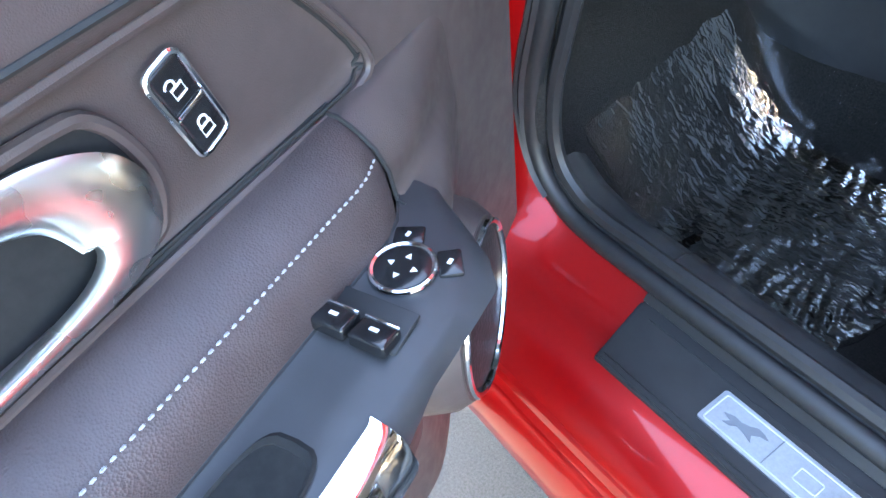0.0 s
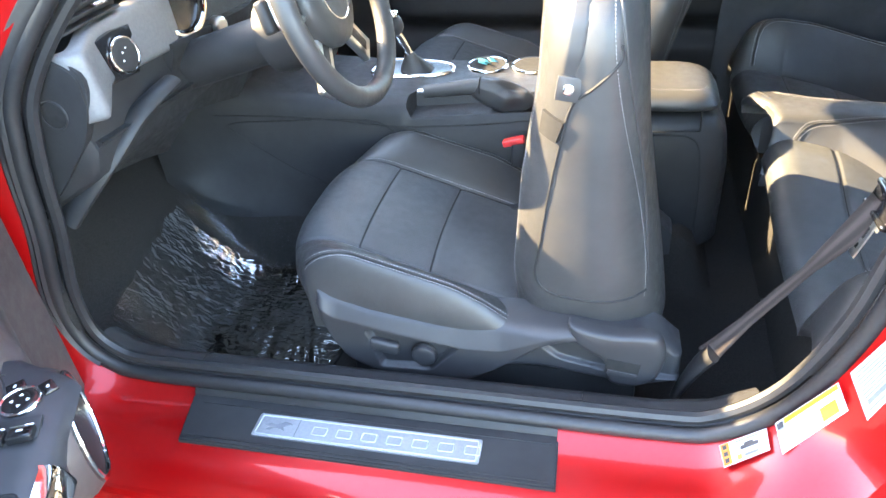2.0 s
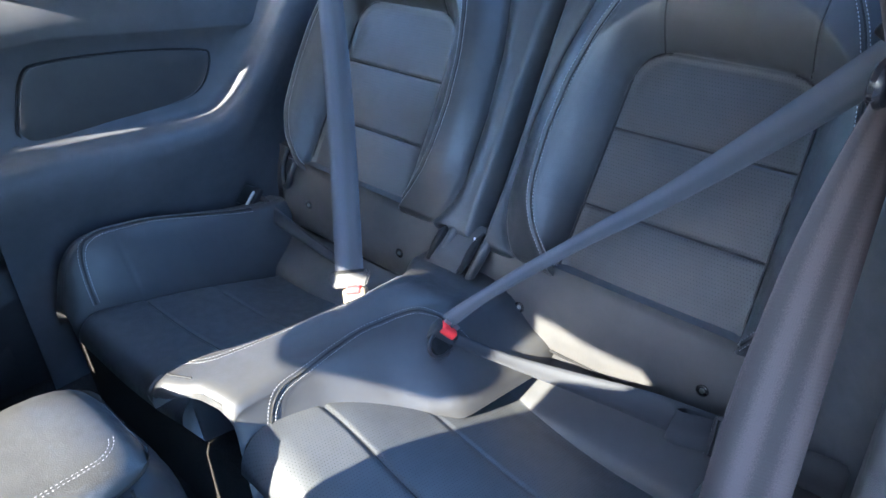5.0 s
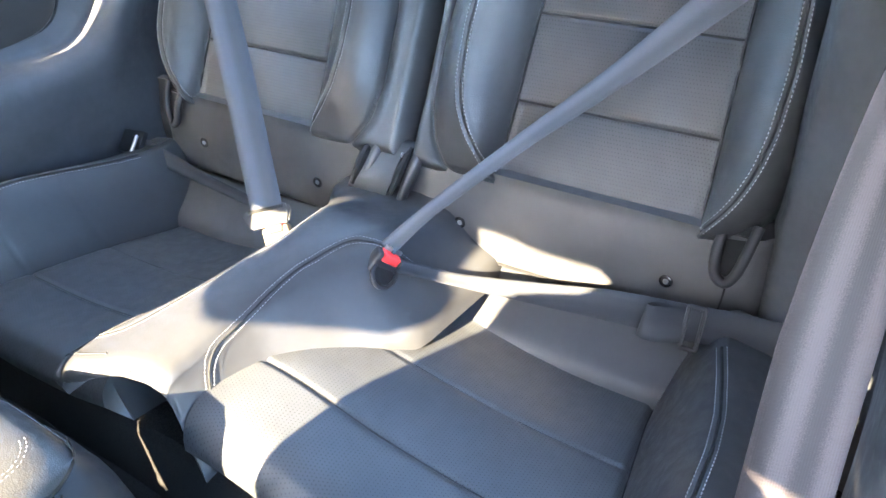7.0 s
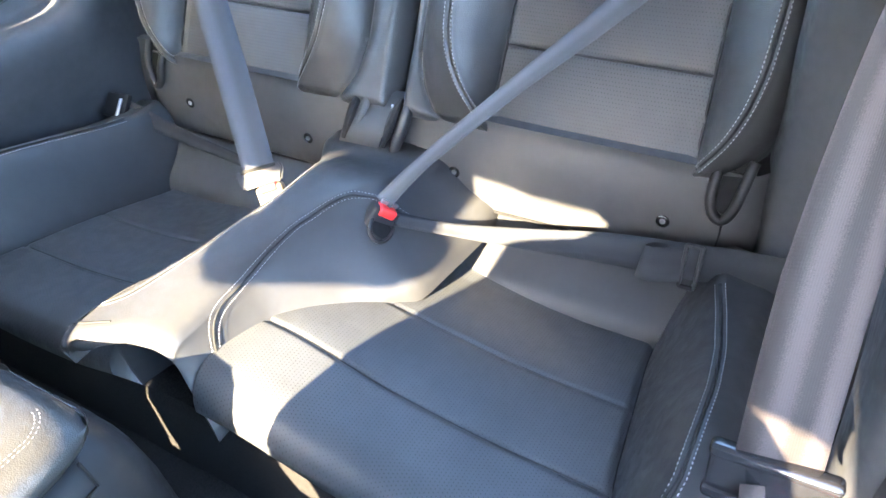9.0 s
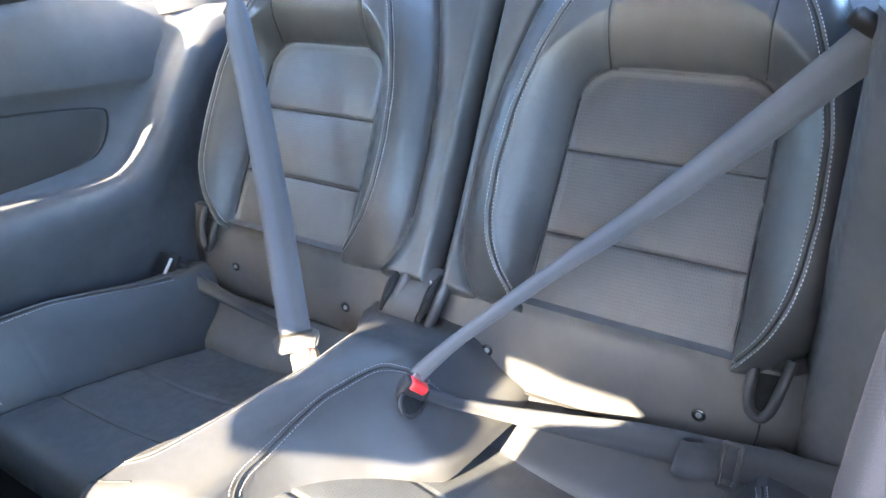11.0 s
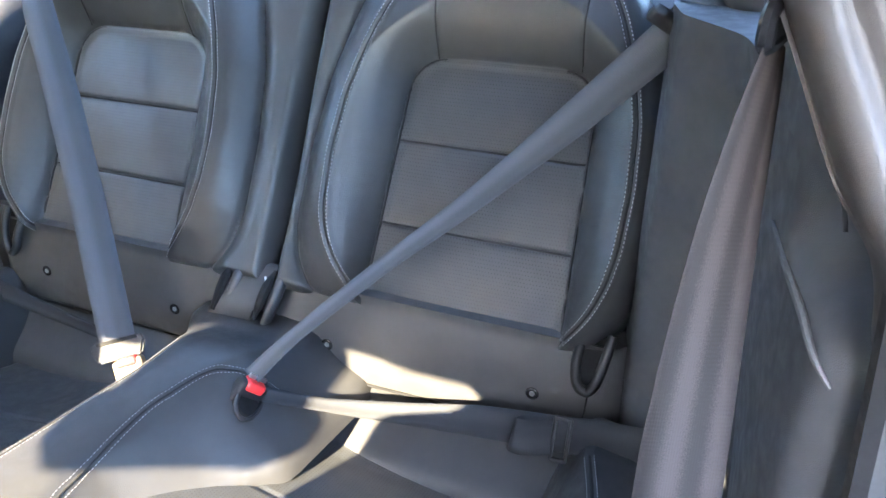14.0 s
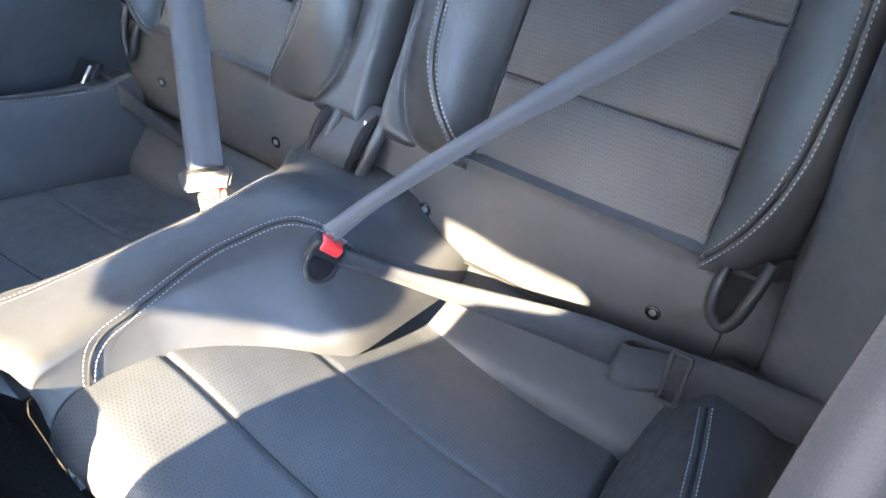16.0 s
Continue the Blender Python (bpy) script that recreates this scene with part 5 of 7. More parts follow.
            part("slide_switch", b, SATIN_BLACK, sh)
            b = bmesh.new()
            disc(b, (-0.048, yy + 0.004, 0.469), (0, -1, 0), 0.0205, 0.015, 28)
            part("round_switch", b, SATIN_BLACK, sh)
            b = bmesh.new()
            ring(b, (-0.048, yy - 0.003, 0.469), (0, -1, 0), 0.0225, 0.0012)
            part("switch_ring", b, RUBBER, sh)
            b = bmesh.new()
            tube(b, path([(x, -0.2155, z + 0.014) for x, z in ((-0.143, 0.499), (-0.06, 0.486), (0.004, 0.476), (-0.020, 0.452), (-0.043, 0.428), (-0.08, 0.424), (-0.124, 0.424), (-0.135, 0.462))], 3, True), 0.0015, 6, True)
            part("switch_gap", b, SEAM, sh)
            b = bmesh.new()
            poly = [(p.x, p.y) for p in path([(u, v, 0) for u, v in [(0.186, 0.560), (0.194, 0.561), (0.225, 0.552), (0.262, 0.548), (0.312, 0.551), (0.330, 0.538), (0.336, 0.505), (0.328, 0.466), (0.308, 0.447), (0.282, 0.440), (0.256, 0.446), (0.249, 0.470), (0.241, 0.496), (0.222, 0.510), (0.197, 0.526), (0.189, 0.545)]], 4, True)]
            cx, cz = sum(u for u, v in poly) / len(poly), sum(v for u, v in poly) / len(poly)
            loft(b, [[(cx + (u - cx) * k, -d, cz + (v - cz) * k) for u, v in poly] for d, k in ((0.203, 0.98), (0.213, 1.0), (0.219, 0.985), (0.224, 0.95), (0.2275, 0.88), (0.229, 0.75), (0.2295, 0.4))])
            lv = part("recline_lever", b, SATIN_BLACK, sh, sharp=70)
            # Raised near-black block painted as the shade of the lever's recess.
            b = bmesh.new()
            rbox(b, (0.272, -0.2285, 0.486), (0.052, 0.004, 0.030), 0.0015, Euler((0, radians(8), 0)).to_matrix())
            part("lever_recess", b, SHADE_AND_TAG_BLACK, lv)
            b = bmesh.new()
            rbox(b, (0.272, -0.2300, 0.475), (0.046, 0.004, 0.010), 0.001, Euler((0, radians(8), 0)).to_matrix())
            part("lever_lip", b, SATIN_BLACK, lv)
    # runners down to the floor
    for y in (-0.15, 0.15):
        b = bmesh.new()
        rbox(b, (0.05, y, 0.355), (0.50, 0.045, 0.12), 0.006)
        part("runner", b, PLASTIC, seat)
    b = bmesh.new()
    rbox(b, (0.06, 0, 0.45), (0.40, 0.32, 0.09), 0.01)
    part("seat_pan", b, PLASTIC, seat)
    return seat


driver_seat = front_seat("black leather driver seat with pale stitching and power switches")
# belt guide strap with its stud, and the hanging tag, on the outboard side
b = bmesh.new()


def strap_at(f):
    z = lerp(1.045, 0.945, f)
    q = seat_side(lerp(0.188, 0.176, f), z)
    return Vector((q.x, q.y - 0.0015 - 0.0025 * math.sin(math.pi * clamp(f * 1.05)), z))


ribbon("guide_strap", [strap_at(k / 16) for k in range(17)], [Vector((1, 0, 0))] * 17, 0.024, LEATHER_FINE, driver_seat, "leather belt guide strap", 0.0022)
q = seat_side(0.175, 0.938)
b = bmesh.new()
rbox(b, (q.x, q.y - 0.004, 0.936), (0.032, 0.006, 0.034), 0.0028, Euler((0, radians(8), 0)).to_matrix())
tab = part("strap_tab", b, LEATHER_FINE, driver_seat)
b = bmesh.new()
disc(b, (q.x, q.y - 0.006, 0.937), (0, -1, 0), 0.0075, 0.005, 24)
part("stud", b, CHROME, tab)


def tag_at(u, v, lift):
    x = lerp(lerp(0.143, 0.172, u), lerp(0.138, 0.162, u), v)
    z = lerp(lerp(0.895, 0.887, u), lerp(0.862, 0.855, u), v)
    q = seat_side(x, z)
    return Vector((q.x - lift * 0.6, q.y - lift, z))


b = bmesh.new()
shell(b, 8, 8, lambda u, v: tag_at(u, v, 0.0050), lambda u, v: tag_at(u, v, 0.0006))
part("side_tag", b, SHADE_AND_TAG_BLACK, driver_seat, "dark cloth tag sewn on the seat side")
passenger_seat = copy_thing(driver_seat, pose(0, 0, 0))
for ch in list(passenger_seat.children):
    if ch.name.split(".")[0] in ("guide_strap", "strap_tab", "side_tag"):
        for c in ch.children:
            bpy.data.objects.remove(c)
        bpy.data.objects.remove(ch)
tagged(passenger_seat, "black leather passenger seat with pale stitching, reclined")
driver_seat.location = (0, -0.387, 0)
tip = Matrix.Translation((0.2, 0, 0.55)) @ Matrix.Rotation(radians(24), 4, "Y") @ Matrix.Translation((-0.2, 0, -0.55))
for ch in passenger_seat.children:
    if ch.name.split(".")[0] in ("backrest", "headrest", "post", "post_guide"):
        ch.matrix_basis = tip @ ch.matrix_basis                  # reclined further than the driver's
passenger_seat.matrix_basis = pose(-0.01, 0.375, 0.0) @ Matrix.Diagonal((1, -1, 1, 1))


# ---- door sill plate ----
plate = thing("sill_plate", "black door sill cover with a brushed aluminium name plate", "sill plate")
b = bmesh.new()
poly = [(-0.428, -0.704), (0.184, -0.692), (0.187, -0.814), (-0.404, -0.815)]
prism(b, poly, lambda u, v, d: (u, v, d - (v + 0.77) * -0.02), 0.424, 0.4345)
bmesh.ops.bevel(b, geom=[e for e in b.edges if all(v.co.z > 0.431 for v in e.verts)], offset=0.003, segments=2, affect="EDGES")
cover = part("cover", b, PLASTIC, plate)
b = bmesh.new()
rbox(b, (-0.120, -0.7158, 0.4450), (0.604, 0.003, 0.024), 0.001, Euler((radians(-40.5), 0, 0)).to_matrix())
part("upstand", b, PLASTIC, cover)
for y in (-0.738, -0.806):
    b = bmesh.new()
    rbox(b, (-0.112, y, 0.4355), (0.575, 0.002, 0.0016), 0.0005)
    part("raised_line", b, PLASTIC, cover)
b = bmesh.new()
prism(b, round_poly(0.181, 0.0225, 0.004), lambda u, v, d: (u - 0.108, v - 0.7695, d), 0.434, 0.4368)
insert = part("name_plate", b, PLATE, plate, "brushed aluminium name plate")
b = bmesh.new()
tube(b, [(u - 0.108, v - 0.7695, 0.437) for u, v in round_poly(0.176, 0.0185, 0.003)], 0.0010, 6, True)
part("border", b, PAPER, insert)
# the maker's emblem as a plain shape
b = bmesh.new()
shape = [(-0.022, 0.000), (-0.012, 0.004), (-0.004, 0.003), (0.004, 0.006), (0.010, 0.010), (0.018, 0.009), (0.024, 0.006), (0.016, 0.004), (0.010, -0.001), (0.014, -0.008), (0.006, -0.005), (-0.004, -0.003), (-0.010, -0.008), (-0.017, -0.009), (-0.012, -0.003)]
prism(b, shape, lambda u, v, d: (u - 0.252, v - 0.7695, d), 0.4366, 0.4376)
part("emblem", b, GREY_PRINT, insert)
b = bmesh.new()
rbox(b, (-0.219, -0.7695, 0.4371), (0.0012, 0.036, 0.0008), 0.0002)
part("divider", b, GREY_PRINT, insert)
for k in range(7):
    b = bmesh.new()
    tube(b, [(u - 0.182 + k * 0.0405, v - 0.7695, 0.4369) for u, v in round_poly(0.0115, 0.0075, 0.002, 2)], 0.0009, 6, True)
    part("raised_bar", b, PAPER, insert)


# ---- open driver's door ----
DU, DN = Vector((0.414, -0.910, 0)).normalized(), Vector((0.910, 0.414, 0)).normalized()


def door_at(s, w, z):
    """Along the door from its hinge, out of its panel towards the cabin, height."""
    p = Vector((-0.5306, -0.889, 0)) + DU * s + DN * w
    return Vector((p.x, p.y, z))


door = thing("car_door", "open driver door, red outside, dark brown padded trim inside", "car door")
b = bmesh.new()
rings = []
for s in (-0.07, -0.05, 0.10, 0.5, 0.9, 1.18, 1.20):
    t = 0.02 if s in (-0.07, 1.20) else 0.0
    rings.append([door_at(s, w, z) for w, z in ((-0.035 - t, 0.25 + t), (-0.035 - t, 0.92 - t), (-0.07, 0.965 - t), (-0.13, 0.955 - t), (-0.175 + t, 0.80), (-0.185 + t, 0.62), (-0.17 + t, 0.40), (-0.13 + t, 0.22 + t))])
loft(b, rings)
part("body", b, RED, door)


def field_front(z):
    return table(z, [(0.80, 0.100), (0.808, 0.090), (0.817, 0.084), (0.830, 0.088), (0.848, 0.099), (0.877, 0.121), (0.905, 0.142), (0.93, 0.160)])


def door_w(s, z):
    w = 0.0
    w += 0.022 * ease((z - 0.918) / 0.03)                       # upper roll
    w -= 0.016 * ease((z - 1.0) / 0.045)
    w -= 0.012 * ease((0.02 - s) / 0.18)                        # falls away to the hinge
    low = ease((0.66 - z) / 0.12)
    w += low * 0.045 * ease((s - 0.02) / 0.15)                  # lower pocket bulges
    # recessed handle field with a rounded front end
    d = min((s - field_front(z)) / 0.010, (0.926 - z) / 0.010, (z - 0.808) / 0.008, 1)
    w -= 0.009 * ease(clamp(d))
    return w


b = bmesh.new()
shell(b, 170, 120, lambda u, v: door_at(lerp(-0.155, 1.12, u), door_w(lerp(-0.155, 1.12, u), lerp(0.37, 1.045, v)), lerp(0.37, 1.045, v)),
      lambda u, v: door_at(lerp(-0.150, 1.12, u), -0.06, lerp(0.37, 1.045, v)))
trim = part("trim_panel", b, DOOR_TRIM, door, "dark brown moulded trim panel", sharp=60)
b = bmesh.new()
edge = [(1.10, 0.930), (0.70, 0.931), (0.40, 0.931), (0.23, 0.931), (0.175, 0.926), (0.150, 0.910), (0.121, 0.877), (0.099, 0.848), (0.086, 0.826), (0.086, 0.812), (0.098, 0.806), (0.124, 0.804), (0.232, 0.806), (0.40, 0.807), (1.05, 0.808)]
line = [(p.x, p.y) for p in path([(s, z, 0) for s, z in edge], 8)]
tube(b, [door_at(s, door_w(s, z) + 0.0015, z) for s, z in line], 0.0038, 8)
part("field_lip", b, DOOR_TRIM, trim)
b = bmesh.new()
inner = [(s + 0.0055 * (1 if 0.81 < z < 0.925 and s < 0.2 else 0), z + (-0.0055 if z > 0.9 else 0.0055 if z < 0.82 else 0)) for s, z in line]
tube(b, [door_at(s, door_w(s, z) + 0.0005, z) for s, z in inner], 0.0016, 6)
tube(b, [door_at(s, door_w(s, 0.945) + 0.001, 0.945 + 0.004 * math.sin(s * 3)) for s in [lerp(0.02, 1.1, k / 40) for k in range(41)]], 0.0022, 6)
part("trim_seam", b, SEAM, trim)


def arm_section(s):
    """Cross-section of the armrest: leather pad, flat switch ledge, rounded inner edge."""
    f = ease((s - 0.085) / 0.09)
    e = lerp(0.35, 1.0, f)
    k = lerp(0.62, 1.0, ease((s - 0.16) / 0.14))
    return [(-0.008, 0.808), (0.010, 0.807), (0.030 * e, 0.800), (0.048 * e, 0.788), (0.058 * e, 0.772), (0.061 * e, 0.748),
            (0.070 * e, 0.7455), (0.100 * e, 0.7455), (0.128 * e, 0.743), (0.140 * e, 0.735), (0.145 * e * k, 0.715), (0.138 * e * k, 0.67), (0.112 * e * k, 0.62), (0.075 * e * k, 0.585), (0.0, 0.56)]


ss = [0.112, 0.116, 0.120, 0.125, 0.135, 0.15, 0.17, 0.20, 0.25, 0.32, 0.42, 0.55, 0.70, 0.85, 1.0]
b = bmesh.new()
loft(b, [[door_at(s, w, z) for w, z in arm_section(s)[5:]] for s in ss], False, False)
ends = [[door_at(s, w, z) for w, z in arm_section(s)[5:]] for s in (ss[0], ss[-1])]
for e in ends:
    b.faces.new([b.verts.new(p) for p in e])
arm = part("armrest", b, SATIN_BLACK, door, "charcoal plastic armrest ledge", sharp=70)
b = bmesh.new()
ps = [s for s in ss if s >= 0.135]
loft(b, [[door_at(s, w - (0.004 if s == ps[0] else 0), z) for w, z in arm_section(s)[:6]] for s in ps], False, False)
pad = part("armrest_pad", b, DOOR_PAD, door, "dark brown padded leather armrest top", sharp=75)
stitch_row([door_at(s, 0.0485 * lerp(0.35, 1.0, ease((s - 0.085) / 0.09)), 0.7885) for s in [lerp(0.148, 1.0, k / 60) for k in range(61)]], lambda i: DN * 0.6 + Vector((0, 0, 0.8)), pad, False, 0.0042, 0.0018, 0.0009, 0.0012)
b = bmesh.new()
tube(b, [door_at(0.1365, w, z) for w, z in arm_section(0.1365)[:7]], 0.0018, 6)
tube(b, [door_at(s, 0.061 * lerp(0.35, 1, ease((s - 0.085) / 0.09)) + 0.001, 0.7465) for s in [lerp(0.11, 1.0, k / 40) for k in range(41)]], 0.0016, 6)
tube(b, [door_at(s, -0.004, 0.8085) for s in [lerp(0.13, 1.0, k / 30) for k in range(31)]], 0.003, 6)
part("pad_seam", b, SEAM, pad)
# nose cover in front of the pad, running into the panel
b = bmesh.new()
rings = []
for s in [lerp(-0.05, 0.1355, k / 24) for k in range(25)]:
    e = ease((s + 0.05) / 0.186)
    pts = [(p.x, p.y) for p in path([(w, z, 0) for w, z in arm_section(0.1355)[:6] + [(0.068, 0.728), (0.070, 0.70), (0.052, 0.66), (0.0, 0.60)]], 4)]
    rings.append([door_at(s, lerp(door_w(s, z) - 0.003, w - 0.001, e), z) for w, z in pts])
loft(b, rings, False, False)
part("nose_cover", b, DOOR_TRIM, door, sharp=75)

# switches on the ledge
turn_door = Matrix((DU, DN, Vector((0, 0, 1)))).transposed()
b = bmesh.new()
ring(b, door_at(0.189, 0.083, 0.7475), (0, 0, 1), 0.0205, 0.0022)
part("mirror_ring", b, CHROME, door)
b = bmesh.new()
disc(b, door_at(0.189, 0.083, 0.744), (0, 0, 1), 0.0192, 0.005, 32)
mk = part("mirror_control", b, GLOSS_BLACK, door, "gloss black round mirror control")
for a in range(4):
    b = bmesh.new()
    c = door_at(0.189, 0.083, 0.7492) + (DU * math.cos(a * math.pi / 2) + DN * math.sin(a * math.pi / 2)) * 0.0085
    dv = (DU * math.cos(a * math.pi / 2) + DN * math.sin(a * math.pi / 2))
    sv = dv.cross(Vector((0, 0, 1)))
    prism(b, [(0.0025, 0), (-0.0015, 0.0022), (-0.0015, -0.0022)], lambda u, v, d: c + dv * u + sv * v + Vector((0, 0, d)), 0, 0.0005)
    part("arrow", b, PRINT_WHITE, mk)
for ang in (205, 125):
    c = door_at(0.189, 0.083, 0.745)
    dv = DU * math.cos(radians(ang)) + DN * math.sin(radians(ang))
    b = bmesh.new()
    rbox(b, c + dv * 0.030, (0.016, 0.022, 0.0045), 0.0018, Matrix((dv, dv.cross(Vector((0, 0, -1))), Vector((0, 0, 1)))).transposed())
    sb = part("mirror_button", b, GLOSS_BLACK, door)
    b = bmesh.new()
    rbox(b, c + dv * 0.030 + Vector((0, 0, 0.0026)), (0.0045, 0.0028, 0.0005), 0.0002, turn_door)
    part("symbol", b, PRINT_WHITE, sb)
b = bmesh.new()
rbox(b, door_at(0.232, 0.0835, 0.7462), (0.030, 0.060, 0.004), 0.0015, turn_door @ Euler((0, radians(8), 0)).to_matrix())
part("switch_well", b, PLASTIC, door)
for w in (0.070, 0.0985):
    b = bmesh.new()
    rbox(b, door_at(0.2435, w, 0.7505), (0.019, 0.0255, 0.010), 0.0022, turn_door @ Euler((0, radians(-10), 0)).to_matrix(), 3)
    k = part("window_switch", b, GLOSS_BLACK, door, "gloss black window switch")
    b = bmesh.new()
    rbox(b, door_at(0.2425, w, 0.7562), (0.0028, 0.0060, 0.0006), 0.0002, turn_door @ Euler((0, radians(-10), 0)).to_matrix())
    part("symbol", b, PRINT_WHITE, k)
    b = bmesh.new()
    rbox(b, door_at(0.2345, w, 0.7535), (0.0022, 0.0245, 0.003), 0.001, turn_door)
    part("lip", b, CHROME, k)
# pull cup with bright lip; its shade is a near-black capped piece
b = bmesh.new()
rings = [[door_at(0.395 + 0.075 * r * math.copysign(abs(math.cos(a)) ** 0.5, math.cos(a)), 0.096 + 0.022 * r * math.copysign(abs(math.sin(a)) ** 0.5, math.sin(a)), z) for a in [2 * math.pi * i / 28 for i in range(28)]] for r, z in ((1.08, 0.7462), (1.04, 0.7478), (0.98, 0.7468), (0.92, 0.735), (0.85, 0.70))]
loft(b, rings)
part("pull_cup", b, SHADE_AND_TAG_BLACK, door)
b = bmesh.new()
prof = [(0.122, 0.7445), (0.134, 0.7420), (0.1415, 0.736), (0.148, 0.716), (0.143, 0.705), (0.138, 0.72)]
loft(b, [[door_at(s, w * k, z) for w, z in prof] for s, k in ((0.285, 1.0), (0.29, 1.018), (0.32, 1.02), (0.5, 1.02), (0.62, 1.0))])
part("pull_trim", b, CHROME, door, "bright chrome strip on the pull handle")
# lock switches
pc = door_at(0.2285, -0.006, 0.8735)
lock_up = (door_at(0.236, 0, 0.901) - door_at(0.2215, 0, 0.8465)).normalized()
lock_side = DN.cross(lock_up).normalized()
lock_turn = Matrix((lock_side, lock_up, DN)).transposed()
b = bmesh.new()
tube(b, [pc + lock_side * u + lock_up * v + DN * 0.003 for u, v in round_poly(0.0128, 0.030, 0.007)], 0.0022, 8, True)
part("lock_frame", b, CHROME, door)
for v0, nm in ((0.0145, 1), (-0.0145, -1)):
    b = bmesh.new()
    rbox(b, pc + lock_up * v0 + DN * 0.0015, (0.0225, 0.0275, 0.006), 0.002, lock_turn, 3)
    k = part("lock_button", b, GLOSS_BLACK, door)
    b = bmesh.new()
    c = pc + lock_up * (v0 - 0.001) + DN * 0.0048
    tube(b, [c + lock_side * u + lock_up * v for u, v in ((-0.004, -0.005), (-0.004, 0.001), (0.004, 0.001), (0.004, -0.005))], 0.0008, 5, True)
    tube(b, path([c + lock_side * u + lock_up * v for u, v in ((-0.003 + (0.003 if nm > 0 else 0), 0.001), (-0.003 + (0.003 if nm > 0 else 0), 0.005), (0.0 + (0.003 if nm > 0 else 0), 0.0065), (0.003 + (0.003 if nm > 0 else 0), 0.005), (0.003 + (0.0 if nm < 0 else 0.003), 0.001 + (0.003 if nm > 0 else 0)))], 3), 0.0007, 5)
    part("symbol", b, PRINT_WHITE, k)
b = bmesh.new()
rbox(b, pc + DN * 0.0045, (0.020, 0.0025, 0.002), 0.0008, lock_turn)
part("lock_divider", b, CHROME, door)
# inner door release
hp = lambda s, z, w=0.0: door_at(s, w - 0.006, z)
out = path([(0.268, 0.835, 0), (0.264, 0.862, 0), (0.278, 0.896, 0), (0.305, 0.906, 0), (0.40, 0.908, 0), (0.52, 0.905, 0), (0.55, 0.88, 0), (0.545, 0.842, 0), (0.52, 0.825, 0), (0.40, 0.820, 0), (0.29, 0.821, 0)], 5, True)
b = bmesh.new()
tube(b, [hp(p.x, p.y, 0.002) for p in out], 0.0045, 8, True)
part("handle_surround", b, DOOR_TRIM, door)
# Near-black sheet in place of a hollow, shade put into its colour.
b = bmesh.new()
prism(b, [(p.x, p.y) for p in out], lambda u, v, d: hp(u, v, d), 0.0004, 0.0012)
part("handle_recess", b, SHADE_AND_TAG_BLACK, door)
b = bmesh.new()
mid = path([(0.53, 0.892, 0), (0.45, 0.893, 0), (0.37, 0.893, 0), (0.325, 0.887, 0), (0.300, 0.868, 0), (0.296, 0.848, 0), (0.315, 0.832, 0), (0.36, 0.827, 0), (0.46, 0.826, 0)], 8)
wide = [p.x for p in path([(w, 0, 0) for w in (0.018, 0.018, 0.019, 0.030, 0.048, 0.042, 0.018, 0.008, 0.006)], 8)]
rings = []
for i, p in enumerate(mid):
    t = (mid[min(i + 1, len(mid) - 1)] - mid[max(i - 1, 0)]).normalized()
    n2 = Vector((-t.y, t.x, 0))
    half = [hp(p.x + n2.x * wide[i] * k, p.y + n2.y * wide[i] * k, 0.004 + 0.22 * (0.90 - p.y) + 0.16 * wide[i] * (1 - 4 * k * k) ** 0.8) for k in [q / 16 - 0.5 for q in range(17)]]
    back = [hp(p.x + n2.x * wide[i] * k, p.y + n2.y * wide[i] * k, 0.0 + 0.15 * (0.90 - p.y)) for k in (0.45, -0.45)]
    rings.append(half + back)
loft(b, rings)
part("release_handle", b, BRIGHT, door, "bright silver inner release handle", sharp=60)
# speakers
b = bmesh.new()
AX = Vector((math.cos(radians(41)), math.sin(radians(41)), 0.05)).normalized()
wc = door_at(0.100, 0.083, 0.610)
ring(b, wc + AX * 0.004, AX, 0.073, 0.0035, 48)
part("woofer_ring", b, CHROME, door)
b = bmesh.new()
disc(b, wc - AX * 0.03, AX, 0.0715, 0.033, 40, 0.006)
part("woofer_grille", b, MESH, door)
b = bmesh.new()
rings = [[wc - AX * d + (AX.orthogonal().normalized() * math.cos(a) + AX.cross(AX.orthogonal().normalized()) * math.sin(a)) * r for a in [2 * math.pi * i / 36 for i in range(36)]] for r, d in ((0.078, -0.001), (0.088, 0.012), (0.10, 0.06))]
loft(b, rings)
part("woofer_pod", b, DOOR_TRIM, door)
sc = door_at(-0.008, door_w(-0.008, 0.89), 0.890)
b = bmesh.new()
axs = (DN + DU * -0.25).normalized()
rings = [[sc + axs * d + (axs.cross(Vector((0, 0, 1))).normalized() * math.cos(a) * 0.72 + Vector((0, 0, 1)) * math.sin(a)) * r for a in [2 * math.pi * i / 32 for i in range(32)]] for r, d in ((0.047, -0.006), (0.045, 0.004), (0.041, 0.007), (0.015, 0.008))]
loft(b, rings)
part("tweeter_grille", b, MESH, door)
b = bmesh.new()
ring(b, sc + axs * 0.003, axs, 0.047, 0.003, 36, (0.72, 1), (0, 0, 1))
part("tweeter_ring", b, DOOR_TRIM, door)
b = bmesh.new()
rc = door_at(-0.100, 0.014, 0.888)
rax = (DN * 0.80 - DU * 0.55).normalized()
ring(b, rc, rax, 0.030, 0.0075, 36)
duct = part("vent_duct", b, PLASTIC_GREY, door, "grey plastic demister duct")
b = bmesh.new()
tube(b, [rc + rax * 0.004, rc - rax * 0.012, rc - rax * 0.030], lambda t: 0.031 - 0.003 * t, 24)
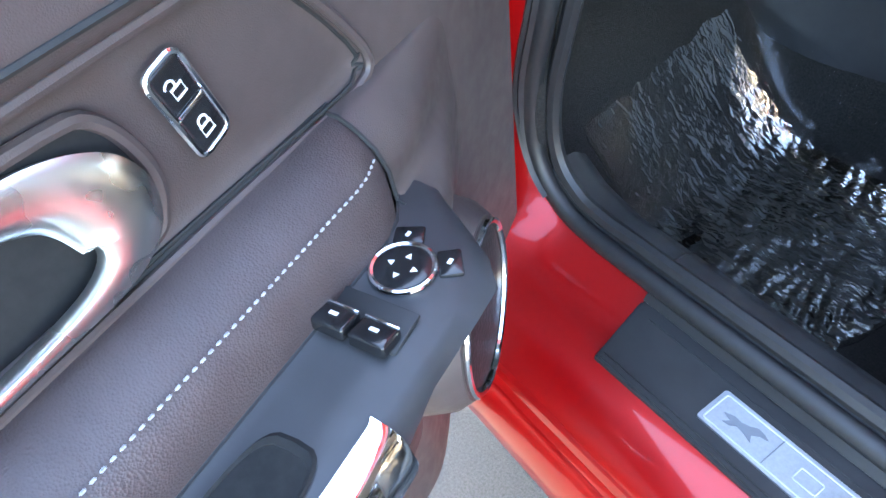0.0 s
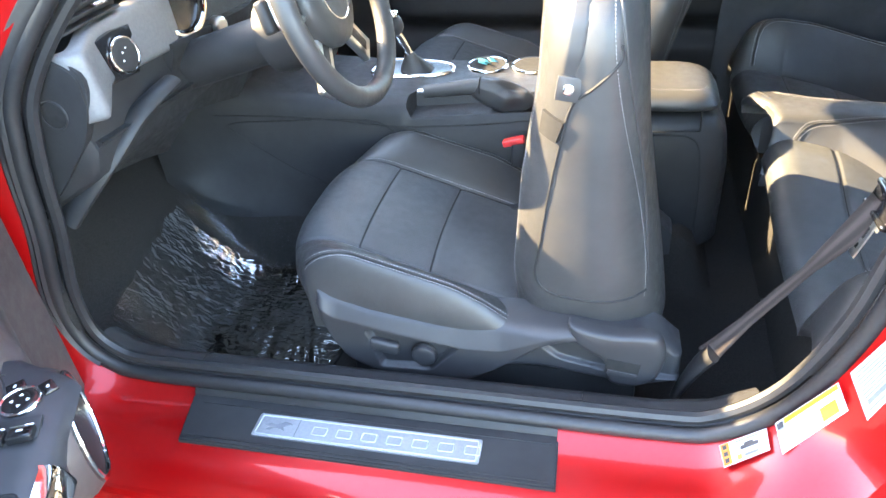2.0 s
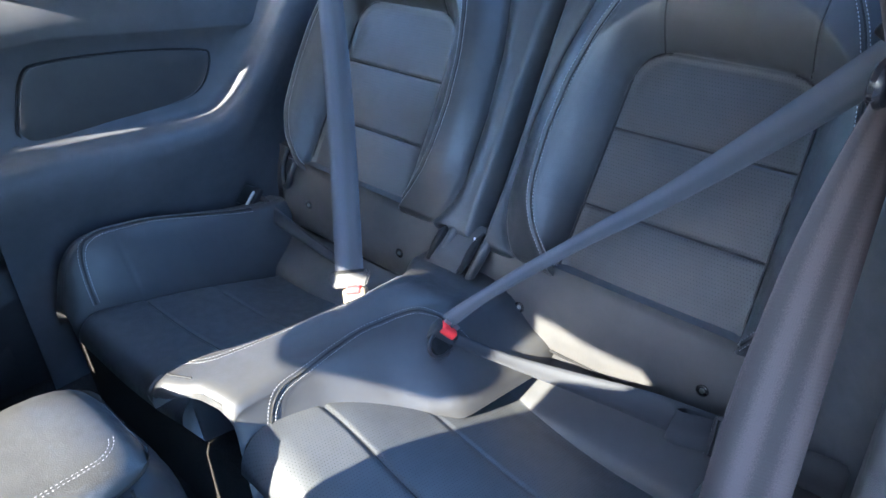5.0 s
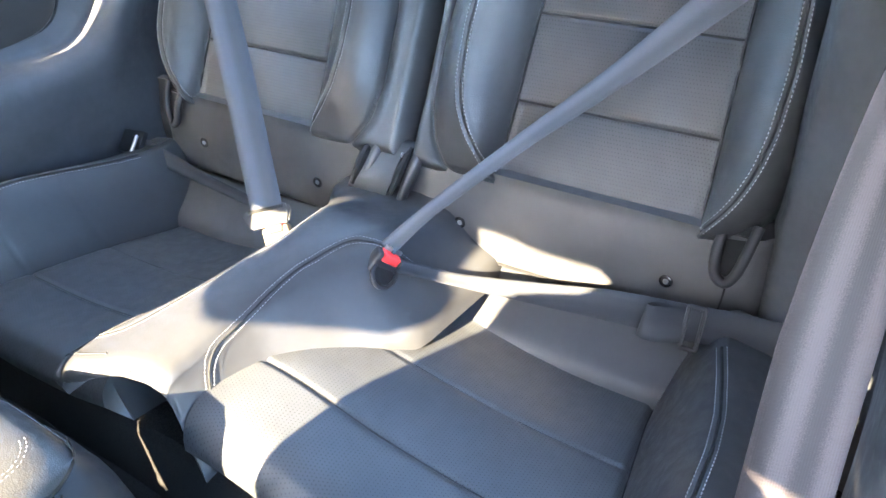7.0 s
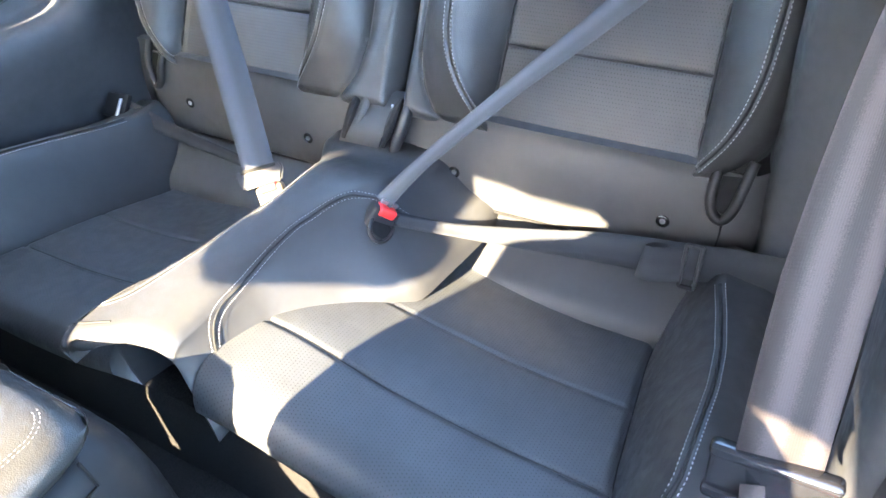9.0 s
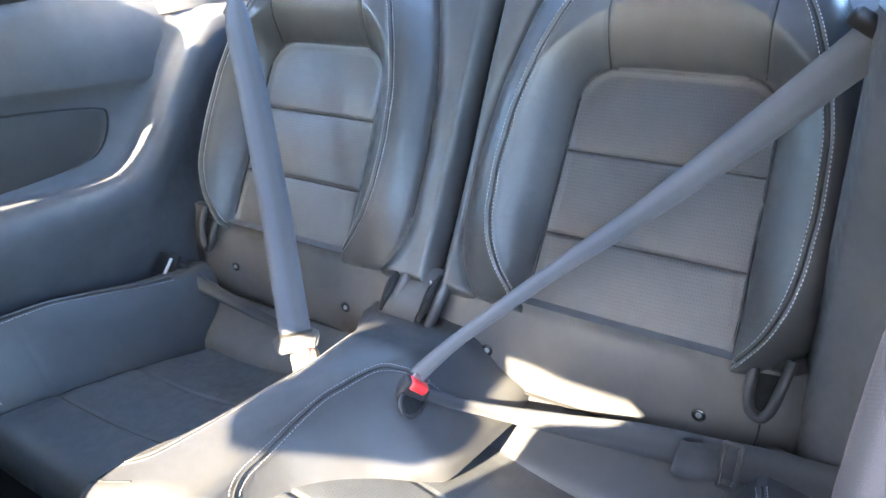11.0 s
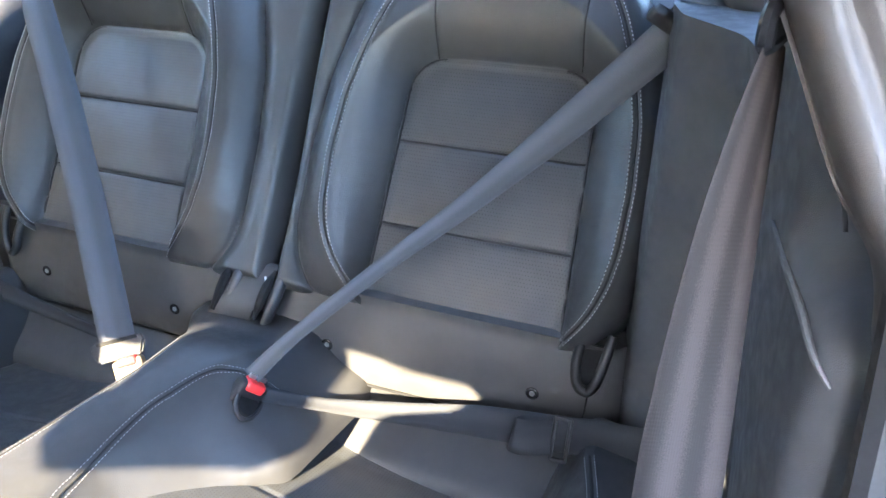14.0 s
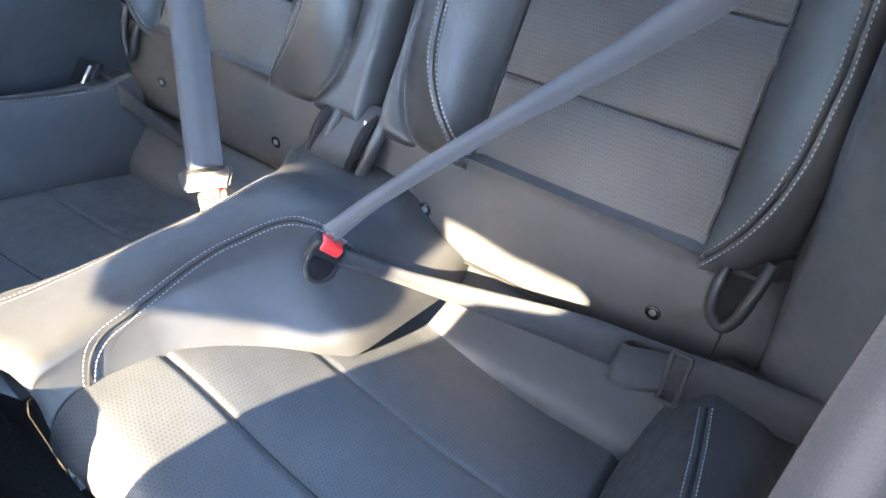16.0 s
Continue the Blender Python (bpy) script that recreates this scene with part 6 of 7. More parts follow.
part("duct_sleeve", b, PLASTIC, duct)
# Solid near-black disc gives the duct's inner shade by colour.
b = bmesh.new()
disc(b, rc + rax * 0.002, rax, 0.0265, 0.004, 28)
part("duct_mouth", b, SHADE_AND_TAG_BLACK, duct)


# ---- centre console ----
console = thing("centre_console", "charcoal centre console with shifter, cup holders and padded lid", "car console")


def con_half(x):
    return table(x, [(-0.75, 0.17), (-0.55, 0.155), (-0.3, 0.145), (0.1, 0.132), (0.20, 0.120), (0.36, 0.107), (0.41, 0.101), (0.44, 0.090), (0.46, 0.072), (0.475, 0.046)])


def con_top(x):
    return table(x, [(-0.75, 0.80), (-0.62, 0.745), (-0.45, 0.708), (-0.30, 0.702), (0.10, 0.700), (0.19, 0.698), (0.22, 0.672), (0.40, 0.668), (0.44, 0.655), (0.465, 0.62), (0.478, 0.54)])


b = bmesh.new()
rings = []
for x in [-0.78, -0.70, -0.62, -0.54, -0.46, -0.38, -0.30, -0.24, -0.2, -0.186, -0.176, -0.15, -0.1, -0.05, 0, 0.05, 0.075, 0.085, 0.1, 0.2, 0.3, 0.36, 0.385, 0.41, 0.425, 0.435, 0.445, 0.453, 0.46, 0.466, 0.471, 0.475]:
    h, t = con_half(x), con_top(x)
    low = 0.36
    k = min(0.03, (t - low) * 0.3)
    cutout = clamp((x + 0.186) / 0.010) * clamp((0.085 - x) / 0.010)      # the recess for the parking brake, open to the driver
    floor_at = lerp(0.667, 0.684, clamp((x + 0.18) / 0.25))
    near = [(lerp(a, c, cutout), lerp(d, e, cutout)) for (a, d), (c, e) in zip(((-h + 0.002, t - k), (-h + 0.010, t - k * 0.35), (-h + 0.03, t), (-h + 0.05, t)), ((-h + 0.001, floor_at - 0.006), (-h + 0.006, floor_at), (-h + 0.060, floor_at + 0.003), (-h + 0.068, t)))]
    rings.append([(x, 0.012 + y, z) for y, z in [(-h * 0.98, low), (-h, lerp(low, t, 0.6))] + near + [(0, t + 0.002), (h - 0.03, t), (h - 0.010, t - k * 0.35), (h - 0.002, t - k), (h, lerp(low, t, 0.6)), (h * 0.98, low)]])
loft(b, rings)
part("body", b, PLASTIC, console, sharp=40)
b = bmesh.new()
for pts in ([(-0.62, 0.672), (-0.40, 0.668), (-0.27, 0.655), (-0.18, 0.650), (-0.05, 0.656), (0.06, 0.666), (0.12, 0.672)],
            [(-0.207, 0.629), (-0.223, 0.645), (-0.25, 0.660), (-0.30, 0.665), (-0.447, 0.660), (-0.585, 0.651), (-0.56, 0.622), (-0.523, 0.590), (-0.42, 0.523), (-0.30, 0.47)], [(0.22, 0.640), (0.30, 0.640), (0.404, 0.639)], [(0.22, 0.632), (0.30, 0.632), (0.36, 0.631), (0.385, 0.627), (0.402, 0.614), (0.411, 0.59), (0.417, 0.55), (0.421, 0.48), (0.423, 0.38)], [(0.404, 0.68), (0.405, 0.66), (0.406, 0.639)]):
    tube(b, [(p.x, 0.012 - con_half(p.x) + 0.0004, p.y) for p in path([(x, z, 0) for x, z in pts], 6)], 0.0018, 6)
part("panel_seam", b, SEAM, console)
b = bmesh.new()
rings = []
for x, k in ((0.195, 0.90), (0.20, 0.97), (0.215, 1.0), (0.30, 1.0), (0.36, 1.0), (0.385, 0.985), (0.405, 0.95), (0.42, 0.90), (0.432, 0.82), (0.440, 0.70), (0.444, 0.55)):
    h = 0.104 * k
    e = 0.712 - (1 - k) * 0.09
    rings.append([(x, 0.012 + y, z) for y, z in ((-h + 0.004, 0.679), (-h, 0.689), (-h + 0.004, e - 0.010), (-h + 0.016, e - 0.001), (-h * 0.5, e + 0.003), (0, e + 0.004), (h * 0.5, e + 0.003), (h - 0.016, e - 0.001), (h - 0.004, e - 0.010), (h, 0.689), (h - 0.004, 0.679))])
loft(b, rings)
lid = part("lid", b, LEATHER, console, "black leather padded armrest lid", sharp=70)
lpts = [(x, 0.012 - 0.074, 0.7135) for x in [lerp(0.21, 0.385, k / 20) for k in range(21)]] + [(0.385 + 0.03 * math.sin(a), 0.012 - 0.046 - 0.028 * math.cos(a), 0.7130) for a in [k * 0.15 for k in range(1, 11)]]
stitch_row(lpts, lambda i: (0, 0, 1), lid, True, 0.0030, 0.0020, 0.0004, 0.0005, 0.0024)
# shifter plate, lever and boot
b = bmesh.new()
tube(b, path([(-0.285, 0.055 + 0.048, 0.706), (-0.30, 0.055, 0.706), (-0.285, 0.055 - 0.048, 0.706), (-0.17, 0.055 - 0.042, 0.705), (-0.125, 0.055 - 0.022, 0.705), (-0.118, 0.055, 0.705), (-0.125, 0.055 + 0.022, 0.705), (-0.17, 0.055 + 0.042, 0.705)], 6, True), 0.0045, 8, True)
part("shifter_ring", b, CHROME, console)
b = bmesh.new()
prism(b, [(p.x, p.y) for p in path([(-0.283, 0.10, 0), (-0.296, 0.055, 0), (-0.283, 0.01, 0), (-0.17, 0.017, 0), (-0.126, 0.04, 0), (-0.122, 0.055, 0), (-0.126, 0.07, 0), (-0.17, 0.093, 0)], 4, True)], lambda u, v, d: (u, v, d), 0.700, 0.7065)
part("shifter_plate", b, GLOSS_BLACK, console)
b = bmesh.new()
loft(b, [[(x + 0.036 * r * math.cos(a), y + 0.030 * r * math.sin(a), z) for a in [2 * math.pi * i / 16 for i in range(16)]] for x, y, z, r in ((-0.20, 0.05, 0.706, 1.1), (-0.205, 0.047, 0.722, 0.8), (-0.21, 0.043, 0.738, 0.45), (-0.213, 0.040, 0.75, 0.28))])
part("shifter_boot", b, LEATHER_FINE, console)
b = bmesh.new()
tube(b, [(-0.212, 0.040, 0.745), (-0.226, 0.026, 0.79), (-0.232, 0.02, 0.805)], 0.0085, 12)
lever = part("shifter_lever", b, CHROME, console)
b = bmesh.new()
tube(b, path([(-0.23, 0.022, 0.80), (-0.236, 0.017, 0.818), (-0.242, 0.012, 0.832)], 4), lambda t: 0.015 + 0.007 * math.sin(math.pi * t), 14)
part("knob", b, LEATHER_FINE, lever)
b = bmesh.new()
rbox(b, (-0.248, 0.012, 0.838), (0.052, 0.030, 0.014), 0.006, Euler((0, radians(-8), 0)).to_matrix(), 3)
part("knob_cap", b, CHROME, lever)
# cup holders
for x, y in ((-0.045, 0.085), (0.055, 0.085)):
    b = bmesh.new()
    ring(b, (x, y, 0.704), (0, 0, 1), 0.043, 0.0045, 40)
    cr = part("cup_ring", b, CHROME, console)
    # Shallow near-black disc stands for the shade down in the cup holder.
    b = bmesh.new()
    loft(b, [[(x + r * math.cos(a), y + r * math.sin(a), z) for a in [2 * math.pi * i / 28 for i in range(28)]] for r, z in ((0.041, 0.7055), (0.0405, 0.7075), (0.035, 0.7071))])
    part("cup_well", b, SHADE_AND_TAG_BLACK, cr)
b = bmesh.new()
for k, (x, y, a) in enumerate(((-0.055, 0.08, 10), (-0.035, 0.09, 60), (-0.045, 0.075, 110))):
    rbox(b, (x, y, 0.714), (0.022, 0.014, 0.002), 0.0008, Euler((radians(25), radians(20), radians(a))).to_matrix())
part("film_scrap", b, TEAL_FILM, console, "crumpled teal protective film in the cup holder")
# parking brake in its recess
brake = thing("parking_brake", "black leather parking brake lever with wrinkled boot in its console recess", "brake lever")
b = bmesh.new()
tube(b, path([(-0.147, -0.098, 0.716), (-0.10, -0.098, 0.722), (-0.06, -0.097, 0.727), (-0.028, -0.096, 0.729)], 5), lambda t: 0.0130 + 0.0045 * t, 16)
part("grip", b, LEATHER_FINE, brake)
b = bmesh.new()
tube(b, [(-0.162, -0.098, 0.7155), (-0.156, -0.098, 0.716), (-0.143, -0.098, 0.717)], 0.0055, 12)
part("button", b, CHROME, brake)
b = bmesh.new()
rings = []
for k in range(25):
    f = k / 24
    row = []
    for i in range(40):
        a = 2 * math.pi * i / 40
        fold = 0.16 * math.sin(3 * a + 8 * f) * math.sin(math.pi * f) + 0.22 * noise.noise(Vector((math.cos(a) * 1.6, math.sin(a) * 1.6, f * 5))) * math.sin(math.pi * clamp(f, 0, 1)) ** 0.5
        r = table(f, [(0, 0.0175), (0.25, 0.020), (0.6, 0.0215), (0.85, 0.020), (1, 0.010)]) * (1 + fold)
        skirt = -0.022 * max(0.0, -math.sin(a)) * math.sin(math.pi * f)
        row.append((lerp(-0.033, 0.078, f) - 0.018 * max(0.0, -math.sin(a)) * (1 - f), -0.097 + r * math.cos(a), lerp(0.729, 0.700, f ** 1.2) + r * math.sin(a) + skirt))
    rings.append(row)
loft(b, rings)
part("boot", b, LEATHER_FINE, brake, "wrinkled leather boot", sharp=70)
b = bmesh.new()
tube(b, [(-0.030, -0.097 + 0.0182 * math.cos(a), 0.729 + 0.0182 * math.sin(a)) for a in [2 * math.pi * i / 24 for i in range(24)]], 0.0016, 6, True)
part("boot_seam", b, SEAM, brake)
buckle = thing("belt_buckle", "black front seat belt buckle with red button", "belt buckle", "seat belt buckles")
b = bmesh.new()
rbox(b, (0.055, -0.163, 0.615), (0.03, 0.022, 0.055), 0.006)
part("housing", b, PLASTIC, buckle)
b = bmesh.new()
rbox(b, (0.045, -0.163, 0.642), (0.045, 0.020, 0.014), 0.004, Euler((0, radians(-15), 0)).to_matrix())
part("release_button", b, RED_PLASTIC, buckle)


# ---- dashboard and steering wheel ----
dash = thing("dashboard", "dark grey dashboard with silver trim and round air vents", "dashboard")
b = bmesh.new()
dp = [(-1.10, 0.95), (-0.80, 1.005), (-0.62, 1.015), (-0.53, 0.995), (-0.510, 0.985), (-0.500, 0.90), (-0.485, 0.855), (-0.50, 0.81), (-0.58, 0.76), (-0.75, 0.70), (-1.10, 0.68)]
rings = []
for y in (-0.668, -0.66, -0.5, -0.3, 0.0, 0.3, 0.6, 0.66):
    k = 0.02 if y in (-0.668,) else 0.0
    rings.append([(x - k * 0.5, y, lerp(z, 0.85, k)) for x, z in dp])
loft(b, rings)
part("body", b, PLASTIC, dash, sharp=50)
b = bmesh.new()
cap = path([(-0.63, 1.01, 0), (-0.56, 1.006, 0), (-0.49, 0.998, 0), (-0.458, 0.965, 0), (-0.475, 0.90, 0), (-0.51, 0.85, 0), (-0.595, 0.765, 0), (-0.66, 0.76, 0), (-0.68, 0.88, 0)], 4, True)
prism(b, [(p.x, p.y) for p in cap], lambda u, v, d: (u, d, v), -0.660, -0.676)
bmesh.ops.bevel(b, geom=[e for e in b.edges if all(v.co.y < -0.675 for v in e.verts)], offset=0.005, segments=2, affect="EDGES")
endcap = part("end_cap", b, PLASTIC, dash)
b = bmesh.new()
disc(b, (-0.520, -0.672, 0.918), (0, -1, 0), 0.0195, 0.0052, 28)
part("end_plug", b, SHADE_AND_TAG_BLACK, endcap)
b = bmesh.new()
ring(b, (-0.520, -0.676, 0.918), (0, -1, 0), 0.0205, 0.0016, 32)
part("plug_rim", b, PLASTIC, endcap)


def dash_face(y, z):
    return Vector((-0.487 + 0.035 * ease((-0.56 - y) / 0.1) - (z - 0.90) * 0.12 - 0.03 * ease((y + 0.42) / 0.12), y, z))


b = bmesh.new()
lo_rows = [(-0.672, 0.905), (-0.655, 0.905), (-0.63, 0.921), (-0.60, 0.929), (-0.52, 0.924), (-0.42, 0.917), (-0.38, 0.906), (-0.33, 0.908), (-0.275, 0.935)]
hi_rows = [(-0.672, 1.0), (-0.62, 1.005), (-0.50, 1.008), (-0.40, 1.008), (-0.30, 0.995), (-0.275, 0.975)]


def trim_at(u, v, d):
    y = lerp(-0.672, -0.275, u)
    z = lerp(table(y, lo_rows), table(y, hi_rows), v)
    r = 1 - math.sqrt(max(0.0, 1 - max(abs(2 * v - 1) - 0.7, 0) ** 2 / 0.09))
    return dash_face(y, z) + Vector((d - 0.008 * r - 0.02 * ease((-0.655 - y) / 0.02), 0, 0))


shell(b, 70, 30, lambda u, v: trim_at(u, v, 0.008), lambda u, v: trim_at(u, v, -0.012))
part("silver_trim", b, SILVER_PAINT, dash, "satin silver trim panel", sharp=45)
b = bmesh.new()
poly = [(-0.062, 0.030), (0.0, 0.037), (0.052, 0.037), (0.060, 0.0), (0.044, -0.035), (-0.056, -0.031), (-0.066, 0.0)]
prism(b, poly, lambda u, v, d: dash_face(-0.556, 0.957) + Vector((d + u * -0.10, u, v - u * 0.10)), 0.004, 0.0115)
lsw = part("light_switch", b, GLOSS_BLACK, dash)
b = bmesh.new()
c = dash_face(-0.550, 0.957) + Vector((0.010, 0, 0))
disc(b, c, (1, -0.15, 0.15), 0.025, 0.014, 32)
part("knob", b, PLASTIC, lsw)
b = bmesh.new()
ring(b, c + Vector((0.010, 0, 0.001)), (1, -0.15, 0.15), 0.0255, 0.0022, 36)
part("knob_ring", b, CHROME, lsw)
for a in (40, 90, 140, 200, 320):
    b = bmesh.new()
    disc(b, c + Vector((0.0135, 0.012 * math.cos(radians(a)), 0.012 * math.sin(radians(a)))), (1, -0.15, 0.15), 0.0014, 0.001, 8)
    part("symbol", b, PRINT_WHITE, lsw)
# upper air vent slats
for k in range(4):
    b = bmesh.new()
    rbox(b, (-0.512 - 0.004 * k, -0.57, 1.014 + 0.011 * k), (0.03, 0.15, 0.004), 0.001)
    part("vent_slat", b, PLASTIC, dash)
b = bmesh.new()
rbox(b, (-0.540, -0.57, 1.034), (0.05, 0.19, 0.062), 0.012)
part("vent_box", b, PLASTIC, dash)
b = bmesh.new()
rbox(b, (-0.50, -0.535, 1.03), (0.012, 0.03, 0.006), 0.002)
part("vent_tab", b, CHROME, dash)
# knee panel with its bin
b = bmesh.new()
shell(b, 16, 12, lambda u, v: (lerp(-0.475, -0.66, v) + 0.04 * u * v, lerp(-0.655, -0.33, u), lerp(0.868, 0.70, v) - 0.02 * u + 0.02 * math.sin(math.pi * u) * v),
      lambda u, v: (lerp(-0.50, -0.70, v) + 0.04 * u * v, lerp(-0.655, -0.33, u), lerp(0.868, 0.71, v) - 0.02 * u))
knee = part("knee_panel", b, PLASTIC, dash)
b = bmesh.new()
tube(b, path([(0.006 - 0.475 - 1.1 * (0.868 - z), y, z) for y, z in ((-0.430, 0.855), (-0.452, 0.826), (-0.52, 0.806), (-0.583, 0.800), (-0.575, 0.824), (-0.50, 0.850))], 5, True), 0.0020, 6, True)
part("bin_seam", b, SEAM, knee)
b = bmesh.new()
tube(b, path([(-0.466, -0.470, 0.886), (-0.472, -0.520, 0.878), (-0.484, -0.565, 0.862), (-0.506, -0.610, 0.826), (-0.546, -0.645, 0.778), (-0.584, -0.660, 0.735)], 6), lambda t: 0.018 + 0.006 * t, 14, False, 0.6)
part("knee_rib", b, PLASTIC, knee, "curved raised rib of the knee panel")
# instrument hood ring and steering column
GAUGE_Y = -0.345
b = bmesh.new()
ring(b, (-0.500, GAUGE_Y, 0.990), (1, -0.1, 0.2), 0.070, 0.006, 40)
part("gauge_ring", b, CHROME, dash)
b = bmesh.new()
disc(b, (-0.525, GAUGE_Y, 0.987), (1, -0.1, 0.2), 0.068, 0.022, 36)
part("gauge_face", b, GLOSS_BLACK, dash)
b = bmesh.new()
rbox(b, (-0.56, -0.24, 1.03), (0.14, 0.42, 0.05), 0.02, None, 3)
part("gauge_hood", b, PLASTIC, dash)
b = bmesh.new()
tube(b, path([(-0.52, -0.36, 0.862), (-0.42, -0.36, 0.892), (-0.335, -0.36, 0.918), (-0.325, -0.36, 0.921), (-0.27, -0.36, 0.938), (-0.245, -0.36, 0.946)], 4), lambda t: 0.042 + 0.024 * ease((t - 0.50) / 0.12), 24, False, 0.95)
part("steering_column", b, PLASTIC, dash)
b = bmesh.new()
shell(b, 24, 20, lambda u, v: (lerp(-0.478, -0.545, v ** 1.4) - 0.02 * ease((u - 0.7) / 0.3), lerp(-0.425, -0.06, u), lerp(lerp(0.930, 0.90, u), lerp(0.792, 0.695, u), v)),
      lambda u, v: (lerp(-0.51, -0.58, v), lerp(-0.425, -0.06, u), lerp(lerp(0.930, 0.90, u), lerp(0.797, 0.700, u), v)))
lower = part("lower_panel", b, PLASTIC, dash, "dark plastic panel under the steering column", sharp=60)
for (y, z), r, mt in (((-0.272, 0.912), 0.016, SATIN), ((-0.232, 0.864), 0.014, PLASTIC)):
    b = bmesh.new()
    disc(b, (-0.482, y, z), (0.96, -0.25, 0.05), r, 0.018, 24)
    part("round_knob", b, mt, lower)

wheel = thing("steering_wheel", "black leather steering wheel with silver spokes", "steering wheel")
WN = Vector((0.952, 0.0, 0.305)).normalized()
WS = Vector((0, 1, 0))
WD = WN.cross(WS)
if WD.z > 0:
    WD = -WD
WC = Vector((-0.209, -0.360, 0.996))


def wheel_at(a, r, off=0.0):
    return WC + (WS * math.cos(a) + WD * math.sin(a)) * r + WN * off


b = bmesh.new()
tube(b, [wheel_at(2 * math.pi * i / 64, 0.172) for i in range(64)], 0.0168, 16, True)
rim = part("rim", b, LEATHER_FINE, wheel)
for a0, a1 in ((-0.55, 0.45), (math.pi - 0.45, math.pi + 0.55)):
    b = bmesh.new()
    dashes(b, [wheel_at(lerp(a0, a1, k / 40), 0.160, 0.002) for k in range(41)], lambda i: WN - (WS * math.cos(lerp(a0, a1, i / 40)) + WD * math.sin(lerp(a0, a1, i / 40))) * 1.5, 0.003, 0.003, 0.0012, 0, 0.001)
    part("rim_stitching", b, THREAD, rim, "grey rim stitching", done=True)
b = bmesh.new()
rings = []
for r, o in ((0.062, -0.030), (0.078, -0.010), (0.0845, 0.008), (0.085, 0.018), (0.080, 0.028), (0.068, 0.035), (0.050, 0.0385), (0.02, 0.040)):
    rings.append([wheel_at(2 * math.pi * i / 40, r, o - 0.040) for i in range(40)])
loft(b, rings)
hub = part("hub", b, LEATHER_FINE, wheel)
b = bmesh.new()
ring(b, WC - WN * 0.0015, WN, 0.045, 0.0016, 48)
part("badge_ring", b, CHROME, hub)
b = bmesh.new()
prism(b, [(u * 1.0, v * 1.0) for u, v in shape], lambda u, v, d: WC + WS * u - WD * v + WN * d, -0.003, 0.0015)
part("emblem", b, CHROME, hub)
BACK = WN * -0.040
for a in (-0.12, math.pi + 0.12):
    w = 0.030
    b = bmesh.new()
    d = WS * math.cos(a) + WD * math.sin(a)
    rbox(b, WC + BACK + d * 0.112, (0.115, w * 1.6, 0.018), 0.006, Matrix((d, WN.cross(d), WN)).transposed(), 3)
    sp = part("spoke", b, PLASTIC, wheel)
    b = bmesh.new()
    rbox(b, WC + BACK + d * 0.112 + WN * 0.010, (0.075, w * 1.1, 0.008), 0.003, Matrix((d, WN.cross(d), WN)).transposed())
    part("button_pad", b, GLOSS_BLACK, sp)
    side = WN.cross(d)
    b = bmesh.new()
    tube(b, [WC + BACK + d * (0.112 + q) + side * p + WN * 0.011 for q, p in round_poly(0.040, w * 0.72, 0.010)], 0.0062, 8, True)
    part("spoke_bezel", b, SATIN, sp, "satin silver bezel round the wheel buttons")
    for q in (-0.02, 0.004, 0.026):
        b = bmesh.new()
        rbox(b, WC + BACK + d * (0.112 + q) + WN * 0.0145, (0.017, w * 0.7, 0.004), 0.0015, Matrix((d, WN.cross(d), WN)).transposed())
        part("wheel_button", b, PLASTIC, sp)
for a in (math.pi / 2 - 0.66, math.pi / 2 + 0.66):
    b = bmesh.new()
    d = WS * math.cos(a) + WD * math.sin(a)
    rbox(b, WC + BACK + d * 0.118 + WN * 0.004, (0.098, 0.046, 0.014), 0.005, Matrix((d, WN.cross(d), WN)).transposed(), 3)
    sp = part("silver_spoke", b, SATIN, wheel, "bright silver lower spoke")
    b = bmesh.new()
    rbox(b, WC + BACK + d * 0.116 + WN * 0.0095, (0.070, 0.020, 0.005), 0.002, Matrix((d, WN.cross(d), WN)).transposed(), 2)
    part("spoke_inlay", b, PLASTIC, sp)


# ---- seat belts ----
def belt_line(pts, faces, width, parent, mat, n=8, name="webbing"):
    """Webbing through points; faces gives the way its flat side looks at each of them."""
    p = path(pts, n)
    k = len(pts) - 1
    s, ww = [], []
    for i in range(len(p)):
        f = i / (len(p) - 1) * k
        a = min(int(f), k - 1)
        face = Vector(faces[a]).lerp(Vector(faces[a + 1]), f - a)
        t = p[min(i + 1, len(p) - 1)] - p[max(i - 1, 0)]
        s.append(t.cross(face).normalized())
        ww.append(lerp(width[a], width[a + 1], f - a) if isinstance(width, list) else width)
    return ribbon(name, p, s, ww, mat, parent)


def belt(label, group="seat belts"):
    return thing("seat_belt", label, "seat belt", group)


fb = belt("warm grey front seat belt hanging slack from the door post")
belt_line([(0.668, -0.612, 1.135), (0.64, -0.607, 1.05), (0.605, -0.607, 0.93), (0.565, -0.612, 0.805)],
          [(-0.20, -0.95, 0.15), (-0.5, -0.72, 0.45), (-0.74, -0.34, 0.55), (-0.86, -0.12, 0.45)], [0.040, 0.046, 0.048, 0.048], fb, BELT_FRONT)
belt_line([(0.562, -0.612, 0.80), (0.50, -0.605, 0.69), (0.44, -0.597, 0.585), (0.395, -0.592, 0.505)],
          [(-0.6, -0.6, 0.5), (-0.2, -0.95, 0.1), (-0.35, -0.85, 0.35), (-0.5, -0.75, 0.4)], [0.042, 0.016, 0.018, 0.034], fb, BELT_FRONT)
b = bmesh.new()
t_up = Vector((0.31, 0.03, 0.95)).normalized()
t_side = Vector((0.05, -0.99, 0.10))
t_side = (t_side - t_up * t_side.dot(t_up)).normalized()
